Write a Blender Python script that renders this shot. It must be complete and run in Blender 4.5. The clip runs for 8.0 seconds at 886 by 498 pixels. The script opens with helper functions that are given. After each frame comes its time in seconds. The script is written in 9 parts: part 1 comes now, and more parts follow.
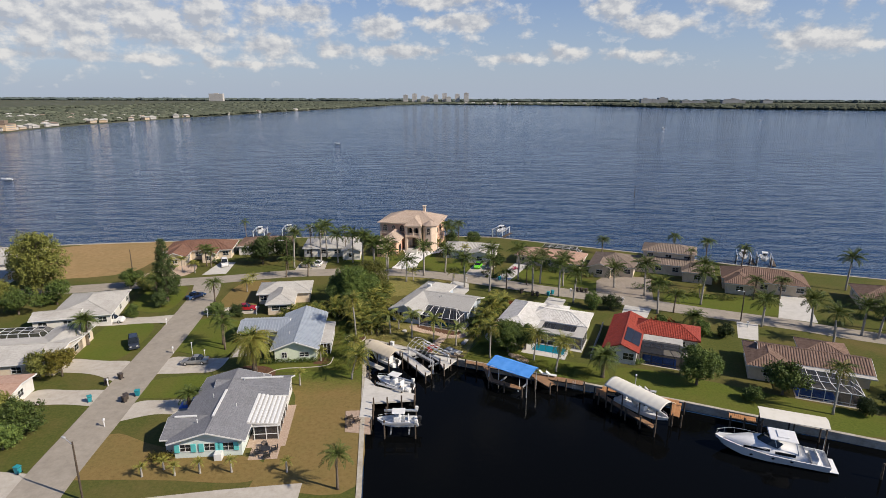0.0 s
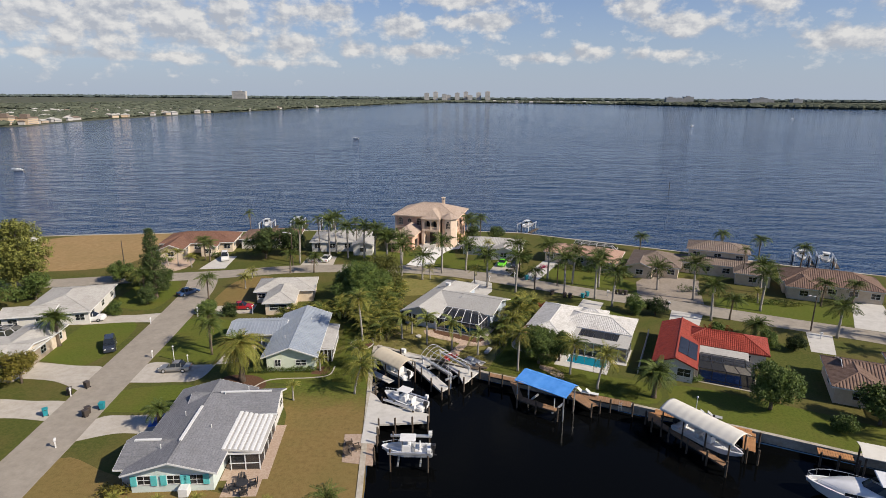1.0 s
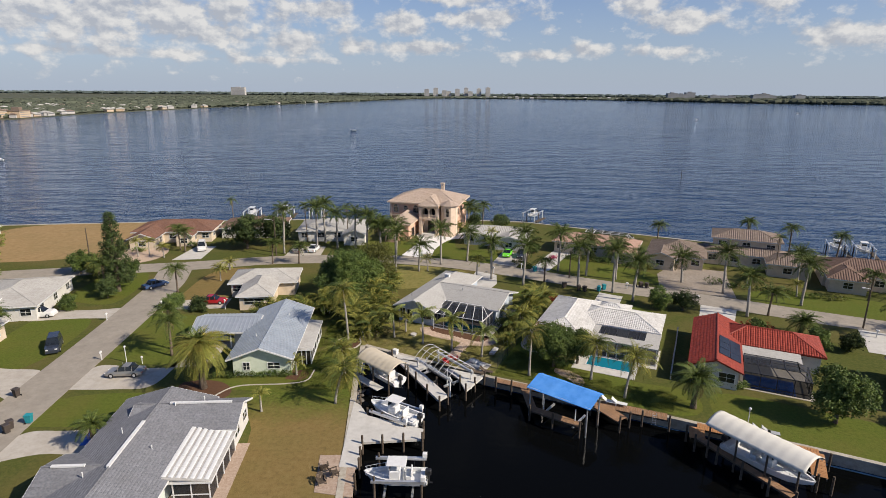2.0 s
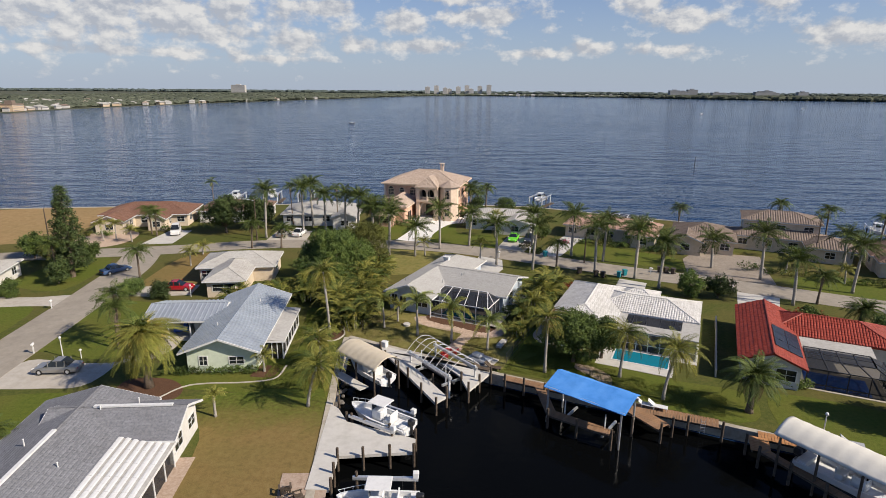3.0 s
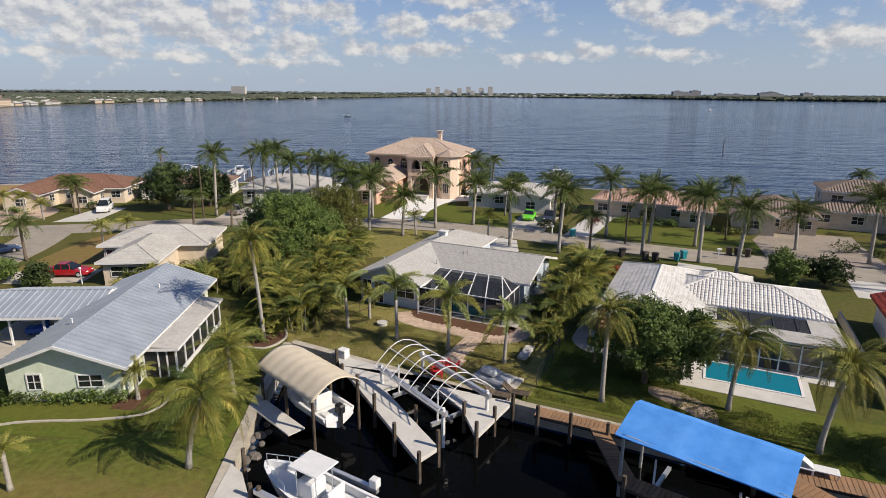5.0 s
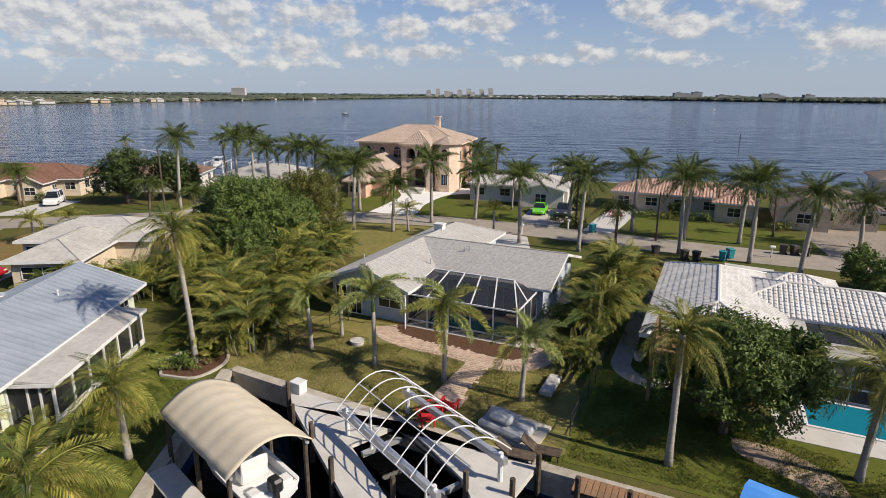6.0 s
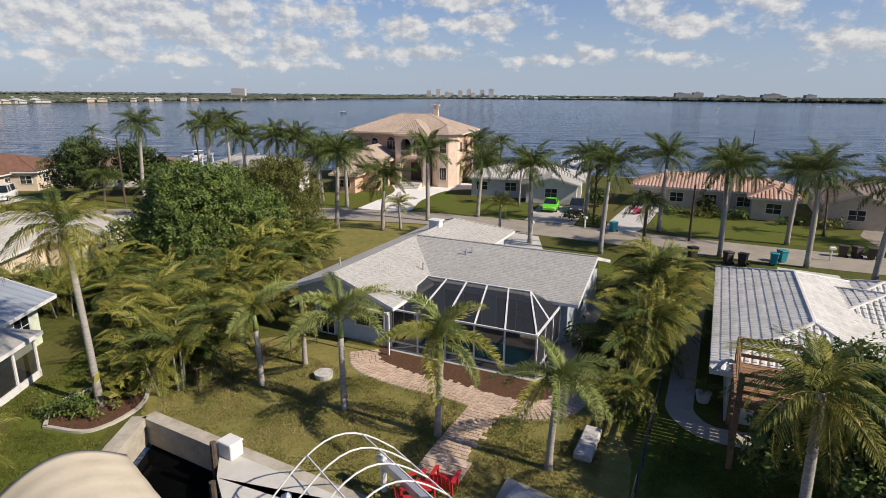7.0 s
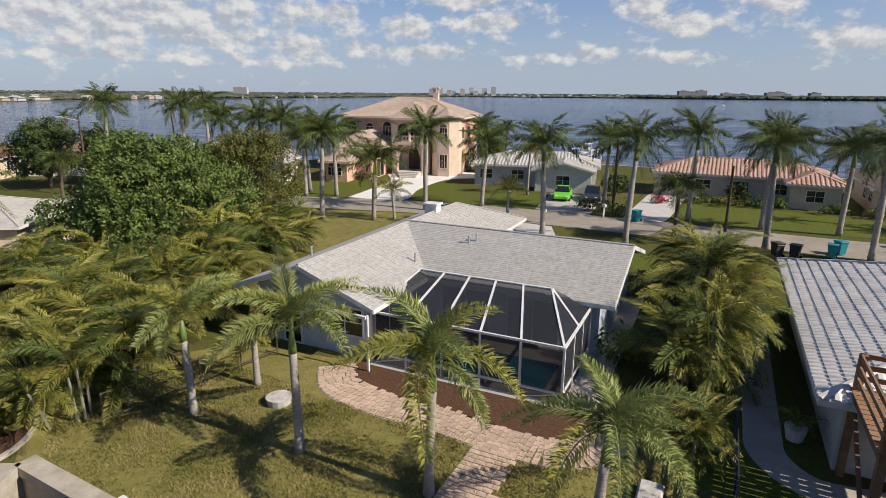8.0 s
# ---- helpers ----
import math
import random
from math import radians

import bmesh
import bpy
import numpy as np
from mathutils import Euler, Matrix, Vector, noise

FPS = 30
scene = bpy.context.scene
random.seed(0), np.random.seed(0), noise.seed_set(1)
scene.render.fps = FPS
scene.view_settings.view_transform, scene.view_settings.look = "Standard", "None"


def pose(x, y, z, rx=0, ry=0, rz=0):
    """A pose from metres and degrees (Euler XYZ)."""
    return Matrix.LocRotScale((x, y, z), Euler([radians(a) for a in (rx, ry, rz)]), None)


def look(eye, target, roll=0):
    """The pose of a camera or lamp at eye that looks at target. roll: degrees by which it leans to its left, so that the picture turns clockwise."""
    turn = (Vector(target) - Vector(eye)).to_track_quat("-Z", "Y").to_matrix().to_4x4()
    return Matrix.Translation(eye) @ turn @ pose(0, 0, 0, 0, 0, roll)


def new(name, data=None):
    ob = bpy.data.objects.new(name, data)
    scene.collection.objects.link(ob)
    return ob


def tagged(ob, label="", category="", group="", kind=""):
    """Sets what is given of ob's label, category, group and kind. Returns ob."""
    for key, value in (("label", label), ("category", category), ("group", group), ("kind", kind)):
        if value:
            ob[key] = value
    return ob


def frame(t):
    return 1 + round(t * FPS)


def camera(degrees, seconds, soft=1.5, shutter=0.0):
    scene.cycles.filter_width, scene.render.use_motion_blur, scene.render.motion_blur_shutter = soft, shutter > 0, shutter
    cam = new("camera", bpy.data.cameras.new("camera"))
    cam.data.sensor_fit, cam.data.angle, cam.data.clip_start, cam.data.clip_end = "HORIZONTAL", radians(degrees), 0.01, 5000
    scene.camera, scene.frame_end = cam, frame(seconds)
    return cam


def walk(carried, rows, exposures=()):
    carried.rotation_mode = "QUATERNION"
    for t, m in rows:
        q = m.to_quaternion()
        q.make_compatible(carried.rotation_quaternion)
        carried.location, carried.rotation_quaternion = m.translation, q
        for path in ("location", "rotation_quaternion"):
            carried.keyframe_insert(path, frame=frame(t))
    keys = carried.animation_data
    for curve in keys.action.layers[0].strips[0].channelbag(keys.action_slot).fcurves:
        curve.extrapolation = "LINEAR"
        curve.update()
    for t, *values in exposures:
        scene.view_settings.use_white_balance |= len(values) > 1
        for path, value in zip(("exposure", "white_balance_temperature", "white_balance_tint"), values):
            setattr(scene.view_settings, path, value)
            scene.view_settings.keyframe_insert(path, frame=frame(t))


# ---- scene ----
cam = camera(75.1, 8.0, soft=0.8)
PATH = [
    (0.0, (1.215, -0.270, 46.419), (1.243, 1.661, 45.901), 0.2),
    (0.5, (1.133, 6.620, 44.266), (1.095, 8.551, 43.748), 0.4),
    (1.0, (1.154, 14.403, 41.433), (1.115, 16.333, 40.912), 0.4),
    (1.5, (1.149, 20.805, 38.960), (1.110, 22.734, 38.434), 0.4),
    (3.0, (1.263, 38.626, 29.745), (1.221, 40.553, 29.210), 0.4),
    (3.5, (1.348, 43.880, 26.836), (1.304, 45.807, 26.304), 0.4),
    (4.0, (1.378, 50.045, 23.896), (1.334, 51.973, 23.368), 0.4),
    (4.5, (1.419, 55.604, 21.712), (1.374, 57.533, 21.185), 0.4),
    (6.0, (1.575, 73.160, 16.004), (1.528, 75.091, 15.486), 0.45),
    (6.5, (1.608, 77.797, 14.768), (1.559, 79.729, 14.252), 0.4),
    (7.0, (1.621, 82.287, 13.624), (1.573, 84.219, 13.109), 0.45),
    (7.5, (1.657, 85.686, 12.536), (1.606, 87.618, 12.021), 0.45),
    (8.0, (1.720, 89.136, 11.175), (1.664, 91.067, 10.656), 0.4),
]
walk(cam, [(t, look(eye, target, roll)) for t, eye, target, roll in PATH])

# ---- daylight: late-morning sun from the right behind the viewer, broken cumulus ----
SUN_ELEV, SUN_DIR = 37.0, Vector((0.925, -0.38, 0)).normalized()
sun_vec = Vector((SUN_DIR.x * math.cos(radians(SUN_ELEV)), SUN_DIR.y * math.cos(radians(SUN_ELEV)), math.sin(radians(SUN_ELEV))))
sun_data = bpy.data.lights.new("sun", "SUN")
sun_data.energy, sun_data.angle, sun_data.color = 5.0, radians(0.53), (1.0, 0.885, 0.745)
sun = new("sun", sun_data)
sun.matrix_world = look(sun_vec * 200, (0, 0, 0))
scene.view_settings.exposure = 0.34

world = bpy.data.worlds.new("sky")
scene.world = world
world.use_nodes = True
wn, wl = world.node_tree.nodes, world.node_tree.links
wn.clear()


def wnode(kind, **values):
    n = wn.new(kind)
    for key, value in values.items():
        n.inputs[key].default_value = value
    return n


def wmath(op, a, b=None, c=None, clamp=False):
    n = wn.new("ShaderNodeMath")
    n.operation, n.use_clamp = op, clamp
    for i, v in enumerate((a, b, c)):
        if v is None:
            continue
        if isinstance(v, (int, float)):
            n.inputs[i].default_value = v
        else:
            wl.new(v, n.inputs[i])
    return n.outputs[0]


def wmix(fac, a, b):
    n = wn.new("ShaderNodeMix")
    n.data_type = "RGBA"
    for sock, v in ((n.inputs[0], fac), (n.inputs[6], a), (n.inputs[7], b)):
        if isinstance(v, (int, float, tuple)):
            sock.default_value = v
        else:
            wl.new(v, sock)
    return n.outputs[2]


nishita = wn.new("ShaderNodeTexSky")
nishita.sky_type, nishita.sun_disc = "NISHITA", False
nishita.sun_elevation = radians(SUN_ELEV)
nishita.sun_rotation = math.atan2(SUN_DIR.x, SUN_DIR.y)
nishita.air_density, nishita.dust_density, nishita.ozone_density = 1.0, 0.6, 1.5
coord = wn.new("ShaderNodeTexCoord")
split = wn.new("ShaderNodeSeparateXYZ")
wl.new(coord.outputs["Generated"], split.inputs[0])
dx, dy, dz = split.outputs
# azimuth to the right of the bay's middle and elevation, in radians
azim = wmath("ARCTAN2", dx, dy)
elev = wmath("ARCSINE", dz)
flat = wn.new("ShaderNodeCombineXYZ")
wl.new(azim, flat.inputs[0])
wl.new(wmath("MULTIPLY", elev, 1.45), flat.inputs[1])


def cloud_noise(scale, detail, rough, shift):
    m = wn.new("ShaderNodeMapping")
    m.inputs["Location"].default_value = shift
    wl.new(flat.outputs[0], m.inputs[0])
    n = wnode("ShaderNodeTexNoise", Scale=scale, Detail=detail, Roughness=rough)
    wl.new(m.outputs[0], n.inputs["Vector"])
    return n.outputs[0]


# cumulus heaps: azimuth, elevation, half width, half height (radians), strength
CLOUDS = [
    (-0.62, 0.145, 0.20, 0.030, 1.0), (-0.46, 0.112, 0.15, 0.026, 1.0), (-0.64, 0.088, 0.16, 0.018, 0.95), (-0.40, 0.082, 0.10, 0.018, 0.95),
    (-0.26, 0.072, 0.045, 0.020, 1.0), (-0.30, 0.165, 0.13, 0.012, 1.0), (-0.21, 0.122, 0.042, 0.014, 1.0), (0.005, 0.152, 0.080, 0.022, 1.0),
    (0.040, 0.112, 0.065, 0.014, 1.0), (-0.092, 0.104, 0.036, 0.018, 1.0), (-0.058, 0.067, 0.070, 0.010, 0.95), (-0.160, 0.068, 0.034, 0.013, 0.9),
    (0.285, 0.134, 0.036, 0.026, 1.0), (0.335, 0.104, 0.060, 0.017, 0.95), (0.450, 0.144, 0.048, 0.028, 1.0), (0.570, 0.164, 0.080, 0.010, 0.95),
    (0.555, 0.077, 0.055, 0.017, 1.0), (0.130, 0.056, 0.065, 0.008, 0.8), (0.205, 0.064, 0.040, 0.011, 0.85), (0.330, 0.060, 0.060, 0.009, 0.8),
    (-0.56, 0.115, 0.34, 0.060, 0.90), (0.02, 0.105, 0.18, 0.045, 0.42), (0.48, 0.115, 0.26, 0.045, 0.42), (0.640, 0.068, 0.050, 0.010, 0.8), (-0.52, 0.052, 0.20, 0.009, 0.8), (-0.33, 0.045, 0.14, 0.007, 0.7), (0.76, 0.100, 0.06, 0.028, 1.0),
]
heap = None
for az, el, ha, he, k in CLOUDS:
    qa = wmath("POWER", wmath("DIVIDE", wmath("SUBTRACT", azim, az), ha), 2.0)
    qe = wmath("POWER", wmath("DIVIDE", wmath("SUBTRACT", elev, el), he), 2.0)
    g = wmath("MULTIPLY", wmath("EXPONENT", wmath("MULTIPLY", wmath("ADD", qa, qe), -0.5)), k)
    heap = g if heap is None else wmath("MAXIMUM", heap, g)
# above and behind the view the cloud field goes on by noise alone
away = wmath("MAXIMUM", wmath("MULTIPLY_ADD", elev, 6.0, -1.2, True), wmath("MULTIPLY_ADD", wmath("ABSOLUTE", azim), 3.0, -2.3, True))
wide = wmath("MULTIPLY", wmath("MULTIPLY_ADD", cloud_noise(3.0, 3.0, 0.5, (3, 1, 0)), 4.0, -2.15, True), away)
heap = wmath("MAXIMUM", heap, wide)
puff = cloud_noise(24.0, 9.0, 0.58, (0, 0, 0))
puff_up = cloud_noise(24.0, 9.0, 0.58, (0.006, 0.016, 0))
dens = wmath("MULTIPLY_ADD", wmath("ADD", wmath("MULTIPLY", heap, 0.85), wmath("MULTIPLY", puff, 1.7)), 2.9, -3.38, True)
shade = wmath("MULTIPLY_ADD", wmath("SUBTRACT", puff, puff_up), 4.5, 0.42, True)
cloud_col = wmix(shade, (0.45, 0.475, 0.53, 1), (0.78, 0.765, 0.745, 1))
# thin bright haze towards the horizon
haze = wmath("POWER", wmath("SUBTRACT", 1.0, wmath("MULTIPLY", wmath("ABSOLUTE", dz), 3.6), None, True), 1.5)
sky_in = wn.new("ShaderNodeVectorMath")
sky_in.operation = "SCALE"
wl.new(nishita.outputs[0], sky_in.inputs[0])
sky_in.inputs["Scale"].default_value = 0.085
tint = wn.new("ShaderNodeVectorMath")
tint.operation = "MULTIPLY"
wl.new(sky_in.outputs[0], tint.inputs[0])
tint.inputs[1].default_value = (0.78, 0.93, 1.28)
base_sky = wmix(wmath("MULTIPLY", haze, 0.85), tint.outputs[0], (0.43, 0.495, 0.61, 1))
full_sky = wmix(wmath("MULTIPLY", dens, 0.92), base_sky, cloud_col)
back = wn.new("ShaderNodeBackground")
wl.new(full_sky, back.inputs[0])
back.inputs[1].default_value = 0.77
world_out = wn.new("ShaderNodeOutputWorld")
wl.new(back.outputs[0], world_out.inputs[0])

# ---- materials ----


def material(name, colors, scale=1.0, detail=6.0, rough=0.7, metal=0.0, bump=0.0, bump_scale=None, spread=(0.3, 0.7), dirt=0.0, dirt_scale=0.3,
             dirt_color=(0.08, 0.07, 0.06), stretch=(1, 1, 1), vary=0.0, spec=0.4, translucent=0.0, grit=0.62):
    """A procedural surface: a ramp of colours over noise, larger stains, fine relief, and a little change from piece to piece."""
    m = bpy.data.materials.new(name)
    m.use_nodes = True
    nt = m.node_tree
    nodes, links = nt.nodes, nt.links
    p = nodes["Principled BSDF"]
    geo = nodes.new("ShaderNodeTexCoord")
    mapping = nodes.new("ShaderNodeMapping")
    mapping.inputs["Scale"].default_value = stretch
    links.new(geo.outputs["Object"], mapping.inputs[0])
    fine = nodes.new("ShaderNodeTexNoise")
    fine.inputs["Scale"].default_value, fine.inputs["Detail"].default_value, fine.inputs["Roughness"].default_value = scale, detail, grit
    links.new(mapping.outputs[0], fine.inputs["Vector"])
    ramp = nodes.new("ShaderNodeValToRGB")
    while len(ramp.color_ramp.elements) < len(colors):
        ramp.color_ramp.elements.new(0.5)
    for i, c in enumerate(colors):
        e = ramp.color_ramp.elements[i]
        e.position = spread[0] + (spread[1] - spread[0]) * i / max(1, len(colors) - 1)
        e.color = (*c, 1)
    links.new(fine.outputs[0], ramp.inputs[0])
    color = ramp.outputs[0]
    if dirt:
        big = nodes.new("ShaderNodeTexNoise")
        big.inputs["Scale"].default_value, big.inputs["Detail"].default_value, big.inputs["Roughness"].default_value = dirt_scale, 8.0, 0.65
        links.new(geo.outputs["Object"], big.inputs["Vector"])
        edge = nodes.new("ShaderNodeMapRange")
        edge.inputs["From Min"].default_value, edge.inputs["From Max"].default_value, edge.inputs["To Max"].default_value = 0.45, 0.72, dirt
        links.new(big.outputs[0], edge.inputs["Value"])
        mix = nodes.new("ShaderNodeMix")
        mix.data_type = "RGBA"
        links.new(edge.outputs[0], mix.inputs[0])
        links.new(color, mix.inputs[6])
        mix.inputs[7].default_value = (*dirt_color, 1)
        color = mix.outputs[2]
    if vary:
        info = nodes.new("ShaderNodeObjectInfo")
        island = nodes.new("ShaderNodeNewGeometry")
        add = nodes.new("ShaderNodeMath")
        add.operation = "ADD"
        links.new(info.outputs["Random"], add.inputs[0])
        links.new(island.outputs["Random Per Island"], add.inputs[1])
        span = nodes.new("ShaderNodeMapRange")
        span.inputs["From Max"].default_value = 2.0
        span.inputs["To Min"].default_value, span.inputs["To Max"].default_value = 1 - vary, 1 + vary
        links.new(add.outputs[0], span.inputs["Value"])
        hsv = nodes.new("ShaderNodeHueSaturation")
        links.new(span.outputs[0], hsv.inputs["Value"])
        links.new(color, hsv.inputs["Color"])
        color = hsv.outputs[0]
    links.new(color, p.inputs["Base Color"])
    p.inputs["Roughness"].default_value, p.inputs["Metallic"].default_value = rough, metal
    p.inputs["Specular IOR Level"].default_value = spec
    if bump:
        relief = nodes.new("ShaderNodeTexNoise")
        relief.inputs["Scale"].default_value, relief.inputs["Detail"].default_value = bump_scale or scale * 3, 4.0
        links.new(mapping.outputs[0], relief.inputs["Vector"])
        b = nodes.new("ShaderNodeBump")
        b.inputs["Strength"].default_value, b.inputs["Distance"].default_value = bump, 0.05
        links.new(relief.outputs[0], b.inputs["Height"])
        links.new(b.outputs[0], p.inputs["Normal"])
    if translucent:
        tr = nodes.new("ShaderNodeBsdfTranslucent")
        links.new(color, tr.inputs[0])
        mixs = nodes.new("ShaderNodeMixShader")
        mixs.inputs[0].default_value = translucent
        links.new(p.outputs[0], mixs.inputs[1])
        links.new(tr.outputs[0], mixs.inputs[2])
        links.new(mixs.outputs[0], nodes["Material Output"].inputs[0])
    return m


def leaf_material(name, a, b, c):
    return material(name, [a, b, c], scale=0.9, rough=0.55, vary=0.6, translucent=0.15, spec=0.18)


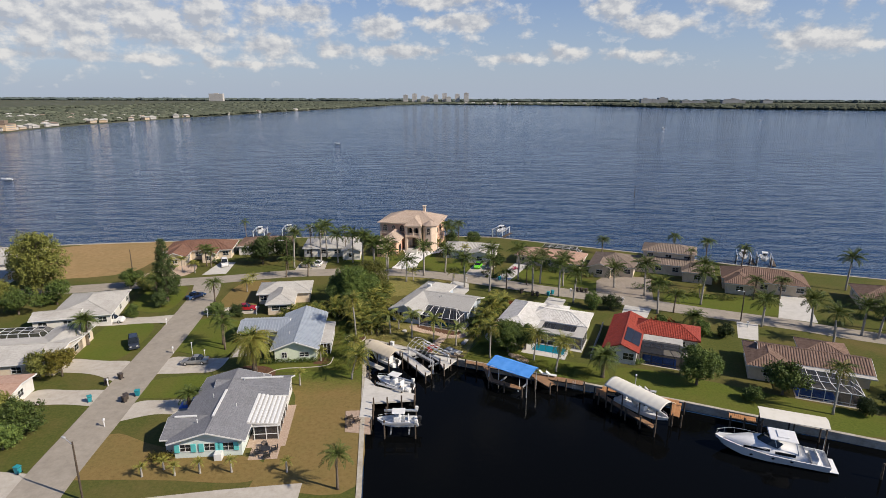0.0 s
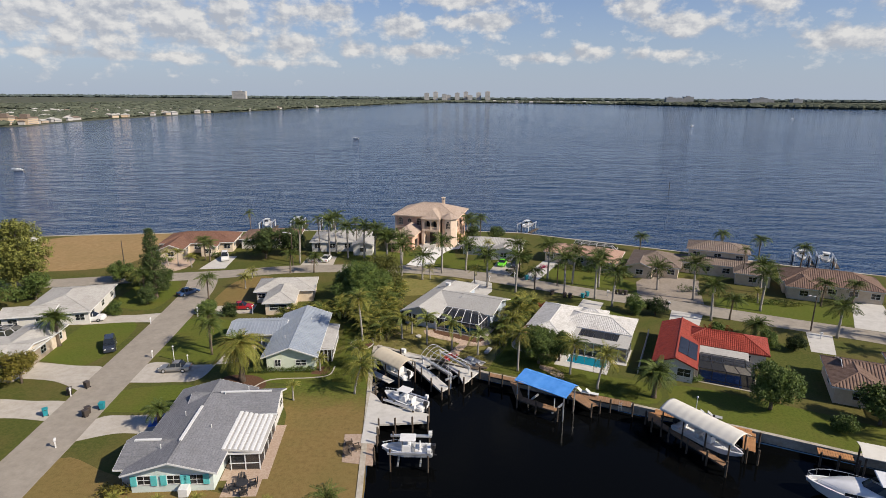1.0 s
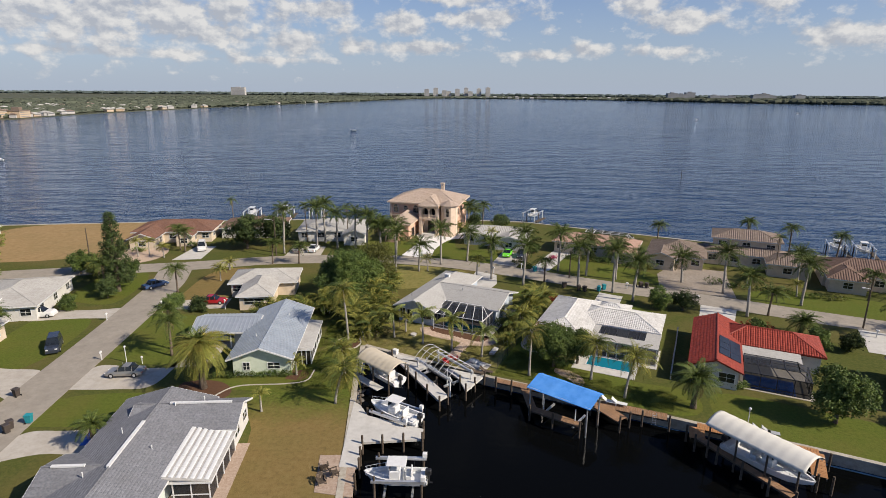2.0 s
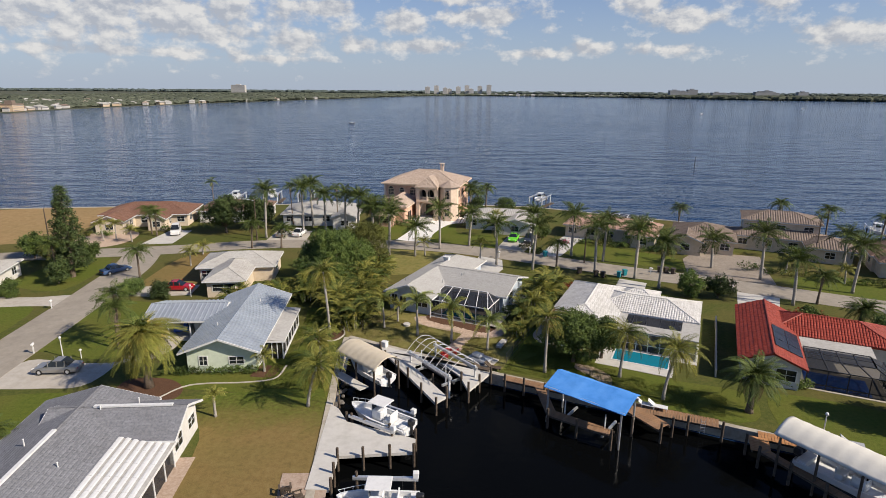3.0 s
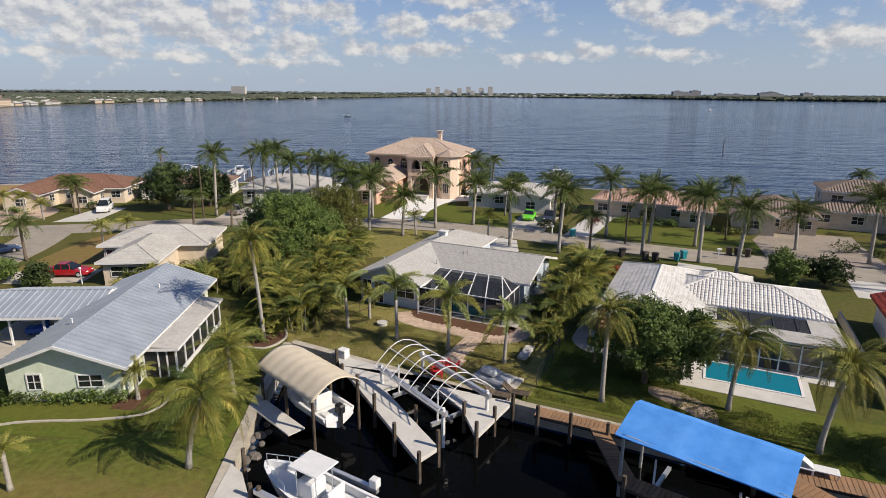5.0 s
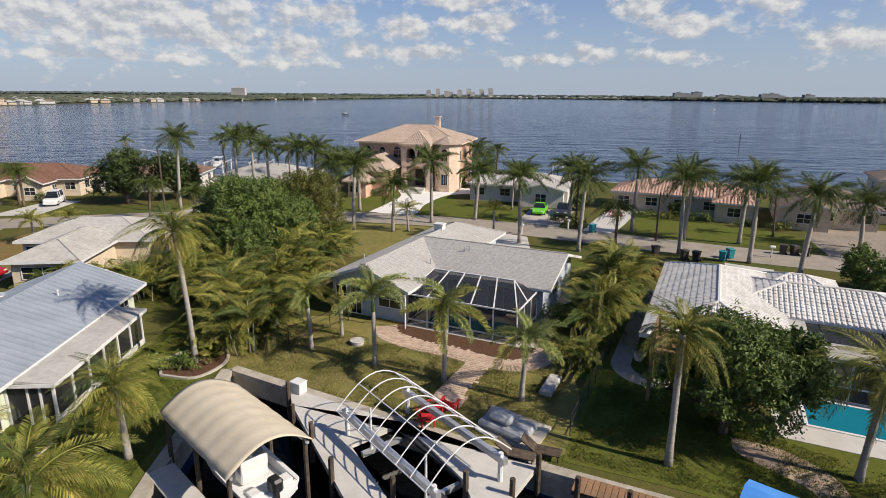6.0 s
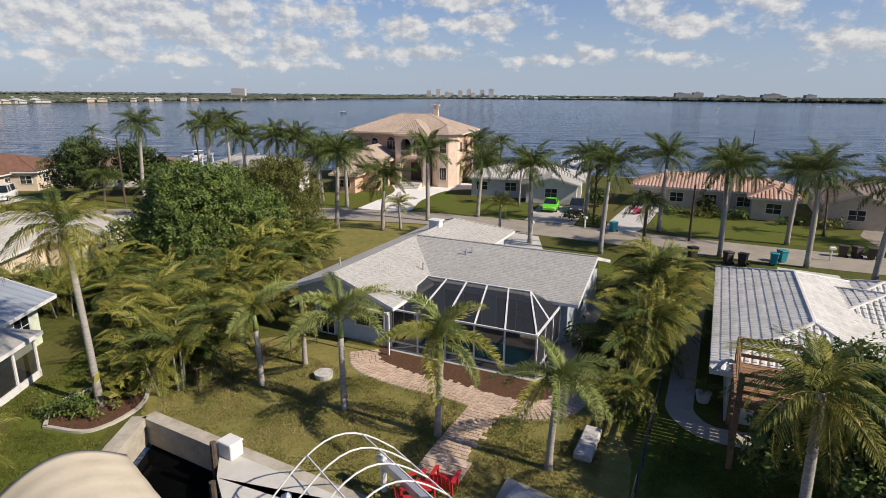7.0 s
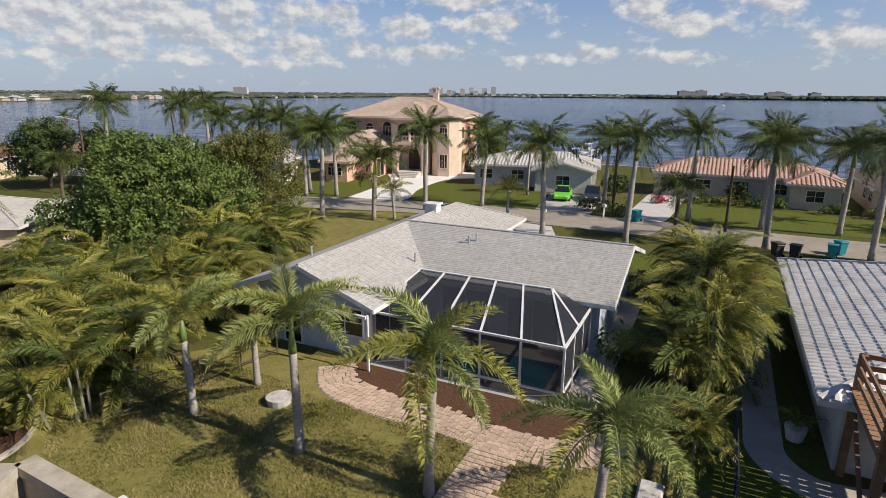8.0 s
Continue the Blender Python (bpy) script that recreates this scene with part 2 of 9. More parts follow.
M = {
    "grass": material("grass", [(0.038, 0.047, 0.013), (0.074, 0.086, 0.020), (0.118, 0.110, 0.033)], scale=2.2, rough=0.95, bump=0.8, bump_scale=9, dirt=0.6, dirt_scale=0.055, dirt_color=(0.170, 0.112, 0.050), spec=0.1, detail=11, grit=0.80),
    "grass_green": material("grass_green", [(0.050, 0.066, 0.011), (0.088, 0.112, 0.018), (0.126, 0.132, 0.027)], scale=2.5, rough=0.95, bump=0.8, bump_scale=9, dirt=0.35, dirt_scale=0.12, dirt_color=(0.150, 0.105, 0.037), spec=0.1, detail=11, grit=0.80),
    "grass_dry": material("grass_dry", [(0.121, 0.089, 0.032), (0.189, 0.132, 0.049), (0.223, 0.167, 0.070)], scale=1.6, rough=0.95, bump=0.8, bump_scale=9, dirt=0.35, dirt_scale=0.14, dirt_color=(0.119, 0.119, 0.035), spec=0.1, detail=11, grit=0.80),
    "grass_patchy": material("grass_patchy", [(0.120, 0.112, 0.030), (0.195, 0.172, 0.056), (0.268, 0.225, 0.092)], scale=1.3, rough=0.95, bump=0.9, bump_scale=8, dirt=0.7, dirt_scale=0.35, dirt_color=(0.114, 0.129, 0.034), spec=0.1, detail=11, grit=0.80),
    "bare_lot": material("bare_lot", [(0.223, 0.149, 0.068), (0.284, 0.192, 0.089), (0.324, 0.232, 0.121)], scale=0.8, rough=0.95, dirt=0.5, dirt_scale=0.08, dirt_color=(0.176, 0.142, 0.061), spec=0.1, detail=9, grit=0.74),
    "grass_blade": material("grass_blade", [(0.110, 0.120, 0.028), (0.200, 0.185, 0.058), (0.300, 0.250, 0.110)], scale=0.5, rough=0.8, vary=0.45, translucent=0.2, spec=0.15),
    "grass_blade_green": material("grass_blade_green", [(0.060, 0.080, 0.014), (0.110, 0.128, 0.024), (0.170, 0.165, 0.040)], scale=0.5, rough=0.8, vary=0.45, translucent=0.2, spec=0.15),
    "mulch": material("mulch", [(0.060, 0.031, 0.019), (0.114, 0.062, 0.038), (0.156, 0.094, 0.060)], scale=12, rough=0.95, bump=1.0, spec=0.1, detail=9, grit=0.74),
    "asphalt": material("asphalt", [(0.234, 0.209, 0.172), (0.291, 0.259, 0.213), (0.342, 0.306, 0.255)], scale=0.7, rough=0.92, bump=0.2, bump_scale=30, dirt=0.4, dirt_scale=0.16, dirt_color=(0.194, 0.174, 0.146), spec=0.2, detail=9, grit=0.74),
    "concrete": material("concrete", [(0.340, 0.311, 0.261), (0.416, 0.382, 0.328), (0.476, 0.441, 0.386)], scale=0.9, rough=0.85, bump=0.15, bump_scale=20, dirt=0.4, dirt_scale=0.25, dirt_color=(0.281, 0.244, 0.191), spec=0.25, detail=9, grit=0.74),
    "concrete_pale": material("concrete_pale", [(0.416, 0.400, 0.363), (0.496, 0.480, 0.442), (0.544, 0.528, 0.490)], scale=0.9, rough=0.82, bump=0.12, bump_scale=20, dirt=0.3, dirt_scale=0.3, dirt_color=(0.336, 0.320, 0.284), spec=0.25, detail=9, grit=0.74),
    "concrete_white": material("concrete_white", [(0.600, 0.585, 0.550), (0.680, 0.668, 0.635), (0.730, 0.720, 0.690)], scale=0.9, rough=0.85, bump=0.12, bump_scale=20, dirt=0.2, dirt_scale=0.3, dirt_color=(0.50, 0.48, 0.44), spec=0.25, detail=9, grit=0.74),
    "seawall": material("seawall", [(0.300, 0.270, 0.215), (0.400, 0.365, 0.300), (0.470, 0.430, 0.365)], scale=1.5, rough=0.9, bump=0.4, dirt=0.6, dirt_scale=0.5, dirt_color=(0.160, 0.130, 0.090), spec=0.2, detail=9, grit=0.74),
    "paver": material("paver", [(0.330, 0.235, 0.170), (0.430, 0.325, 0.245), (0.500, 0.400, 0.320)], scale=4, rough=0.85, bump=0.3, vary=0.3, spec=0.2),
    "paver_grey": material("paver_grey", [(0.200, 0.165, 0.130), (0.275, 0.235, 0.190), (0.340, 0.300, 0.255)], scale=2, rough=0.85, bump=0.3, dirt=0.5, dirt_scale=0.3, dirt_color=(0.160, 0.130, 0.100), spec=0.2, detail=9, grit=0.74),
    "wood": material("wood", [(0.170, 0.095, 0.050), (0.250, 0.145, 0.078), (0.310, 0.195, 0.115)], scale=3, rough=0.75, bump=0.3, stretch=(1, 6, 1), vary=0.25, dirt=0.4, dirt_scale=0.8, dirt_color=(0.120, 0.095, 0.075), spec=0.25),
    "wood_dark": material("wood_dark", [(0.045, 0.034, 0.026), (0.085, 0.065, 0.048), (0.120, 0.095, 0.072)], scale=4, rough=0.85, bump=0.4, vary=0.25, spec=0.2),
    "wood_orange": material("wood_orange", [(0.270, 0.125, 0.050), (0.350, 0.175, 0.075), (0.410, 0.225, 0.105)], scale=3, rough=0.7, bump=0.3, vary=0.22, spec=0.25),
    "shingle_grey": material("shingle_grey", [(0.281, 0.273, 0.254), (0.365, 0.357, 0.335), (0.425, 0.416, 0.392)], scale=5, rough=0.92, bump=0.5, bump_scale=12, dirt=0.3, dirt_scale=0.35, dirt_color=(0.255, 0.244, 0.221), vary=0.08, spec=0.15),
    "shingle_dark": material("shingle_dark", [(0.125, 0.128, 0.138), (0.178, 0.182, 0.195), (0.225, 0.228, 0.240)], scale=5, rough=0.92, bump=0.5, bump_scale=12, dirt=0.35, dirt_scale=0.4, dirt_color=(0.110, 0.108, 0.110), vary=0.14, spec=0.15),
    "shingle_pale": material("shingle_pale", [(0.336, 0.324, 0.296), (0.408, 0.394, 0.362), (0.456, 0.442, 0.411)], scale=3, rough=0.9, bump=0.4, bump_scale=10, dirt=0.5, dirt_scale=0.25, dirt_color=(0.240, 0.224, 0.198), vary=0.1, spec=0.15),
    "metal_roof": material("metal_roof", [(0.284, 0.320, 0.362), (0.330, 0.367, 0.412), (0.363, 0.401, 0.444)], scale=0.6, rough=0.42, metal=0.25, dirt=0.2, dirt_scale=0.5, dirt_color=(0.238, 0.258, 0.284), spec=0.5),
    "tile_white": material("tile_white", [(0.480, 0.464, 0.431), (0.576, 0.562, 0.528), (0.632, 0.620, 0.589)], scale=2.5, rough=0.7, dirt=0.55, dirt_scale=0.6, dirt_color=(0.304, 0.284, 0.245), vary=0.10, spec=0.3),
    "tile_red": material("tile_red", [(0.190, 0.024, 0.013), (0.270, 0.040, 0.021), (0.335, 0.062, 0.035)], scale=2.5, rough=0.6, dirt=0.35, dirt_scale=0.7, dirt_color=(0.140, 0.022, 0.015), vary=0.22, spec=0.35),
    "tile_tan": material("tile_tan", [(0.320, 0.246, 0.189), (0.400, 0.316, 0.251), (0.456, 0.373, 0.312)], scale=2.5, rough=0.75, dirt=0.35, dirt_scale=0.5, dirt_color=(0.264, 0.201, 0.158), vary=0.14, spec=0.25),
    "tile_salmon": material("tile_salmon", [(0.315, 0.195, 0.140), (0.396, 0.257, 0.190), (0.450, 0.314, 0.245)], scale=2.0, rough=0.75, dirt=0.3, dirt_scale=0.4, dirt_color=(0.270, 0.190, 0.150), vary=0.14, spec=0.25),
    "tile_brown": material("tile_brown", [(0.125, 0.078, 0.056), (0.180, 0.118, 0.088), (0.225, 0.155, 0.120)], scale=2.0, rough=0.8, dirt=0.3, dirt_scale=0.4, dirt_color=(0.100, 0.075, 0.062), vary=0.16, spec=0.2),
    "tile_rust": material("tile_rust", [(0.115, 0.058, 0.038), (0.155, 0.082, 0.056), (0.185, 0.112, 0.085)], scale=2.0, rough=0.8, dirt=0.3, dirt_scale=0.4, dirt_color=(0.092, 0.070, 0.062), vary=0.16, spec=0.2),
    "tile_greybrown": material("tile_greybrown", [(0.140, 0.105, 0.080), (0.195, 0.152, 0.120), (0.245, 0.200, 0.162)], scale=2.0, rough=0.8, dirt=0.4, dirt_scale=0.4, dirt_color=(0.190, 0.150, 0.120), vary=0.16, spec=0.2),
    "stucco_white": material("stucco_white", [(0.528, 0.512, 0.474), (0.592, 0.576, 0.537), (0.624, 0.612, 0.577)], scale=2, rough=0.85, bump=0.15, bump_scale=25, dirt=0.2, dirt_scale=0.4, dirt_color=(0.432, 0.408, 0.363), spec=0.2),
    "stucco_green": material("stucco_green", [(0.500, 0.560, 0.430), (0.570, 0.625, 0.495), (0.610, 0.660, 0.535)], scale=2, rough=0.85, bump=0.15, bump_scale=25, dirt=0.15, dirt_color=(0.44, 0.47, 0.37), spec=0.2),
    "stucco_blue": material("stucco_blue", [(0.360, 0.420, 0.490), (0.420, 0.480, 0.550), (0.460, 0.520, 0.590)], scale=2, rough=0.85, bump=0.15, bump_scale=25, spec=0.2),
    "stucco_mint": material("stucco_mint", [(0.480, 0.560, 0.521), (0.544, 0.608, 0.569), (0.576, 0.640, 0.600)], scale=2, rough=0.85, bump=0.15, bump_scale=25, spec=0.2),
    "stucco_peach": material("stucco_peach", [(0.520, 0.318, 0.222), (0.590, 0.376, 0.270), (0.640, 0.425, 0.320)], scale=1.2, rough=0.85, bump=0.15, bump_scale=20, dirt=0.2, dirt_color=(0.460, 0.302, 0.225), spec=0.2),
    "stucco_cream": material("stucco_cream", [(0.563, 0.435, 0.322), (0.625, 0.496, 0.382), (0.660, 0.535, 0.423)], scale=1.2, rough=0.85, bump=0.15, bump_scale=20, spec=0.2),
    "stucco_beige": material("stucco_beige", [(0.520, 0.430, 0.320), (0.590, 0.500, 0.385), (0.630, 0.545, 0.430)], scale=1.5, rough=0.85, bump=0.15, bump_scale=20, dirt=0.2, dirt_color=(0.44, 0.36, 0.27), spec=0.2),
    "white_paint": material("white_paint", [(0.576, 0.576, 0.561), (0.640, 0.640, 0.624), (0.664, 0.664, 0.648)], scale=3, rough=0.5, dirt=0.15, dirt_scale=1.0, dirt_color=(0.464, 0.456, 0.427)),
    "gelcoat": material("gelcoat", [(0.608, 0.616, 0.616), (0.656, 0.664, 0.664), (0.672, 0.680, 0.679)], scale=1.5, rough=0.25, spec=0.5, dirt=0.1, dirt_scale=1.0, dirt_color=(0.496, 0.496, 0.474)),
    "cream_canvas": material("cream_canvas", [(0.480, 0.416, 0.308), (0.544, 0.476, 0.359), (0.576, 0.512, 0.395)], scale=1.0, rough=0.85, bump=0.2, dirt=0.2, dirt_scale=0.5, dirt_color=(0.432, 0.368, 0.269), spec=0.2),
    "white_canvas": material("white_canvas", [(0.560, 0.536, 0.466), (0.616, 0.592, 0.521), (0.640, 0.620, 0.553)], scale=1.0, rough=0.8, bump=0.2, dirt=0.15, dirt_scale=0.5, dirt_color=(0.496, 0.464, 0.395), spec=0.2),
    "blue_canvas": material("blue_canvas", [(0.050, 0.210, 0.560), (0.075, 0.265, 0.660), (0.105, 0.310, 0.710)], scale=0.7, rough=0.75, bump=0.2, dirt=0.25, dirt_scale=0.5, dirt_color=(0.130, 0.320, 0.660), spec=0.2),
    "blue_tarp": material("blue_tarp", [(0.012, 0.060, 0.330), (0.018, 0.095, 0.440), (0.035, 0.140, 0.520)], scale=2.0, rough=0.5, bump=0.8, bump_scale=4, spec=0.4),
    "aluminium": material("aluminium", [(0.62, 0.63, 0.64), (0.74, 0.75, 0.76)], scale=3, rough=0.35, metal=0.7),
    "dark_metal": material("dark_metal", [(0.03, 0.03, 0.032), (0.06, 0.06, 0.062)], scale=3, rough=0.5, metal=0.3),
    "black_plastic": material("black_plastic", [(0.012, 0.012, 0.014), (0.028, 0.028, 0.03)], scale=4, rough=0.4),
    "rubber": material("rubber", [(0.015, 0.015, 0.015), (0.03, 0.03, 0.03)], scale=5, rough=0.9, spec=0.2),
    "glass_dark": material("glass_dark", [(0.010, 0.013, 0.016), (0.022, 0.027, 0.032)], scale=1.5, rough=0.06, spec=0.6),
    "glass_solar": material("glass_solar", [(0.012, 0.012, 0.014), (0.022, 0.022, 0.026)], scale=1.5, rough=0.25, spec=0.5),
    "turquoise": material("turquoise", [(0.090, 0.420, 0.420), (0.120, 0.500, 0.490)], scale=2, rough=0.55, vary=0.1),
    "grey_paint": material("grey_paint", [(0.30, 0.31, 0.32), (0.38, 0.39, 0.40)], scale=3, rough=0.6),
    "trunk_grey": material("trunk_grey", [(0.235, 0.215, 0.185), (0.330, 0.305, 0.268), (0.400, 0.375, 0.335)], scale=5, rough=0.9, bump=0.5, stretch=(1, 1, 4), dirt=0.4, dirt_scale=1.5, dirt_color=(0.170, 0.150, 0.125), spec=0.15),
    "trunk_brown": material("trunk_brown", [(0.095, 0.072, 0.052), (0.150, 0.118, 0.088), (0.205, 0.168, 0.130)], scale=6, rough=0.95, bump=0.8, stretch=(1, 1, 3), spec=0.15),
    "crownshaft": material("crownshaft", [(0.085, 0.130, 0.030), (0.120, 0.175, 0.045), (0.170, 0.205, 0.070)], scale=2, rough=0.45, stretch=(2, 2, 0.5)),
    "frond": leaf_material("frond", (0.031, 0.048, 0.013), (0.069, 0.097, 0.022), (0.129, 0.152, 0.037)),
    "frond_bright": leaf_material("frond_bright", (0.100, 0.110, 0.022), (0.190, 0.195, 0.040), (0.290, 0.265, 0.066)),
    "frond_pale": leaf_material("frond_pale", (0.105, 0.135, 0.040), (0.200, 0.235, 0.070), (0.290, 0.310, 0.110)),
    "frond_yellow": leaf_material("frond_yellow", (0.107, 0.113, 0.019), (0.199, 0.188, 0.035), (0.352, 0.275, 0.068)),
    "frond_dead": leaf_material("frond_dead", (0.110, 0.080, 0.042), (0.170, 0.130, 0.072), (0.220, 0.175, 0.105)),
    "leaf": leaf_material("leaf", (0.042, 0.064, 0.020), (0.088, 0.129, 0.031), (0.162, 0.200, 0.048)),
    "leaf_olive": leaf_material("leaf_olive", (0.090, 0.100, 0.026), (0.165, 0.175, 0.042), (0.245, 0.240, 0.064)),
    "leaf_dark": leaf_material("leaf_dark", (0.024, 0.040, 0.017), (0.053, 0.077, 0.024), (0.098, 0.120, 0.037)),
    "leaf_yellow": leaf_material("leaf_yellow", (0.085, 0.080, 0.014), (0.160, 0.140, 0.026), (0.250, 0.200, 0.040)),
    "leaf_red": leaf_material("leaf_red", (0.150, 0.030, 0.016), (0.260, 0.055, 0.022), (0.330, 0.100, 0.030)),
    "flower_pink": leaf_material("flower_pink", (0.330, 0.030, 0.090), (0.450, 0.050, 0.130), (0.060, 0.080, 0.020)),
    "plastic_teal": material("plastic_teal", [(0.015, 0.200, 0.240), (0.022, 0.260, 0.300)], scale=3, rough=0.5),
    "plastic_brown": material("plastic_brown", [(0.045, 0.036, 0.030), (0.070, 0.055, 0.046)], scale=3, rough=0.6),
    "red_plastic": material("red_plastic", [(0.360, 0.016, 0.020), (0.450, 0.026, 0.028)], scale=3, rough=0.5),
    "paint_green": material("paint_green", [(0.130, 0.520, 0.020), (0.150, 0.570, 0.030)], scale=1, rough=0.25, spec=0.6),
    "paint_red": material("paint_red", [(0.280, 0.010, 0.014), (0.330, 0.014, 0.018)], scale=1, rough=0.25, spec=0.6),
    "paint_silver": material("paint_silver", [(0.300, 0.290, 0.270), (0.340, 0.330, 0.310)], scale=1, rough=0.3, metal=0.5),
    "paint_dark": material("paint_dark", [(0.024, 0.030, 0.042), (0.036, 0.042, 0.056)], scale=1, rough=0.25, spec=0.6),
    "paint_blue": material("paint_blue", [(0.030, 0.060, 0.130), (0.040, 0.078, 0.160)], scale=1, rough=0.25, spec=0.6),
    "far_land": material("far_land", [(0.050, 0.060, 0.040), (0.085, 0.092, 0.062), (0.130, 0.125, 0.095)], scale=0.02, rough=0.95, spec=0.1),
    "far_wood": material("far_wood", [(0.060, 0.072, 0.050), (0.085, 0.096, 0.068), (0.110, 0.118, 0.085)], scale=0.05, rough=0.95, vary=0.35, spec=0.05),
    # blue-grey cast imitates distance haze, mixed into the leaf colour
    "far_wood_hazed": material("far_wood_hazed", [(0.060, 0.078, 0.072), (0.074, 0.092, 0.084), (0.092, 0.108, 0.098)], scale=0.02, rough=0.95, vary=0.2, spec=0.05),
    # cool grey stands in for haze over far walls and window bands
    "far_haze_grey": material("far_haze_grey", [(0.20, 0.21, 0.22), (0.25, 0.26, 0.27)], scale=0.05, rough=0.9, vary=0.2),
    "far_wall": material("far_wall", [(0.425, 0.408, 0.383), (0.493, 0.476, 0.451)], scale=0.05, rough=0.9, vary=0.2),
    "far_wall_tan": material("far_wall_tan", [(0.48, 0.36, 0.24), (0.54, 0.42, 0.29)], scale=0.05, rough=0.9, vary=0.2),
    "stone_dark": material("stone_dark", [(0.06, 0.055, 0.05), (0.11, 0.10, 0.09), (0.17, 0.155, 0.14)], scale=3, rough=0.9, vary=0.3, bump=0.4),
    "stone": material("stone", [(0.28, 0.27, 0.25), (0.42, 0.40, 0.37), (0.55, 0.53, 0.50)], scale=3, rough=0.9, vary=0.3, bump=0.4),
}


def water_material(name, deep, wave, fine, rough, height, stretch=(1, 1, 1), gloss=0.5):
    m = bpy.data.materials.new(name)
    m.use_nodes = True
    nodes, links = m.node_tree.nodes, m.node_tree.links
    p = nodes["Principled BSDF"]
    p.inputs["Base Color"].default_value = (*deep, 1)
    p.inputs["Roughness"].default_value = rough
    p.inputs["IOR"].default_value = 1.333
    p.inputs["Specular IOR Level"].default_value = gloss
    geo = nodes.new("ShaderNodeTexCoord")
    mapping = nodes.new("ShaderNodeMapping")
    mapping.inputs["Scale"].default_value = stretch
    mapping.inputs["Rotation"].default_value = (0, 0, 0.15)
    links.new(geo.outputs["Object"], mapping.inputs[0])
    total = None
    for scale, weight in ((wave, 1.0), (wave * 2.7, 0.5), (fine, 0.25)):
        n = nodes.new("ShaderNodeTexNoise")
        n.inputs["Scale"].default_value, n.inputs["Detail"].default_value = scale, 3.0
        links.new(mapping.outputs[0], n.inputs["Vector"])
        k = nodes.new("ShaderNodeMath")
        k.operation = "MULTIPLY_ADD"
        k.inputs[1].default_value = weight
        links.new(n.outputs[0], k.inputs[0])
        if total is not None:
            links.new(total, k.inputs[2])
        total = k.outputs[0]
    # gusts: calmer and rougher stretches
    gust = nodes.new("ShaderNodeTexNoise")
    gust.inputs["Scale"].default_value, gust.inputs["Detail"].default_value = 0.012, 4.0
    links.new(mapping.outputs[0], gust.inputs["Vector"])
    amp = nodes.new("ShaderNodeMapRange")
    amp.inputs["From Min"].default_value, amp.inputs["From Max"].default_value = 0.3, 0.7
    amp.inputs["To Min"].default_value, amp.inputs["To Max"].default_value = 0.55, 1.0
    links.new(gust.outputs[0], amp.inputs["Value"])
    b = nodes.new("ShaderNodeBump")
    b.inputs["Distance"].default_value = height
    links.new(amp.outputs[0], b.inputs["Strength"])
    links.new(total, b.inputs["Height"])
    links.new(b.outputs[0], p.inputs["Normal"])
    return m


M["bay"] = water_material("bay", (0.010, 0.030, 0.075), 0.10, 1.1, 0.08, 2.2, stretch=(0.40, 1.0, 1.0))
def fading_grass(name, y0, y1, green):
    """The dry lawn, healthier and greener from y0 to y1, with a ragged seam."""
    m = M["grass_dry"].copy()
    m.name = name
    nodes, links = m.node_tree.nodes, m.node_tree.links
    slot = nodes["Principled BSDF"].inputs["Base Color"]
    was = slot.links[0].from_socket
    place = nodes.new("ShaderNodeTexCoord")
    axes = nodes.new("ShaderNodeSeparateXYZ")
    links.new(place.outputs["Object"], axes.inputs[0])
    clump = nodes.new("ShaderNodeTexNoise")
    clump.inputs["Scale"].default_value, clump.inputs["Detail"].default_value, clump.inputs["Roughness"].default_value = 0.35, 8.0, 0.7
    links.new(place.outputs["Object"], clump.inputs["Vector"])
    shift = nodes.new("ShaderNodeMath")
    shift.operation = "MULTIPLY_ADD"
    shift.inputs[1].default_value = 10.0
    links.new(clump.outputs[0], shift.inputs[0])
    links.new(axes.outputs["Y"], shift.inputs[2])
    span = nodes.new("ShaderNodeMapRange")
    span.inputs["From Min"].default_value, span.inputs["From Max"].default_value = y0 + 5.0, y1 + 5.0
    links.new(shift.outputs[0], span.inputs["Value"])
    fine = nodes.new("ShaderNodeTexNoise")
    fine.inputs["Scale"].default_value, fine.inputs["Detail"].default_value = 2.5, 6.0
    links.new(place.outputs["Object"], fine.inputs["Vector"])
    ramp = nodes.new("ShaderNodeValToRGB")
    ramp.color_ramp.elements[0].position, ramp.color_ramp.elements[1].position = 0.3, 0.7
    ramp.color_ramp.elements[0].color, ramp.color_ramp.elements[1].color = (*(c * 0.65 for c in green), 1), (*(c * 1.3 for c in green), 1)
    links.new(fine.outputs[0], ramp.inputs[0])
    mix = nodes.new("ShaderNodeMix")
    mix.data_type = "RGBA"
    links.new(span.outputs[0], mix.inputs[0])
    links.new(was, mix.inputs[6])
    links.new(ramp.outputs[0], mix.inputs[7])
    links.new(mix.outputs[2], slot)
    return m


M["grass_fade"] = fading_grass("grass_fade", 83.0, 89.5, (0.088, 0.110, 0.019))
M["canal"] = water_material("canal", (0.0022, 0.0025, 0.0027), 0.9, 5.0, 0.05, 0.02, gloss=0.07)
M["pool"] = water_material("pool", (0.010, 0.165, 0.235), 1.5, 6.0, 0.04, 0.02)


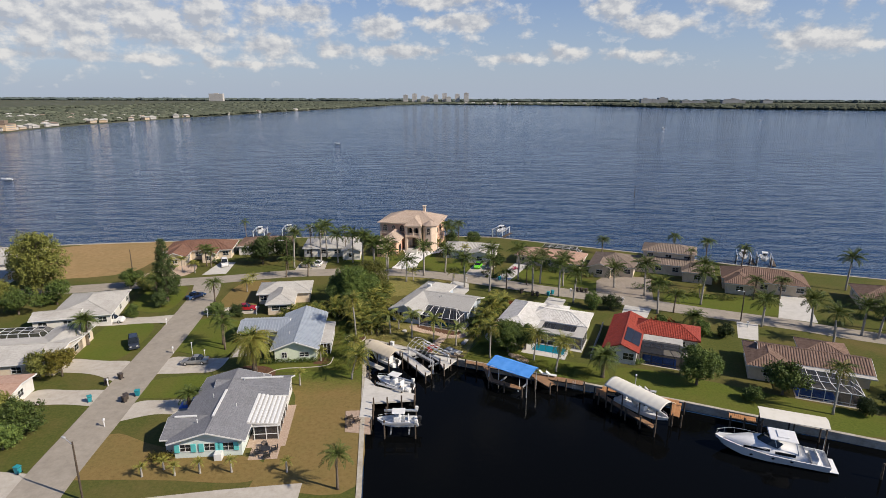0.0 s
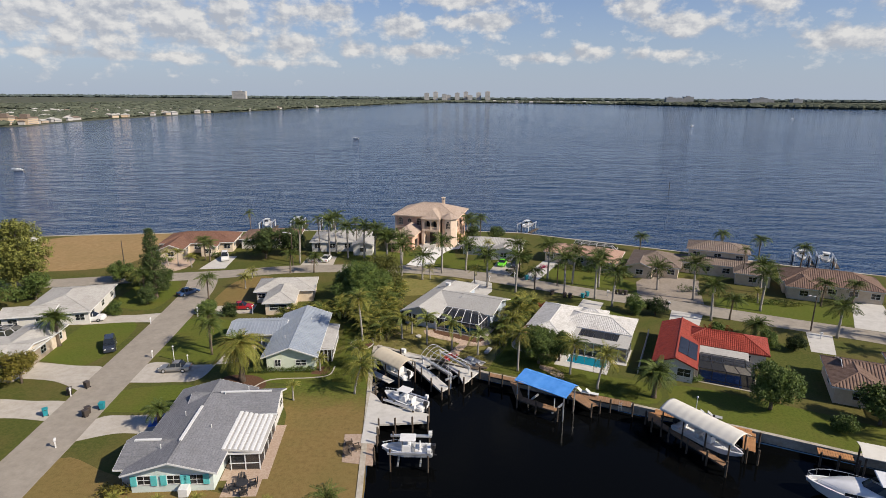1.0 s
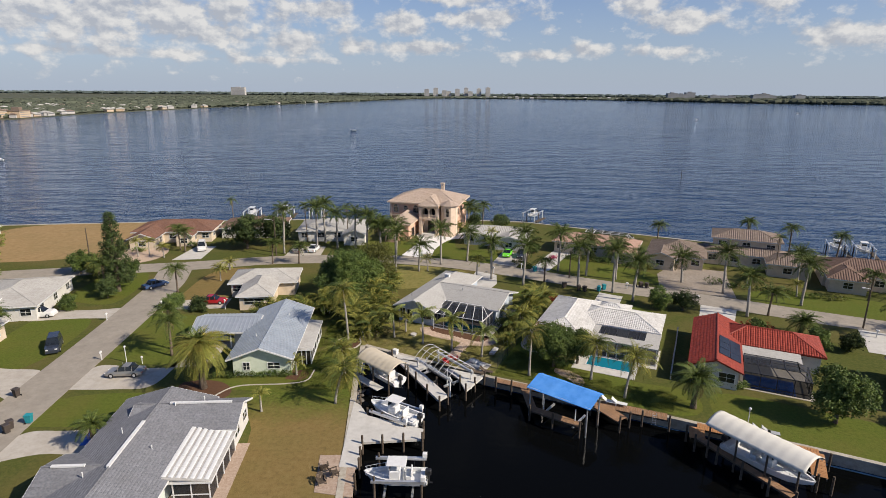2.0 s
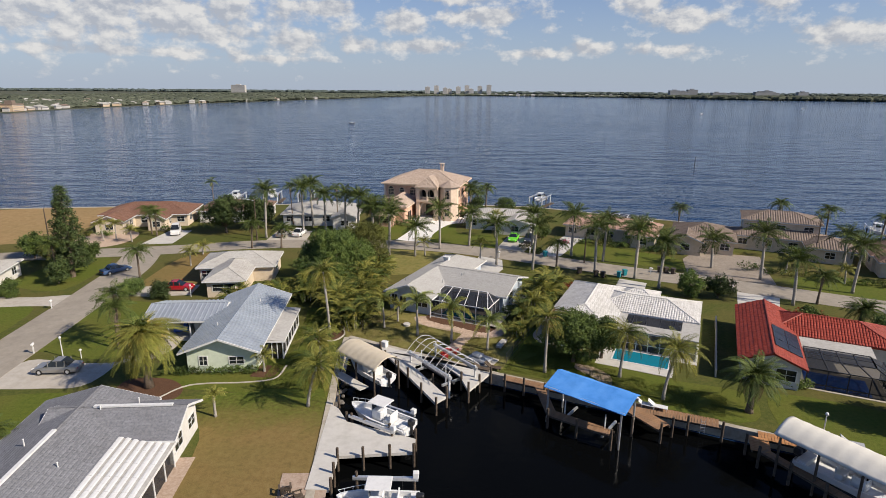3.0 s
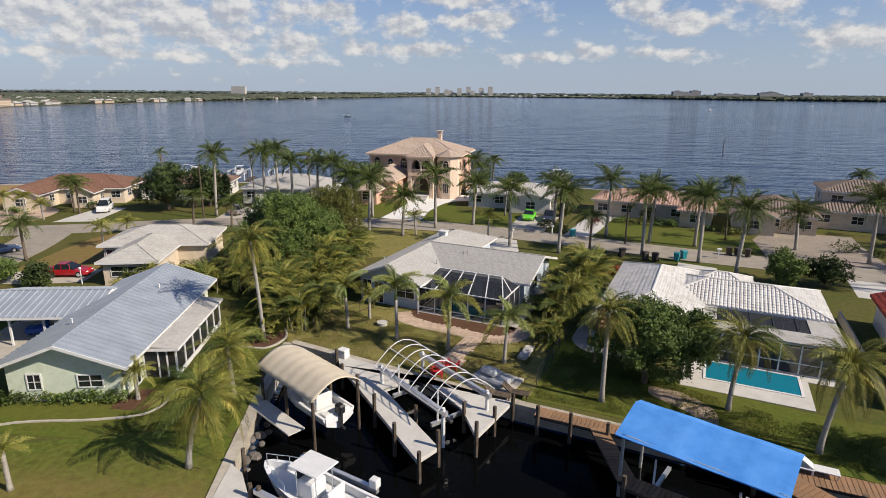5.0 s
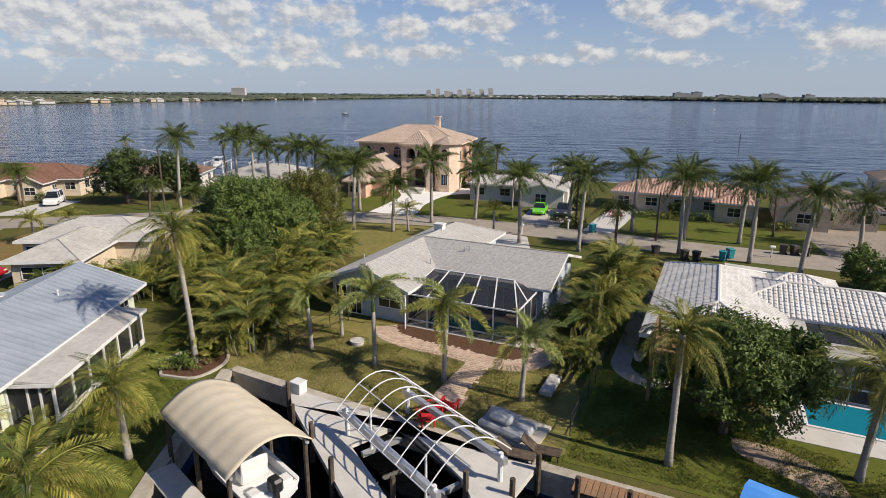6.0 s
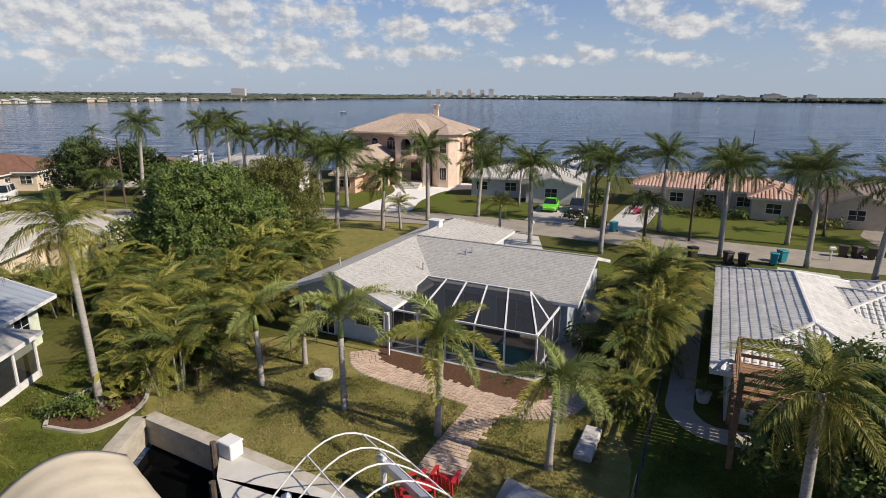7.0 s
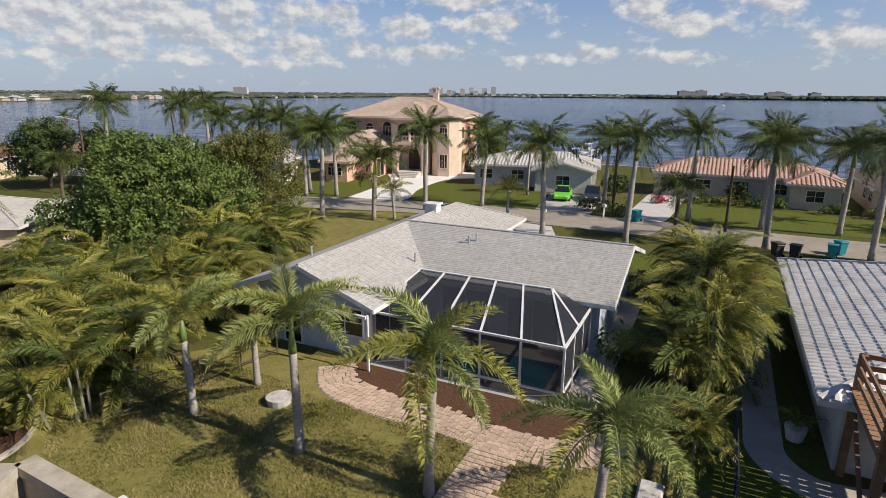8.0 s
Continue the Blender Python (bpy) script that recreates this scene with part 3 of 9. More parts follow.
def screen_material():
    m = bpy.data.materials.new("insect_screen")
    m.use_nodes = True
    nodes, links = m.node_tree.nodes, m.node_tree.links
    p = nodes["Principled BSDF"]
    p.inputs["Base Color"].default_value = (0.016, 0.018, 0.022, 1)
    p.inputs["Roughness"].default_value = 0.7
    clear = nodes.new("ShaderNodeBsdfTransparent")
    mix = nodes.new("ShaderNodeMixShader")
    mix.inputs[0].default_value = 0.74
    links.new(clear.outputs[0], mix.inputs[1])
    links.new(p.outputs[0], mix.inputs[2])
    links.new(mix.outputs[0], nodes["Material Output"].inputs[0])
    return m


M["screen"] = screen_material()

# ---- mesh helpers ----
UP = Vector((0, 0, 1))


def mesh_of(bm, mat, name, smooth=False):
    me = bpy.data.meshes.new(name)
    bm.to_mesh(me)
    bm.free()
    me.materials.append(M[mat])
    if smooth:
        for p in me.polygons:
            p.use_smooth = True
    return me


def mesh_from(verts, faces, mat, name, smooth=False):
    me = bpy.data.meshes.new(name)
    me.from_pydata([tuple(v) for v in verts], [], faces)
    me.materials.append(M[mat])
    me.update()
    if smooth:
        for p in me.polygons:
            p.use_smooth = True
    return me


def part(name, shape, mat, parent, label="", smooth=False, kind=""):
    """Link a bmesh (or a ready mesh) as one mesh object under a thing or a part."""
    me = shape if isinstance(shape, bpy.types.Mesh) else mesh_of(shape, mat, name, smooth)
    ob = new(name, me)
    ob.parent = parent
    if label or kind:
        tagged(ob, label, kind=kind)
    return ob


def thing(name, label, category, at=(0, 0, 0), rot=0.0, group="", kind=""):
    ob = new(name)
    ob.empty_display_size = 0.3
    ob.matrix_world = pose(at[0], at[1], at[2], 0, 0, rot)
    return tagged(ob, label, category, group, kind)


def solid(name, shape, mat, label, category, at=(0, 0, 0), rot=0.0, group="", kind="", smooth=False):
    me = shape if isinstance(shape, bpy.types.Mesh) else mesh_of(shape, mat, name, smooth)
    ob = new(name, me)
    ob.matrix_world = pose(at[0], at[1], at[2], 0, 0, rot)
    return tagged(ob, label, category, group, kind)


def box(bm, x0, x1, y0, y1, z0, z1, m=None, bevel=0.0):
    vs = [Vector((x, y, z)) for z in (z0, z1) for x, y in ((x0, y0), (x1, y0), (x1, y1), (x0, y1))]
    if m is not None:
        vs = [m @ v for v in vs]
    vs = [bm.verts.new(v) for v in vs]
    fs = [bm.faces.new([vs[i] for i in f]) for f in ((3, 2, 1, 0), (4, 5, 6, 7), (0, 1, 5, 4), (1, 2, 6, 5), (2, 3, 7, 6), (3, 0, 4, 7))]
    if bevel:
        es = list({e for f in fs for e in f.edges})
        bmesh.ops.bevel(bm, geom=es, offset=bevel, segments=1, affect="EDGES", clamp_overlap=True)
    return vs


def bar(bm, a, b, w=0.06, h=None, sides=0):
    """A straight bar from a to b: square, or round with that many sides."""
    a, b = Vector(a), Vector(b)
    d = (b - a)
    if d.length < 1e-5:
        return
    q = d.to_track_quat("Z", "Y").to_matrix().to_4x4()
    h = h or w
    n = sides or 4
    off = 0.5 if n == 4 else 0.0
    r = 0.7071 if n == 4 else 0.5
    rings = []
    for p in (a, b):
        rings.append([bm.verts.new(p + (q @ Vector((math.cos((i + off) * math.tau / n) * w * r, math.sin((i + off) * math.tau / n) * h * r, 0)))) for i in range(n)])
    for i in range(n):
        j = (i + 1) % n
        bm.faces.new((rings[0][i], rings[0][j], rings[1][j], rings[1][i]))
    bm.faces.new(rings[0][::-1])
    bm.faces.new(rings[1])


def tube(bm, pts, radii, n=8, caps=True):
    """A round tube through points, with a radius at each."""
    pts = [Vector(p) for p in pts]
    rings = []
    for i, p in enumerate(pts):
        d = pts[min(i + 1, len(pts) - 1)] - pts[max(i - 1, 0)]
        q = d.to_track_quat("Z", "Y")
        rings.append([bm.verts.new(p + q @ Vector((math.cos(k * math.tau / n) * radii[i], math.sin(k * math.tau / n) * radii[i], 0))) for k in range(n)])
    for a, b in zip(rings, rings[1:]):
        for k in range(n):
            j = (k + 1) % n
            bm.faces.new((a[k], a[j], b[j], b[k]))
    if caps:
        bm.faces.new(rings[0][::-1])
        bm.faces.new(rings[-1])


def slab(bm, pts, z0, z1):
    """An upright prism over a plan outline."""
    lo = [bm.verts.new((p[0], p[1], z0)) for p in pts]
    hi = [bm.verts.new((p[0], p[1], z1)) for p in pts]
    area = sum(a[0] * b[1] - b[0] * a[1] for a, b in zip(pts, list(pts[1:]) + [pts[0]]))
    if area < 0:
        lo.reverse()
        hi.reverse()
    top = bm.faces.new(hi)
    bot = bm.faces.new(lo[::-1])
    for i in range(len(lo)):
        j = (i + 1) % len(lo)
        bm.faces.new((lo[i], lo[j], hi[j], hi[i]))
    top.normal_update()
    bot.normal_update()
    bmesh.ops.triangulate(bm, faces=[top, bot], ngon_method="EAR_CLIP")


def ball(bm, c, r, sx=1, sy=1, sz=1, n=8):
    bmesh.ops.create_uvsphere(bm, u_segments=n, v_segments=max(4, n // 2 + 1), radius=r, matrix=Matrix.Translation(c) @ Matrix.Diagonal((sx, sy, sz, 1)))


def smooth_line(pts, n=6):
    """A Catmull-Rom line through plan points."""
    pts = [Vector((*p, 0)) for p in pts]
    ext = [2 * pts[0] - pts[1]] + pts + [2 * pts[-1] - pts[-2]]
    out = []
    for i in range(1, len(ext) - 2):
        p0, p1, p2, p3 = ext[i - 1:i + 3]
        for k in range(n):
            t = k / n
            out.append(0.5 * ((2 * p1) + (p2 - p0) * t + (2 * p0 - 5 * p1 + 4 * p2 - p3) * t * t + (3 * p1 - p0 - 3 * p2 + p3) * t ** 3))
    out.append(pts[-1])
    return [(p.x, p.y) for p in out]


def band(bm, left, right, z0, z1):
    """A strip between two plan lines of as many points."""
    rows = []
    for (a, b) in zip(left, right):
        rows.append([bm.verts.new((*a, z1)), bm.verts.new((*b, z1)), bm.verts.new((*b, z0)), bm.verts.new((*a, z0))])
    for r, s in zip(rows, rows[1:]):
        for i in range(4):
            j = (i + 1) % 4
            bm.faces.new((r[i], r[j], s[j], s[i]))
    bm.faces.new(rows[0][::-1])
    bm.faces.new(rows[-1])
    bmesh.ops.recalc_face_normals(bm, faces=bm.faces)


def offset_line(pts, d):
    out = []
    for i, p in enumerate(pts):
        a, b = pts[max(0, i - 1)], pts[min(len(pts) - 1, i + 1)]
        v = Vector((b[0] - a[0], b[1] - a[1])).normalized()
        out.append((p[0] - v.y * d, p[1] + v.x * d))
    return out


# ---- ground and water ----
WATER = -1.2
NORTH_SHORE = [(-700, 120), (-300, 150), (-160, 170), (-111, 178.5), (-88, 182), (-60, 186), (-30, 189.5), (5, 190), (22, 188), (36, 181), (51, 174), (68, 166), (85, 156), (105, 147.5), (150, 129), (250, 85), (600, -75)]
END_WALL = [(-11.8, 104.2), (5.6, 95.3)]
WEST_WALL = [(-11.8, 104.2), (-11.2, 94.5), (-10.0, 83.0), (-8.9, 71.6), (-7.8, 59.6), (-4.0, 12.0)]
EAST_WALL = [(5.6, 95.3), (11.2, 92.9), (28.3, 85.2), (38.7, 80.8), (48.7, 76.1), (63.7, 69.1), (150, 30), (600, -175)]

bm = bmesh.new()
outline = NORTH_SHORE + EAST_WALL[::-1] + WEST_WALL + [(600, -300), (600, -600), (-700, -600)]
slab(bm, outline, -4.0, 0.0)
solid("ground", bm, "grass", "patchy green and brown residential lawn ground", "ground", kind="structure")

bm = bmesh.new()
bmesh.ops.create_grid(bm, x_segments=2, y_segments=2, size=9000, matrix=pose(0, 4000, WATER))
solid("water", bm, "bay", "dark blue wind-rippled bay water under broken cloud", "water", kind="structure")
bm = bmesh.new()
slab(bm, [(-4.0, 12.0), (-7.6, 59.6), (-11.5, 104.0), (5.6, 95.0), (63.7, 68.9), (150, 29.8), (600, -175.5), (600, -299)], -1.6, WATER + 0.03)
solid("canal_water", bm, "canal", "still, almost black canal water with faint ripples", "water", kind="structure")


def seawall(line, width, side, label):
    bm = bmesh.new()
    a = offset_line(line, 0.12 * side)
    b = offset_line(line, -width * side)
    band(bm, a, b, -0.25, 0.09)
    ob = solid("seawall", bm, "seawall", label, "seawall", kind="structure")
    bm = bmesh.new()
    band(bm, offset_line(line, 0.02 * side), offset_line(line, -0.2 * side), -3.0, -0.25)
    part("wall_face", bm, "seawall", ob)
    return ob


seawall(WEST_WALL, 0.55, -1 * -1, "weathered concrete seawall cap beside a dark canal")
seawall(END_WALL, 0.5, -1, "weathered concrete seawall at the head of the canal")
seawall(EAST_WALL, 0.45, -1, "pale concrete seawall cap along the canal lawns")
seawall(NORTH_SHORE, 0.6, 1, "long pale concrete seawall along the bay")


def patch(name, pts, mat, label, z=0.012, curve=False, category="lawn", kind="structure", thick=0.1):
    bm = bmesh.new()
    slab(bm, smooth_line(list(pts) + [pts[0]], 5)[:-1] if curve else pts, z - thick, z)
    return solid(name, bm, mat, label, category, kind=kind)


# roads
STREET = smooth_line([(-140, 122), (-100, 131.5), (-78, 137), (-62, 140.5), (-52, 143), (-39, 147), (-25, 148.8), (-15, 149.2), (-2, 147), (7, 143.9), (16, 139.8), (30, 133), (44, 127), (60, 119), (75, 112), (90, 104), (130, 86), (250, 32)], 5)
bm = bmesh.new()
band(bm, offset_line(STREET, 3.1), offset_line(STREET, -3.1), -0.05, 0.03)
solid("road", bm, "asphalt", "sun-bleached grey-beige asphalt street curving past houses", "road", kind="structure")
SIDE = smooth_line([(-41, 20), (-44.5, 45), (-46.9, 62), (-48.2, 76), (-49.6, 90), (-51.2, 108), (-52.6, 121), (-54, 131), (-56.5, 140)], 5)
bm = bmesh.new()
band(bm, offset_line(SIDE, 3.2), offset_line(SIDE, -3.2), -0.05, 0.035)
solid("road", bm, "asphalt", "narrow pale asphalt side street without kerbs", "road", kind="structure")

# lawns of different health
patch("lawn", [(-21.5, 60.5), (-8.6, 60.5), (-10.3, 82), (-11.6, 91.0), (-20, 90.6), (-28, 88.5), (-24, 86.5), (-20.5, 80)], "grass_fade", "dry golden-brown lawn turning green beside a canal seawall", 0.012, True)
patch("lawn", [(-44, 62), (-34, 62), (-22, 61.5), (-22, 66), (-36, 69), (-44.5, 72)], "grass_dry", "dry brown lawn patches in front of a house", 0.016, True)
patch("lawn", [(-34, 91.5), (-19, 90.5), (-12, 91), (-12.2, 97), (-13, 104), (-15, 112), (-19, 113), (-17.5, 100), (-30, 93.8)], "grass_green", "green mown lawn beside a metal-roofed house", 0.016, True)
patch("lawn", [(-47.5, 99), (-37, 98), (-37.5, 112), (-48.5, 115)], "grass_green", "green front lawn beside a side street", 0.012, True)
patch("lawn", [(-45.5, 82), (-36, 83), (-35.5, 89.5), (-46, 88)], "grass_green", "green front lawn between two driveways", 0.012, True)
patch("lawn", [(-65, 97), (-56, 96), (-57, 112), (-66, 112)], "grass_green", "green lawn with a parked car on it", 0.012, True)
patch("lawn", [(-68, 121), (-58, 120), (-60, 136), (-68, 136)], "grass_green", "green mown lawn at a street corner", 0.012, True)
patch("lawn", [(-48, 118), (-40, 121), (-40, 140), (-48, 138)], "grass_dry", "brown dry lawn beside a street corner", 0.012, True)
patch("bare_lot", [(-116, 140), (-84, 146), (-79, 160), (-80, 180.5), (-112, 176.5), (-118, 160)], "bare_lot", "empty sandy tan building lot beside the bay", 0.012, True, "lot")
patch("lawn", [(-12, 104.3), (5.4, 95.9), (8.6, 105), (6, 109), (-2, 111.5), (-9, 113), (-13.5, 108)], "grass_patchy", "patchy olive and straw-coloured back lawn", 0.016, True)
patch("lawn", [(6.5, 96), (12, 93.8), (28, 86.6), (31, 92), (24, 95), (16, 100), (10, 104)], "grass_green", "shaded green back lawn along the canal", 0.02, True)
patch("lawn", [(8.6, 104), (12.4, 103), (15.5, 112), (12.2, 113)], "grass_green", "narrow green lawn strip between two houses", 0.014)
patch("lawn", [(31, 84.8), (38.5, 81.6), (62, 70.6), (70, 74), (60, 80), (45, 88), (34, 92)], "grass_green", "green back lawn along the canal", 0.012, True)
patch("lawn", [(-14.5, 128), (-3, 131), (4, 136), (2, 142), (-12, 145), (-20, 143)], "grass_patchy", "patchy brown front lawn under palms", 0.02, True)
patch("lawn", [(-24, 153), (-11.5, 152.8), (-9.5, 156), (-10, 164), (-18, 166), (-28, 163)], "grass_green", "green front lawn of a large villa", 0.012, True)
patch("lawn", [(-5.5, 151.3), (1, 150), (9.5, 147), (11, 156), (2, 159), (1.5, 170), (-1, 168)], "grass_green", "green mown lawn between driveways", 0.016, True)
patch("lawn", [(23, 142), (40, 134.5), (42, 141), (36, 146), (26.5, 152), (24, 148)], "grass_green", "bright green front lawn with palm shadows", 0.012, True)
patch("lawn", [(14.5, 130), (20, 127.4), (34, 121.5), (32, 118.5), (13, 126.5)], "grass_green", "green verge beside a street", 0.012, True)
patch("lawn", [(54, 124.5), (75, 116.5), (80, 123), (70, 130), (58, 131)], "grass_green", "green front lawn with shrubs", 0.012, True)



def grass_tufts(outline, count, seed, mat, label, tall=0.07):
    """Short tufts of three blades scattered over a lawn outline: one object."""
    rng = np.random.default_rng(seed)
    xs, ys = [p[0] for p in outline], [p[1] for p in outline]
    keep = []
    while len(keep) < count:
        x, y = rng.uniform(min(xs), max(xs)), rng.uniform(min(ys), max(ys))
        if math.sin(x * 1.9 + math.sin(y * 1.3)) + math.sin(y * 2.3 + math.sin(x * 0.9) * 2) + rng.normal() * 0.9 < -0.4:
            continue
        inside = False
        for (ax, ay), (bx, by) in zip(outline, outline[1:] + outline[:1]):
            if (ay > y) != (by > y) and x < (bx - ax) * (y - ay) / (by - ay) + ax:
                inside = not inside
        if inside:
            keep.append((x, y, 0.015))
    root = np.repeat(np.array(keep), 3, axis=0) + np.concatenate([rng.normal(size=(count * 3, 2)) * 0.03, np.zeros((count * 3, 1))], 1)
    turn = rng.uniform(0, math.tau, count * 3)
    side = np.stack([np.cos(turn), np.sin(turn), np.zeros(count * 3)], 1) * 0.022
    tip = root + np.stack([np.sin(turn) * 0.06, -np.cos(turn) * 0.06, tall * rng.uniform(0.5, 1.3, count * 3)], 1)
    verts = np.stack([root - side, root + side, tip], 1).reshape(-1, 3)
    ob = new("grass", mesh_from(verts, [(3 * i, 3 * i + 1, 3 * i + 2) for i in range(count * 3)], mat, "grass"))
    return tagged(ob, label, "grass", kind="stuff")


# drives and walks
patch("driveway", [(-10.8, 152.4), (-4.6, 150.8), (-3.2, 158.5), (0.4, 167.2), (7.0, 169.0), (7.4, 172.0), (0.5, 175.5), (-5, 177.0), (-9.0, 174.5), (-7.6, 166), (-9.2, 158)], "concrete_white", "bright pale concrete villa driveway", 0.02, True, "driveway")
patch("driveway", [(9.3, 146.7), (14.3, 144.3), (18.3, 154.6), (12.4, 156.5)], "concrete", "beige concrete driveway with two parked cars", 0.02, False, "driveway")
patch("driveway", [(17.0, 142.6), (20.0, 141.3), (22.5, 145), (26.5, 153), (29, 156.5), (25.0, 158), (21, 151)], "concrete_pale", "curved pale concrete drive", 0.02, True, "driveway")
patch("driveway", [(40.5, 132.2), (52.5, 126.6), (56, 138), (58, 143), (47.5, 146.5), (43, 141)], "paver_grey", "wide brown paved forecourt of a house", 0.02, False, "driveway")
patch("driveway", [(75.5, 115.3), (82.2, 112.2), (89.5, 128), (84.5, 130)], "concrete_pale", "pale concrete driveway", 0.02, False, "driveway")
patch("driveway", [(61.3, 104.7), (64.6, 103.3), (69.3, 112), (65.7, 114)], "concrete_pale", "short pale concrete driveway", 0.02, False, "driveway")
patch("driveway", [(42.0, 117.3), (46.9, 115.2), (50.2, 121.5), (45.0, 124.0)], "concrete_pale", "short pale concrete driveway", 0.02, False, "driveway")
patch("driveway", [(-47, 90.2), (-46.6, 96.6), (-40, 96.2), (-33, 97.5), (-32, 102.5), (-36, 102.3), (-36.5, 92), (-41, 90.5)], "concrete", "pale concrete driveway with tree shadow", 0.02, True, "driveway")
patch("driveway", [(-46.1, 74.8), (-45.3, 80.6), (-41, 81.4), (-35.5, 81.6), (-36, 77.5), (-41, 77.2)], "concrete", "pale concrete driveway beside a lawn", 0.02, True, "driveway")
patch("driveway", [(-52.2, 87.5), (-52.8, 94.5), (-58, 95.3), (-66, 96), (-66, 91.5), (-58, 90.3)], "concrete", "pale concrete driveway with a curved edge", 0.02, True, "driveway")
patch("driveway", [(-53.6, 113.2), (-54.4, 117.6), (-60, 116.5), (-68, 115.8), (-68, 111.5), (-60, 112.8)], "concrete", "pale concrete driveway", 0.02, True, "driveway")
patch("driveway", [(-50.6, 79.5), (-51.6, 84.3), (-57, 84.6), (-63, 84.6), (-63, 80.3), (-56, 80.2)], "concrete", "pale concrete driveway", 0.02, True, "driveway")
patch("driveway", [(-48.7, 58), (-49.2, 63.2), (-58, 64.2), (-58, 58)], "concrete", "pale concrete driveway", 0.02, False, "driveway")
patch("driveway", [(-60.5, 146.3), (-54.5, 147.3), (-55.5, 158), (-60, 158)], "concrete_pale", "bright concrete driveway with a parked van", 0.02, False, "driveway")
patch("driveway", [(-78, 140.8), (-68, 143), (-64, 148), (-66, 156), (-74, 158), (-75, 149)], "paver", "pinkish paved forecourt with a planted island", 0.02, True, "driveway")
patch("driveway", [(-37, 150.5), (-29, 151.5), (-29.5, 159), (-37, 158.5)], "concrete", "pale concrete driveway with parked cars", 0.02, False, "driveway")
patch("driveway", [(-43.5, 117.5), (-38, 118.4), (-38.5, 123), (-43.5, 122.4), (-50.5, 121), (-50.2, 117.6)], "concrete", "pale driveway with a red car", 0.022, False, "driveway")
patch("driveway", [(1.8, 129.5), (6.5, 127.0), (9.5, 133.2), (9.8, 138.8), (5.8, 141.2), (4.0, 135)], "concrete_pale", "white concrete entry drive", 0.022, False, "driveway")
patch("driveway", [(24.8, 121.2), (28.8, 119.4), (32.0, 126.8), (28.3, 129.0)], "concrete_pale", "short pale driveway of a tile-roofed house", 0.022, False, "driveway")
patch("pavement", [(-42, 52), (-15.0, 57), (-15.2, 61.2), (-25, 60.0), (-36, 58.2)], "concrete", "worn pale concrete drive", 0.024, False, "driveway")

# ---- buildings ----


def clip_line(poly, c, d):
    """The part of the line c + s*d that lies inside a convex plan polygon (2D): s0, s1."""
    lo, hi = -1e9, 1e9
    n = len(poly)
    area = sum(poly[i][0] * poly[(i + 1) % n][1] - poly[(i + 1) % n][0] * poly[i][1] for i in range(n))
    sg = 1 if area > 0 else -1
    for i in range(n):
        ax, ay = poly[i]
        bx, by = poly[(i + 1) % n]
        nx, ny = -(by - ay) * sg, (bx - ax) * sg
        den = nx * d[0] + ny * d[1]
        num = nx * (ax - c[0]) + ny * (ay - c[1])
        if abs(den) < 1e-9:
            if num > 0:
                return None
            continue
        s = num / den
        if den > 0:
            lo = max(lo, s)
        else:
            hi = min(hi, s)
    return (lo, hi) if hi - lo > 0.05 else None


def roof_courses(slopes, step, width, height, tile=0.0, lift=0.0, cross=False):
    """Raised ribs or tile rows that run down each slope (or along it, cross): one joined mesh of many small solids."""
    verts, faces = [], []
    rng = random.Random(7)
    for poly in slopes:
        p = [Vector(q) for q in poly]
        n = (p[1] - p[0]).cross(p[2] - p[0]).normalized()
        if n.z < 0:
            n = -n
        e = UP.cross(n)
        if e.length < 1e-4:
            e = Vector((1, 0, 0))
        e.normalize()
        s = n.cross(e).normalized()
        o = p[0]
        if cross:
            e, s = s, e
        flat = [((q - o).dot(e), (q - o).dot(s)) for q in p]
        a0, a1 = min(f[0] for f in flat), max(f[0] for f in flat)
        k = a0 + step * 0.5
        while k < a1:
            seg = clip_line(flat, (k, 0.0), (0.0, 1.0))
            if seg:
                cuts = [seg[0], seg[1]]
                if tile:
                    c = math.floor(seg[0] / tile) * tile + tile
                    cuts = [seg[0]]
                    while c < seg[1] - 0.02:
                        cuts.append(c)
                        c += tile
                    cuts.append(seg[1])
                for b0, b1 in zip(cuts, cuts[1:]):
                    h0 = height * (1 + 0.25 * rng.random()) if tile else height
                    h1 = h0 * (0.45 if tile else 1.0)
                    w = width * 0.5
                    i = len(verts)
                    for b, h in ((b0, h0), (b1, h1)):
                        q = o + e * k + s * b + n * lift
                        verts.extend((q - e * w, q - e * w * 0.45 + n * h, q + e * w * 0.45 + n * h, q + e * w))
                    faces.extend(((i, i + 1, i + 5, i + 4), (i + 1, i + 2, i + 6, i + 5), (i + 2, i + 3, i + 7, i + 6), (i, i + 3, i + 2, i + 1), (i + 4, i + 5, i + 6, i + 7)))
            k += step
    return verts, faces


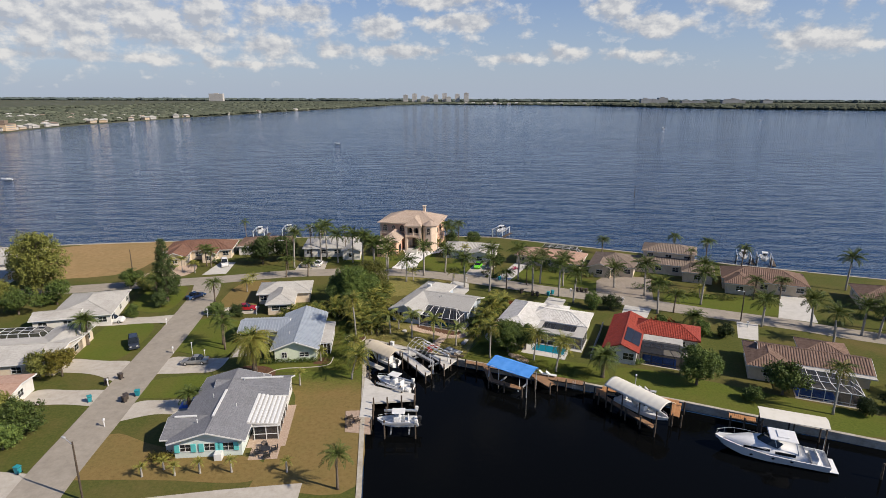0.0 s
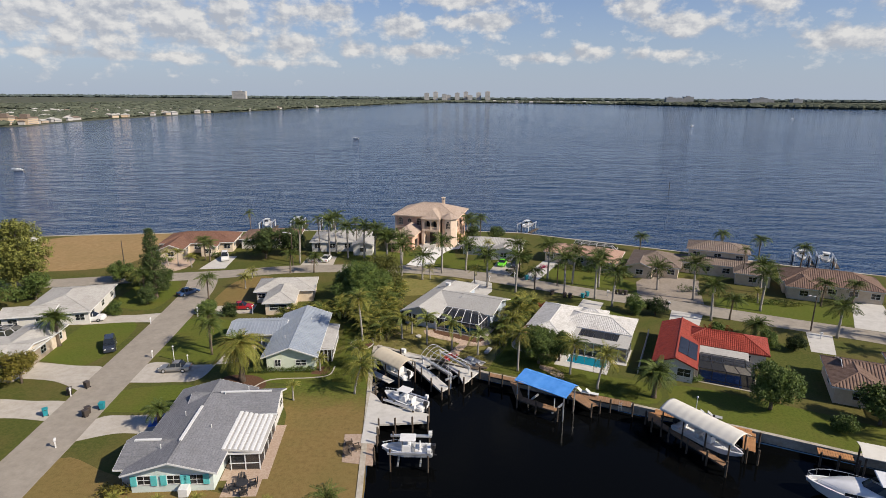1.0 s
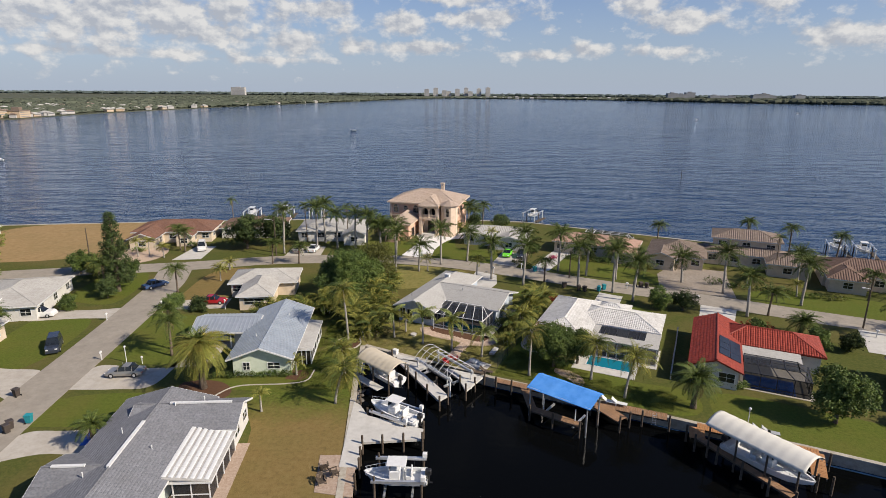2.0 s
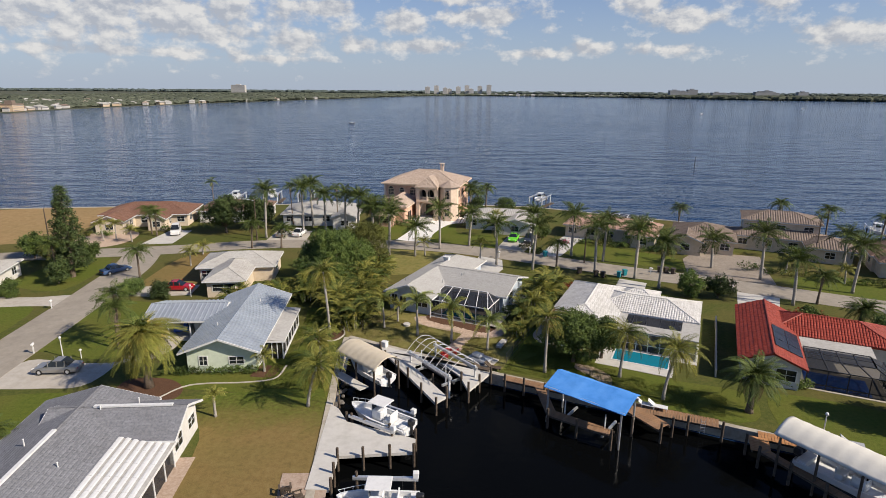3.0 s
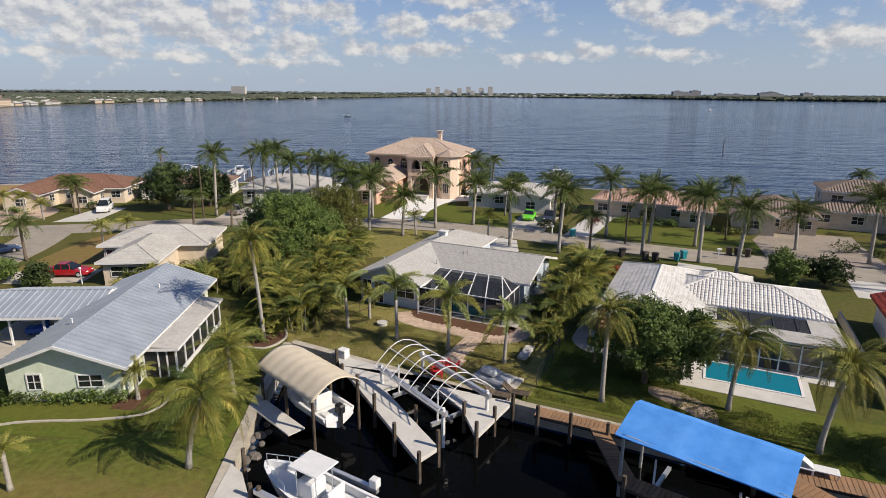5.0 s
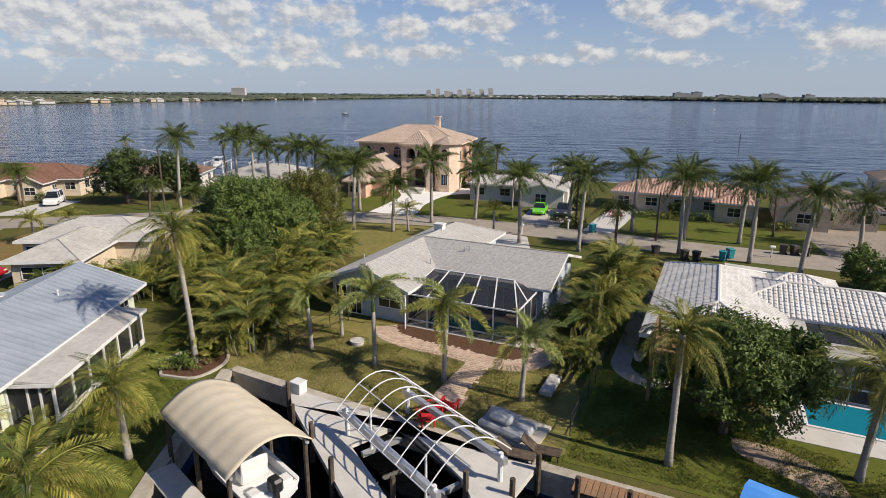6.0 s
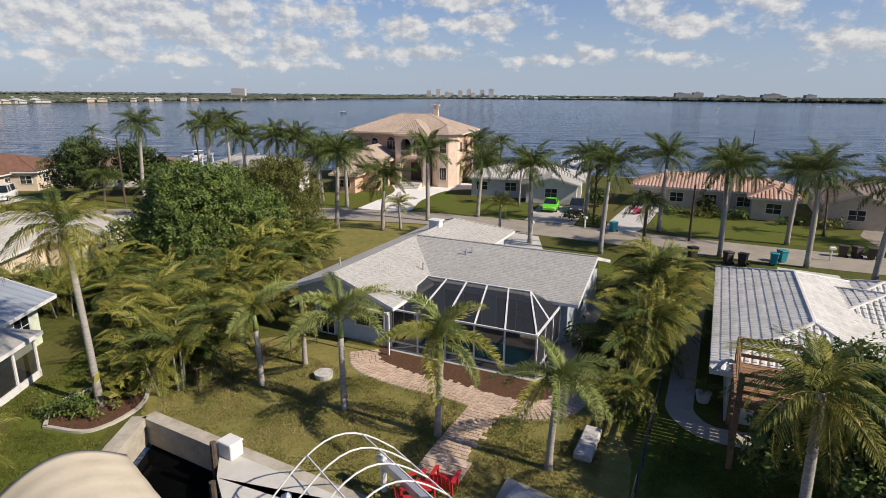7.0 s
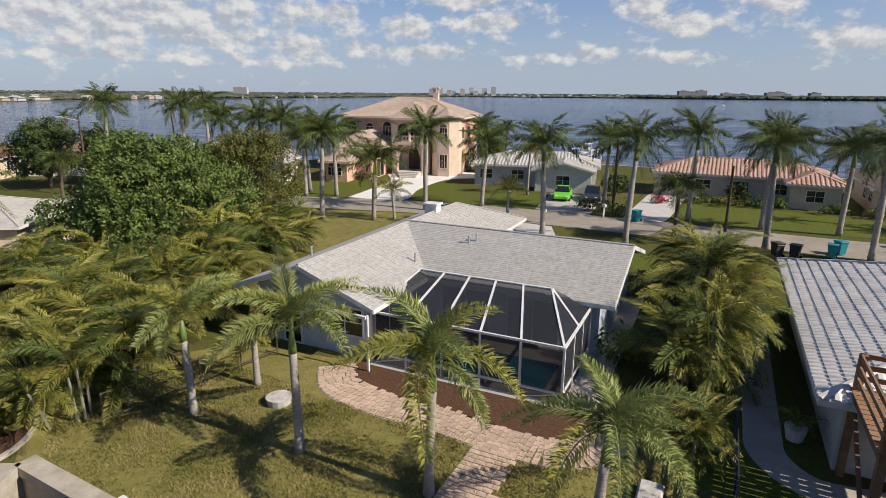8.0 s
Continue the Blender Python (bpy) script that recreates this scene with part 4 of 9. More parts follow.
def roof_slopes(kind, u0, u1, v0, v1, ze, zr):
    """The sloping planes of a roof over a rectangle, each wound from its eave."""
    um, vm = (u0 + u1) / 2, (v0 + v1) / 2
    a, b, c, d = (u0, v0, ze), (u1, v0, ze), (u1, v1, ze), (u0, v1, ze)
    if kind == "gable_v":
        r0, r1 = (um, v0, zr), (um, v1, zr)
        return [(b, c, r1, r0), (d, a, r0, r1)], (r0, r1)
    if kind == "gable_u":
        r0, r1 = (u0, vm, zr), (u1, vm, zr)
        return [(a, b, r1, r0), (c, d, r0, r1)], (r0, r1)
    if kind == "hip":
        if u1 - u0 >= v1 - v0:
            h = (v1 - v0) / 2
            r0, r1 = (u0 + h, vm, zr), (u1 - h - 1e-3, vm, zr)
            return [(a, b, r1, r0), (c, d, r0, r1), (b, c, r1), (d, a, r0)], (r0, r1)
        h = (u1 - u0) / 2
        r0, r1 = (um, v0 + h, zr), (um, v1 - h - 1e-3, zr)
        return [(b, c, r1, r0), (d, a, r0, r1), (a, b, r0), (c, d, r1)], (r0, r1)
    if kind == "hip_n":  # gable to the front, hip at the back, ridge along v
        h = (u1 - u0) / 2
        r0, r1 = (um, v0, zr), (um, v1 - h, zr)
        return [(b, c, r1, r0), (d, a, r0, r1), (c, d, r1)], (r0, r1)
    if kind == "shed_s":
        c, d = (u1, v1, zr), (u0, v1, zr)
        return [(a, b, c, d)], (d, c)
    if kind == "shed_e":
        a, d = (u0, v0, zr), (u0, v1, zr)
        return [(a, b, c, d)], (a, d)
    return [(a, b, c, d)], (a, b)


def add_roof(parent, kind, u0, u1, v0, v1, ze, zr, mat, style="shingle", thick=0.16, fascia="white_paint", label=""):
    slopes, ridge = roof_slopes(kind, u0, u1, v0, v1, ze, zr)
    bm = bmesh.new()
    for poly in slopes:
        n = (Vector(poly[1]) - Vector(poly[0])).cross(Vector(poly[2]) - Vector(poly[0]))
        ps = poly if n.z > 0 else poly[::-1]
        hi = [bm.verts.new(q) for q in ps]
        lo = [bm.verts.new((q[0], q[1], q[2] - thick)) for q in ps]
        bm.faces.new(hi)
        bm.faces.new(lo[::-1])
        for i in range(len(hi)):
            j = (i + 1) % len(hi)
            bm.faces.new((lo[i], lo[j], hi[j], hi[i]))
    roof = part("roof", bm, mat, parent, label)
    if style == "tile":
        v, f = roof_courses(slopes, 0.30, 0.27, 0.065, tile=0.42)
        part("roof_tiles", mesh_from(v, f, mat, "roof_tiles"), mat, roof, kind="stuff")
    elif style == "tile_far":
        v, f = roof_courses(slopes, 0.42, 0.33, 0.07)
        part("roof_tiles", mesh_from(v, f, mat, "roof_tiles"), mat, roof, kind="stuff")
    elif style == "seam":
        v, f = roof_courses(slopes, 0.55, 0.10, 0.085)
        part("roof_seams", mesh_from(v, f, mat, "roof_seams"), mat, roof, kind="stuff")
    elif style == "shingle":
        v, f = roof_courses(slopes, 0.30, 0.27, 0.018, tile=0.95, cross=True)
        part("shingles", mesh_from(v, f, mat, "shingles"), mat, roof, kind="stuff")
    elif style == "shingle_fine":
        v, f = roof_courses(slopes, 0.17, 0.165, 0.016, tile=0.5, cross=True)
        part("shingles", mesh_from(v, f, mat, "shingles"), mat, roof, kind="stuff")
    # ridge and hip caps
    if kind not in ("flat", "shed_s", "shed_e"):
        bm = bmesh.new()
        lines = [ridge]
        if kind.startswith("hip"):
            for poly in slopes:
                if len(poly) == 3:
                    lines += [(poly[0], poly[2]), (poly[1], poly[2])]
        w = 0.24 if style.startswith("tile") else 0.14
        for p, q in lines:
            if (Vector(p) - Vector(q)).length > 0.05:
                bar(bm, Vector(p) + UP * 0.03, Vector(q) + UP * 0.03, w, w * 0.6, 6)
        part("ridge_cap", bm, mat, roof)
    if fascia:
        bm = bmesh.new()
        t = 0.03
        box(bm, u0 - t, u1 + t, v0 - t, v0 + t, ze - 0.2, ze - 0.01) if kind not in ("gable_v", "hip_n") else None
        if kind != "hip_n" and kind != "gable_v":
            box(bm, u0 - t, u1 + t, v1 - t, v1 + t, ze - 0.2, ze - 0.01) if kind != "shed_s" else None
        if kind == "hip_n":
            box(bm, u0 - t, u1 + t, v1 - t, v1 + t, ze - 0.2, ze - 0.01)
        if kind != "gable_u":
            box(bm, u0 - t, u0 + t, v0, v1, ze - 0.2, ze - 0.01) if kind not in ("shed_e", "shed_s") else None
            box(bm, u1 - t, u1 + t, v0, v1, ze - 0.2, ze - 0.01) if kind != "shed_s" else None
        um, vm = (u0 + u1) / 2, (v0 + v1) / 2
        if kind in ("gable_v", "hip_n"):
            for vv in ((v0,) if kind == "hip_n" else (v0, v1)):
                for uu in (u0, u1):
                    bar(bm, (uu, vv, ze - 0.1), (um, vv, zr - 0.1), 0.06, 0.2)
        if kind == "gable_u":
            for uu in (u0, u1):
                for vv in (v0, v1):
                    bar(bm, (uu, vv, ze - 0.1), (uu, vm, zr - 0.1), 0.06, 0.2)
        part("fascia", bm, fascia, roof)
    return slopes


def add_walls(parent, kind, u0, u1, v0, v1, ze, zr, mat, over=0.5, z0=0.0, name="wall"):
    """The outer walls under a roof, with gable triangles where it has them."""
    a0, a1, b0, b1 = u0 + over, u1 - over, v0 + over, v1 - over
    um, vm = (u0 + u1) / 2, (v0 + v1) / 2
    k = (zr - ze) / max(0.1, ((u1 - u0) if kind in ("gable_v", "hip_n") else (v1 - v0)) / 2)
    top = ze - 0.1
    bm = bmesh.new()
    box(bm, a0, a1, b0, b1, z0 - 0.3, top)
    if kind in ("gable_v", "hip_n"):
        h = zr - 0.18
        for bb, cc in ((b0, b0 + 0.2),) + (((b1 - 0.2, b1),) if kind == "gable_v" else ()):
            p = [(a0, top), (a1, top), (um, h)]
            lo = [bm.verts.new((q[0], bb, q[1])) for q in p]
            hi = [bm.verts.new((q[0], cc, q[1])) for q in p]
            bm.faces.new(lo)
            bm.faces.new(hi[::-1])
    if kind == "gable_u":
        h = zr - 0.18
        for aa in (a0, a1):
            bm.faces.new([bm.verts.new((aa, q[0], q[1])) for q in ((b0, top), (b1, top), (vm, h))])
    return part(name, bm, mat, parent)


def add_window(parent, side, pos, at, w, h, z, frame_mat="white_paint", glass="glass_dark", bars=1, name="window", arch=False):
    """A window with a raised frame, mullions and a recessed pane. side S, N, E or W of the wall at that offset."""

    m = {"S": pose(pos, at, z), "N": pose(pos, at, z, 0, 0, 180), "E": pose(at, pos, z, 0, 0, 90), "W": pose(at, pos, z, 0, 0, 270)}[side]
    t = 0.08
    bm = bmesh.new()
    # one closed frame: outer rim swept round the opening
    rim = [[bm.verts.new(m @ Vector((x, y, zz))) for x, y, zz in ((sx * (w / 2 + o), yy, (-o if sz < 0 else h + o)) for o, yy in ((t, 0.05), (t, -0.06), (0, -0.06), (0, 0.05)))] for sx, sz in ((-1, -1), (1, -1), (1, 1), (-1, 1))]
    for i in range(4):
        for j in range(4):
            bm.faces.new((rim[i][j], rim[(i + 1) % 4][j], rim[(i + 1) % 4][(j + 1) % 4], rim[i][(j + 1) % 4]))
    bmesh.ops.recalc_face_normals(bm, faces=bm.faces)
    crossbars = [(-w / 2 + w * i / (bars + 1) - 0.025, -w / 2 + w * i / (bars + 1) + 0.025, 0, h) for i in range(1, bars + 1)]
    if h < 1.6:
        crossbars.append((-w / 2, w / 2, h * 0.5 - 0.02, h * 0.5 + 0.02))
    win = part(name, bm, frame_mat, parent)
    for k, (x0, x1, z0, z1) in enumerate(crossbars):
        bm = bmesh.new()
        box(bm, x0, x1, -0.045 + 0.004 * k, 0.03, z0, z1, m)
        part("mullion", bm, frame_mat, win)
    if arch:
        bm = bmesh.new()
        tube(bm, [m @ Vector((math.cos(math.pi * i / 8) * (w / 2 + t / 2), -0.02, h + math.sin(math.pi * i / 8) * (w / 2 + t / 2))) for i in range(9)], [0.06] * 9, 6)
        part("arch_trim", bm, frame_mat, win)
    bm = bmesh.new()
    box(bm, -w / 2, w / 2, -0.02, 0.0, 0, h, m)
    if arch:
        n = 8
        c = [bm.verts.new(m @ Vector((math.cos(math.pi * i / n) * w / 2, -0.02, h + math.sin(math.pi * i / n) * w / 2))) for i in range(n + 1)]
        bm.faces.new(c[::-1])
    part("pane", bm, glass, win)
    return win


def wing(parent, kind, u0, u1, v0, v1, ze, zr, roof_mat, wall_mat, style, over=0.5, windows=(), walls=True, frame_mat="white_paint", fascia="white_paint"):
    if walls:
        add_walls(parent, kind, u0, u1, v0, v1, ze, zr, wall_mat, over)
    slopes = add_roof(parent, kind, u0, u1, v0, v1, ze, zr, roof_mat, style, fascia=fascia)
    edge = {"S": v0 + over, "N": v1 - over, "E": u1 - over, "W": u0 + over}
    for side, pos, w, h, z in windows:
        add_window(parent, side, pos, edge[side], w, h, z, frame_mat)
    return slopes


def plain_house(label, at, rot, wings, roof_mat, wall_mat, style="tile_far", windows_every=3.2, eave=2.7, door=True, group="", frame_mat="white_paint", over=0.5):
    """A single-storey house of one or more wings: (kind, u0, u1, v0, v1, eave, ridge)."""
    h = thing("house", label, "house", at, rot, group)
    for i, (kind, u0, u1, v0, v1, ze, zr) in enumerate(wings):
        wins = []
        n = max(1, int((u1 - u0 - 2) / windows_every))
        for k in range(n):
            wins.append(("S", u0 + (u1 - u0) * (k + 0.5) / n, 1.5, 1.1, ze - 1.75))
        n = max(1, int((v1 - v0 - 2) / 4.0))
        for side in "EW":
            for k in range(n):
                wins.append((side, v0 + (v1 - v0) * (k + 0.5) / n, 1.4, 1.1, ze - 1.75))
        wing(h, kind, u0, u1, v0, v1, ze, zr, roof_mat, wall_mat, style, windows=wins, over=over, frame_mat=frame_mat)
    return h


def vent(parent, u, v, z, mat="white_paint", r=0.05, h=0.4):
    bm = bmesh.new()
    bar(bm, (u, v, z - 0.3), (u, v, z + h), r * 2, r * 2, 8)
    bar(bm, (u, v, z + h), (u, v, z + h + 0.05), r * 3, r * 3, 8)
    part("roof_vent", bm, mat, parent)

ROW = -23.8   # the canal row's houses stand square to the canal
WEST = 5.0    # the western block stands square to the side street


def pool_cage(parent, u0, u1, v0, v1, z_side, z_top, inset, bays, hip=1.2, frame_mat="white_paint"):
    """A screened pool enclosure: white beams, dark insect screen; its top slopes to the front and the far side."""
    t0, t1 = v0 + inset, v1
    r1 = u1 - hip
    bm = bmesh.new()
    s = bmesh.new()
    xs = [u0 + (u1 - u0) * i / bays for i in range(bays + 1)]
    tops = [u0 + (r1 - u0) * i / bays for i in range(bays + 1)]
    w = 0.09
    for x, xt in zip(xs, tops):
        bar(bm, (x, v0, 0), (x, v0, z_side), w)
        bar(bm, (x, v0, z_side), (xt, t0, z_top), w)
        bar(bm, (xt, t0, z_top), (xt, t1, z_top), w)
    for a, b in (((u0, v0, z_side), (u1, v0, z_side)), ((u0, t0, z_top), (r1, t0, z_top)), ((u1, v0, z_side), (u1, v1, z_side)), ((r1, t0, z_top), (r1, t1, z_top)),
                 ((u0, v0, 0.5), (u1, v0, 0.5)), ((u0, v0, 0.05), (u1, v0, 0.05)), ((u1, v0, 0.5), (u1, v1, 0.5)), ((u1, (v0 + v1) / 2, z_side), (r1, (t0 + t1) / 2, z_top))):
        bar(bm, a, b, w)
    for k in range(1, 4):
        v = v0 + (v1 - v0) * k / 3
        bar(bm, (u1, v, 0), (u1, v, z_side), w)
    for k in range(1, 3):
        v = t0 + (t1 - t0) * k / 2
        bar(bm, (u0, v, z_top), (r1, v, z_top), w * 0.8)
    for a, b in zip(xs[::2], xs[1::2]):
        bar(bm, (a, v0, 0.05), (b, v0, 0.5), w * 0.5)
    cage = part("cage_frame", bm, frame_mat, parent, "white aluminium pool cage beams")
    for quad in (((u0, v0, 0.05), (u1, v0, 0.05), (u1, v0, z_side), (u0, v0, z_side)), ((u0, v0, z_side), (u1, v0, z_side), (r1, t0, z_top), (u0, t0, z_top)),
                 ((u0, t0, z_top), (r1, t0, z_top), (r1, t1, z_top), (u0, t1, z_top)), ((u1, v0, 0.05), (u1, v1, 0.05), (u1, v1, z_side), (u1, v0, z_side)),
                 ((u1, v0, z_side), (u1, v1, z_side), (r1, t1, z_top), (r1, t0, z_top))):
        s.faces.new([s.verts.new(q) for q in quad])
    part("screen", s, "screen", cage, "dark see-through insect screen")
    return cage


# centre house: L-shaped, pale grey shingles, screened pool in the angle
h = thing("house", "single-storey house with pale grey shingle roof and blue-grey walls", "house", (-0.6, 121.4, 0), ROW)
wing(h, "hip_n", -4.45, 3.1, -9.9, 10.5, 2.65, 4.05, "shingle_grey", "stucco_blue", "shingle_fine", over=0.7,
     windows=[("S", -3.0, 0.9, 1.5, 0.7), ("S", -1.7, 0.9, 2.0, 0.1), ("S", 1.2, 1.8, 1.2, 1.0), ("E", -7.5, 2.4, 2.0, 0.1), ("W", -5, 1.5, 1.1, 1.0), ("W", 2, 1.5, 1.1, 1.0)])
wing(h, "gable_u", -0.8, 11.9, -5.0, 5.0, 2.65, 4.10, "shingle_grey", "stucco_blue", "shingle_fine", over=0.7,
     windows=[("S", 4.8, 2.4, 2.0, 0.1), ("S", 8.2, 2.4, 2.0, 0.1), ("E", -1, 1.4, 1.1, 1.0)])
for u, v, z in ((-3.0, -6.0, 3.25), (2.0, -4.2, 3.1), (3.8, -1.6, 3.6), (4.1, -1.3, 3.7)):
    vent(h, u, v, z, "grey_paint")
bm = bmesh.new()
box(bm, -1.3, -0.5, 3.2, 3.9, 3.8, 4.45)
box(bm, -1.4, -0.4, 3.1, 4.0, 4.45, 4.55)
part("chimney", bm, "white_paint", h, "small white chimney cap")
pool_cage(h, 2.7, 10.9, -9.4, -4.9, 2.35, 2.98, 4.4, 5, 1.7)
bm = bmesh.new()
box(bm, 2.7, 11.2, -9.7, -4.3, -0.2, 0.06)
part("pool_deck", bm, "concrete", h)
bm = bmesh.new()
box(bm, 3.8, 10.0, -8.8, -6.2, -0.1, 0.075)
part("pool_water", bm, "pool", h, "turquoise pool water")
bm = bmesh.new()
bar(bm, (3.0, -10.2, 2.5), (3.0, -10.2, 0), 0.09)
bar(bm, (1.2, -10.45, 2.55), (3.1, -10.45, 2.5), 0.12)
part("gutter", bm, "white_paint", h)

# green house with standing-seam roof, carport and screened porch
h = thing("house", "pale green house with silver standing-seam metal roof", "house", (-23.7, 94.0, 0), WEST)
wing(h, "gable_v", -4.3, 4.3, 0, 18.2, 2.6, 4.2, "metal_roof", "stucco_green", "seam", over=0.7,
     windows=[("S", -1.9, 0.8, 1.0, 0.9), ("S", 1.6, 1.5, 0.8, 1.0), ("E", 16, 1.2, 1.0, 1.0), ("W", 3, 1.5, 1.0, 1.0), ("W", 6.5, 1.5, 1.0, 1.0), ("E", 2.6, 0.9, 2.0, 0.1)])
add_roof(h, "gable_u", -12.0, -2.5, 9.1, 16.4, 2.55, 3.55, "metal_roof", "seam")
bm = bmesh.new()
box(bm, -11.5, -3.6, 14.5, 14.7, 0, 2.5)
box(bm, -6.2, -3.6, 10.5, 14.5, 0, 2.45)
part("carport_wall", bm, "stucco_white", h)
for u in (-11.5, -9.0, -6.4):
    bm = bmesh.new()
    box(bm, u - 0.07, u + 0.07, 9.5, 9.64, 0, 2.5)
    part("carport_post", bm, "white_paint", h)
bm = bmesh.new()
box(bm, -12, -3.6, 9.2, 14.6, -0.1, 0.05)
part("carport_floor", bm, "concrete", h)
add_roof(h, "shed_e", 3.7, 6.2, 3.4, 13.6, 2.32, 2.55, "shingle_pale", "plain", thick=0.12)
bm = bmesh.new()
for i in range(7):
    v = 3.7 + 9.6 * i / 6
    box(bm, 5.85, 5.97, v - 0.06, v + 0.06, 0, 2.3)
box(bm, 5.85, 5.97, 3.6, 13.4, 0, 0.35)
box(bm, 5.86, 5.96, 3.6, 13.4, 2.1, 2.3)
for u in (3.7, 4.7, 5.3):
    box(bm, u - 0.05, u + 0.05, 3.6, 3.72, 0, 2.3)
part("porch_frame", bm, "white_paint", h)
bm = bmesh.new()
for quad in (((5.9, 3.7, 0.35), (5.9, 13.3, 0.35), (5.9, 13.3, 2.1), (5.9, 3.7, 2.1)), ((3.7, 3.66, 0.05), (5.9, 3.66, 0.05), (5.9, 3.66, 2.2), (3.7, 3.66, 2.2))):
    bm.faces.new([bm.verts.new(q) for q in quad])
part("porch_screen", bm, "screen", h)
for u, v, z in ((-1.5, 5, 3.75), (1.5, 12.5, 3.75)):
    vent(h, u, v, z, "white_paint", 0.05, 0.25)

# house behind the palms hedge
h = thing("house", "low house with pale weathered shingle hip roof", "house", (-32.5, 117.3, 0), 8)
wing(h, "hip", -2.9, 3.3, 0.0, 11.0, 2.6, 3.75, "shingle_pale", "stucco_beige", "shingle", windows=[("S", 0, 3.2, 1.0, 1.0), ("W", 4, 1.4, 1.0, 1.0)])
wing(h, "hip", -5.8, 6.4, 7.0, 15.6, 2.6, 4.0, "shingle_pale", "stucco_beige", "shingle", windows=[("S", -4.3, 1.4, 1.0, 1.0), ("W", 11, 1.4, 1.0, 1.0), ("E", 11, 1.4, 1.0, 1.0)])

# white tile-roofed house with pool
h = thing("house", "white house with weathered white barrel-tile roof", "house", (12.3, 104.6, 0), ROW)
wing(h, "hip", 0.0, 8.0, 0.0, 16.6, 2.65, 3.95, "tile_white", "stucco_white", "tile", over=0.8, windows=[("W", 4, 1.2, 1.0, 1.1), ("W", 9, 1.2, 1.0, 1.1), ("S", 4.0, 1.6, 1.1, 1.0)])
wing(h, "hip", 4.0, 17.3, 6.85, 15.1, 2.65, 3.75, "tile_white", "stucco_white", "tile", over=0.6, windows=[("S", 10, 2.4, 2.0, 0.1), ("S", 14, 2.4, 2.0, 0.1), ("E", 11, 1.4, 1.1, 1.0)])
wing(h, "hip", 6.5, 12.0, 12.5, 17.0, 2.6, 3.4, "tile_white", "stucco_white", "tile", over=0.5)
bm = bmesh.new()
box(bm, 8.0, 17.4, 1.4, 3.7, 2.40, 2.54)
box(bm, 15.4, 17.4, 3.7, 6.9, 2.40, 2.54)
box(bm, 7.2, 9.0, 3.7, 7.2, 2.40, 2.54)
part("lanai_roof", bm, "shingle_pale", h, "flat pale lanai roof with an open skylight")
bm = bmesh.new()
bm.faces.new([bm.verts.new(q) for q in ((9.0, 3.7, 2.47), (15.4, 3.7, 2.47), (15.4, 6.9, 2.47), (9.0, 6.9, 2.47))])
part("skylight_screen", bm, "screen", h, "dark insect screen over the skylight")
for k in range(4):
    bm = bmesh.new()
    bar(bm, (9.0 + 1.6 * (k + 1) - 0.8, 3.7, 2.49), (9.0 + 1.6 * (k + 1) - 0.8, 6.9, 2.49), 0.07)
    part("skylight_beam", bm, "dark_metal", h)
for k in range(8):
    u = 8.15 + 9.1 * k / 7
    bm = bmesh.new()
    bar(bm, (u, 1.5, 0), (u, 1.5, 2.42), 0.10)
    part("lanai_post", bm, "white_paint", h)
for z in (0.12, 0.95, 2.36):
    bm = bmesh.new()
    bar(bm, (8.1, 1.5, z), (17.3, 1.5, z), 0.08)
    part("lanai_rail", bm, "white_paint", h)
for v in (4.2, 6.8):
    bm = bmesh.new()
    bar(bm, (17.25, v, 0), (17.25, v, 2.42), 0.10)
    part("lanai_post", bm, "white_paint", h)
bm = bmesh.new()
for quad in (((8.1, 1.52, 0.1), (17.25, 1.52, 0.1), (17.25, 1.52, 2.36), (8.1, 1.52, 2.36)), ((17.25, 1.5, 0.1), (17.25, 6.8, 0.1), (17.25, 6.8, 2.36), (17.25, 1.5, 2.36))):
    bm.faces.new([bm.verts.new(q) for q in quad])
part("lanai_screen", bm, "screen", h, "dark see-through insect screen")
bm = bmesh.new()
box(bm, 7.0, 15.2, -3.7, 7.0, -0.2, 0.05)
box(bm, 15.2, 17.5, 0.6, 7.0, -0.2, 0.05)
part("pool_deck", bm, "concrete_pale", h)
bm = bmesh.new()
box(bm, 8.6, 14.6, -1.9, 1.1, -0.1, 0.07)
part("pool_water", bm, "pool", h, "turquoise pool water")
bm = bmesh.new()
for a, b in (((8.45, -2.05), (14.75, -1.88)), ((8.45, 1.08), (14.75, 1.25)), ((8.45, -1.88), (8.62, 1.08)), ((14.58, -1.88), (14.75, 1.08))):
    box(bm, a[0], b[0], a[1], b[1], 0.0, 0.10)
part("pool_coping", bm, "white_paint", h)

# red-roofed house
h = thing("house", "white house with bright red barrel-tile roof", "house", (31.3, 95.0, 0), ROW)
wing(h, "gable_v", 0.0, 6.4, -0.3, 17.2, 2.65, 3.9, "tile_red", "stucco_white", "tile", windows=[("S", 1.8, 1.4, 1.0, 1.0), ("S", 4.6, 1.8, 1.2, 0.9), ("W", 4, 1.2, 1.0, 1.0), ("W", 9, 1.2, 1.0, 1.0)], fascia="tile_red")
wing(h, "hip", 3.2, 16.4, 9.3, 16.9, 2.65, 4.1, "tile_red", "stucco_white", "tile", windows=[("S", 9, 2.4, 2.0, 0.1), ("S", 13, 1.6, 1.0, 1.0), ("E", 13, 1.4, 1.0, 1.0)], fascia="tile_red")
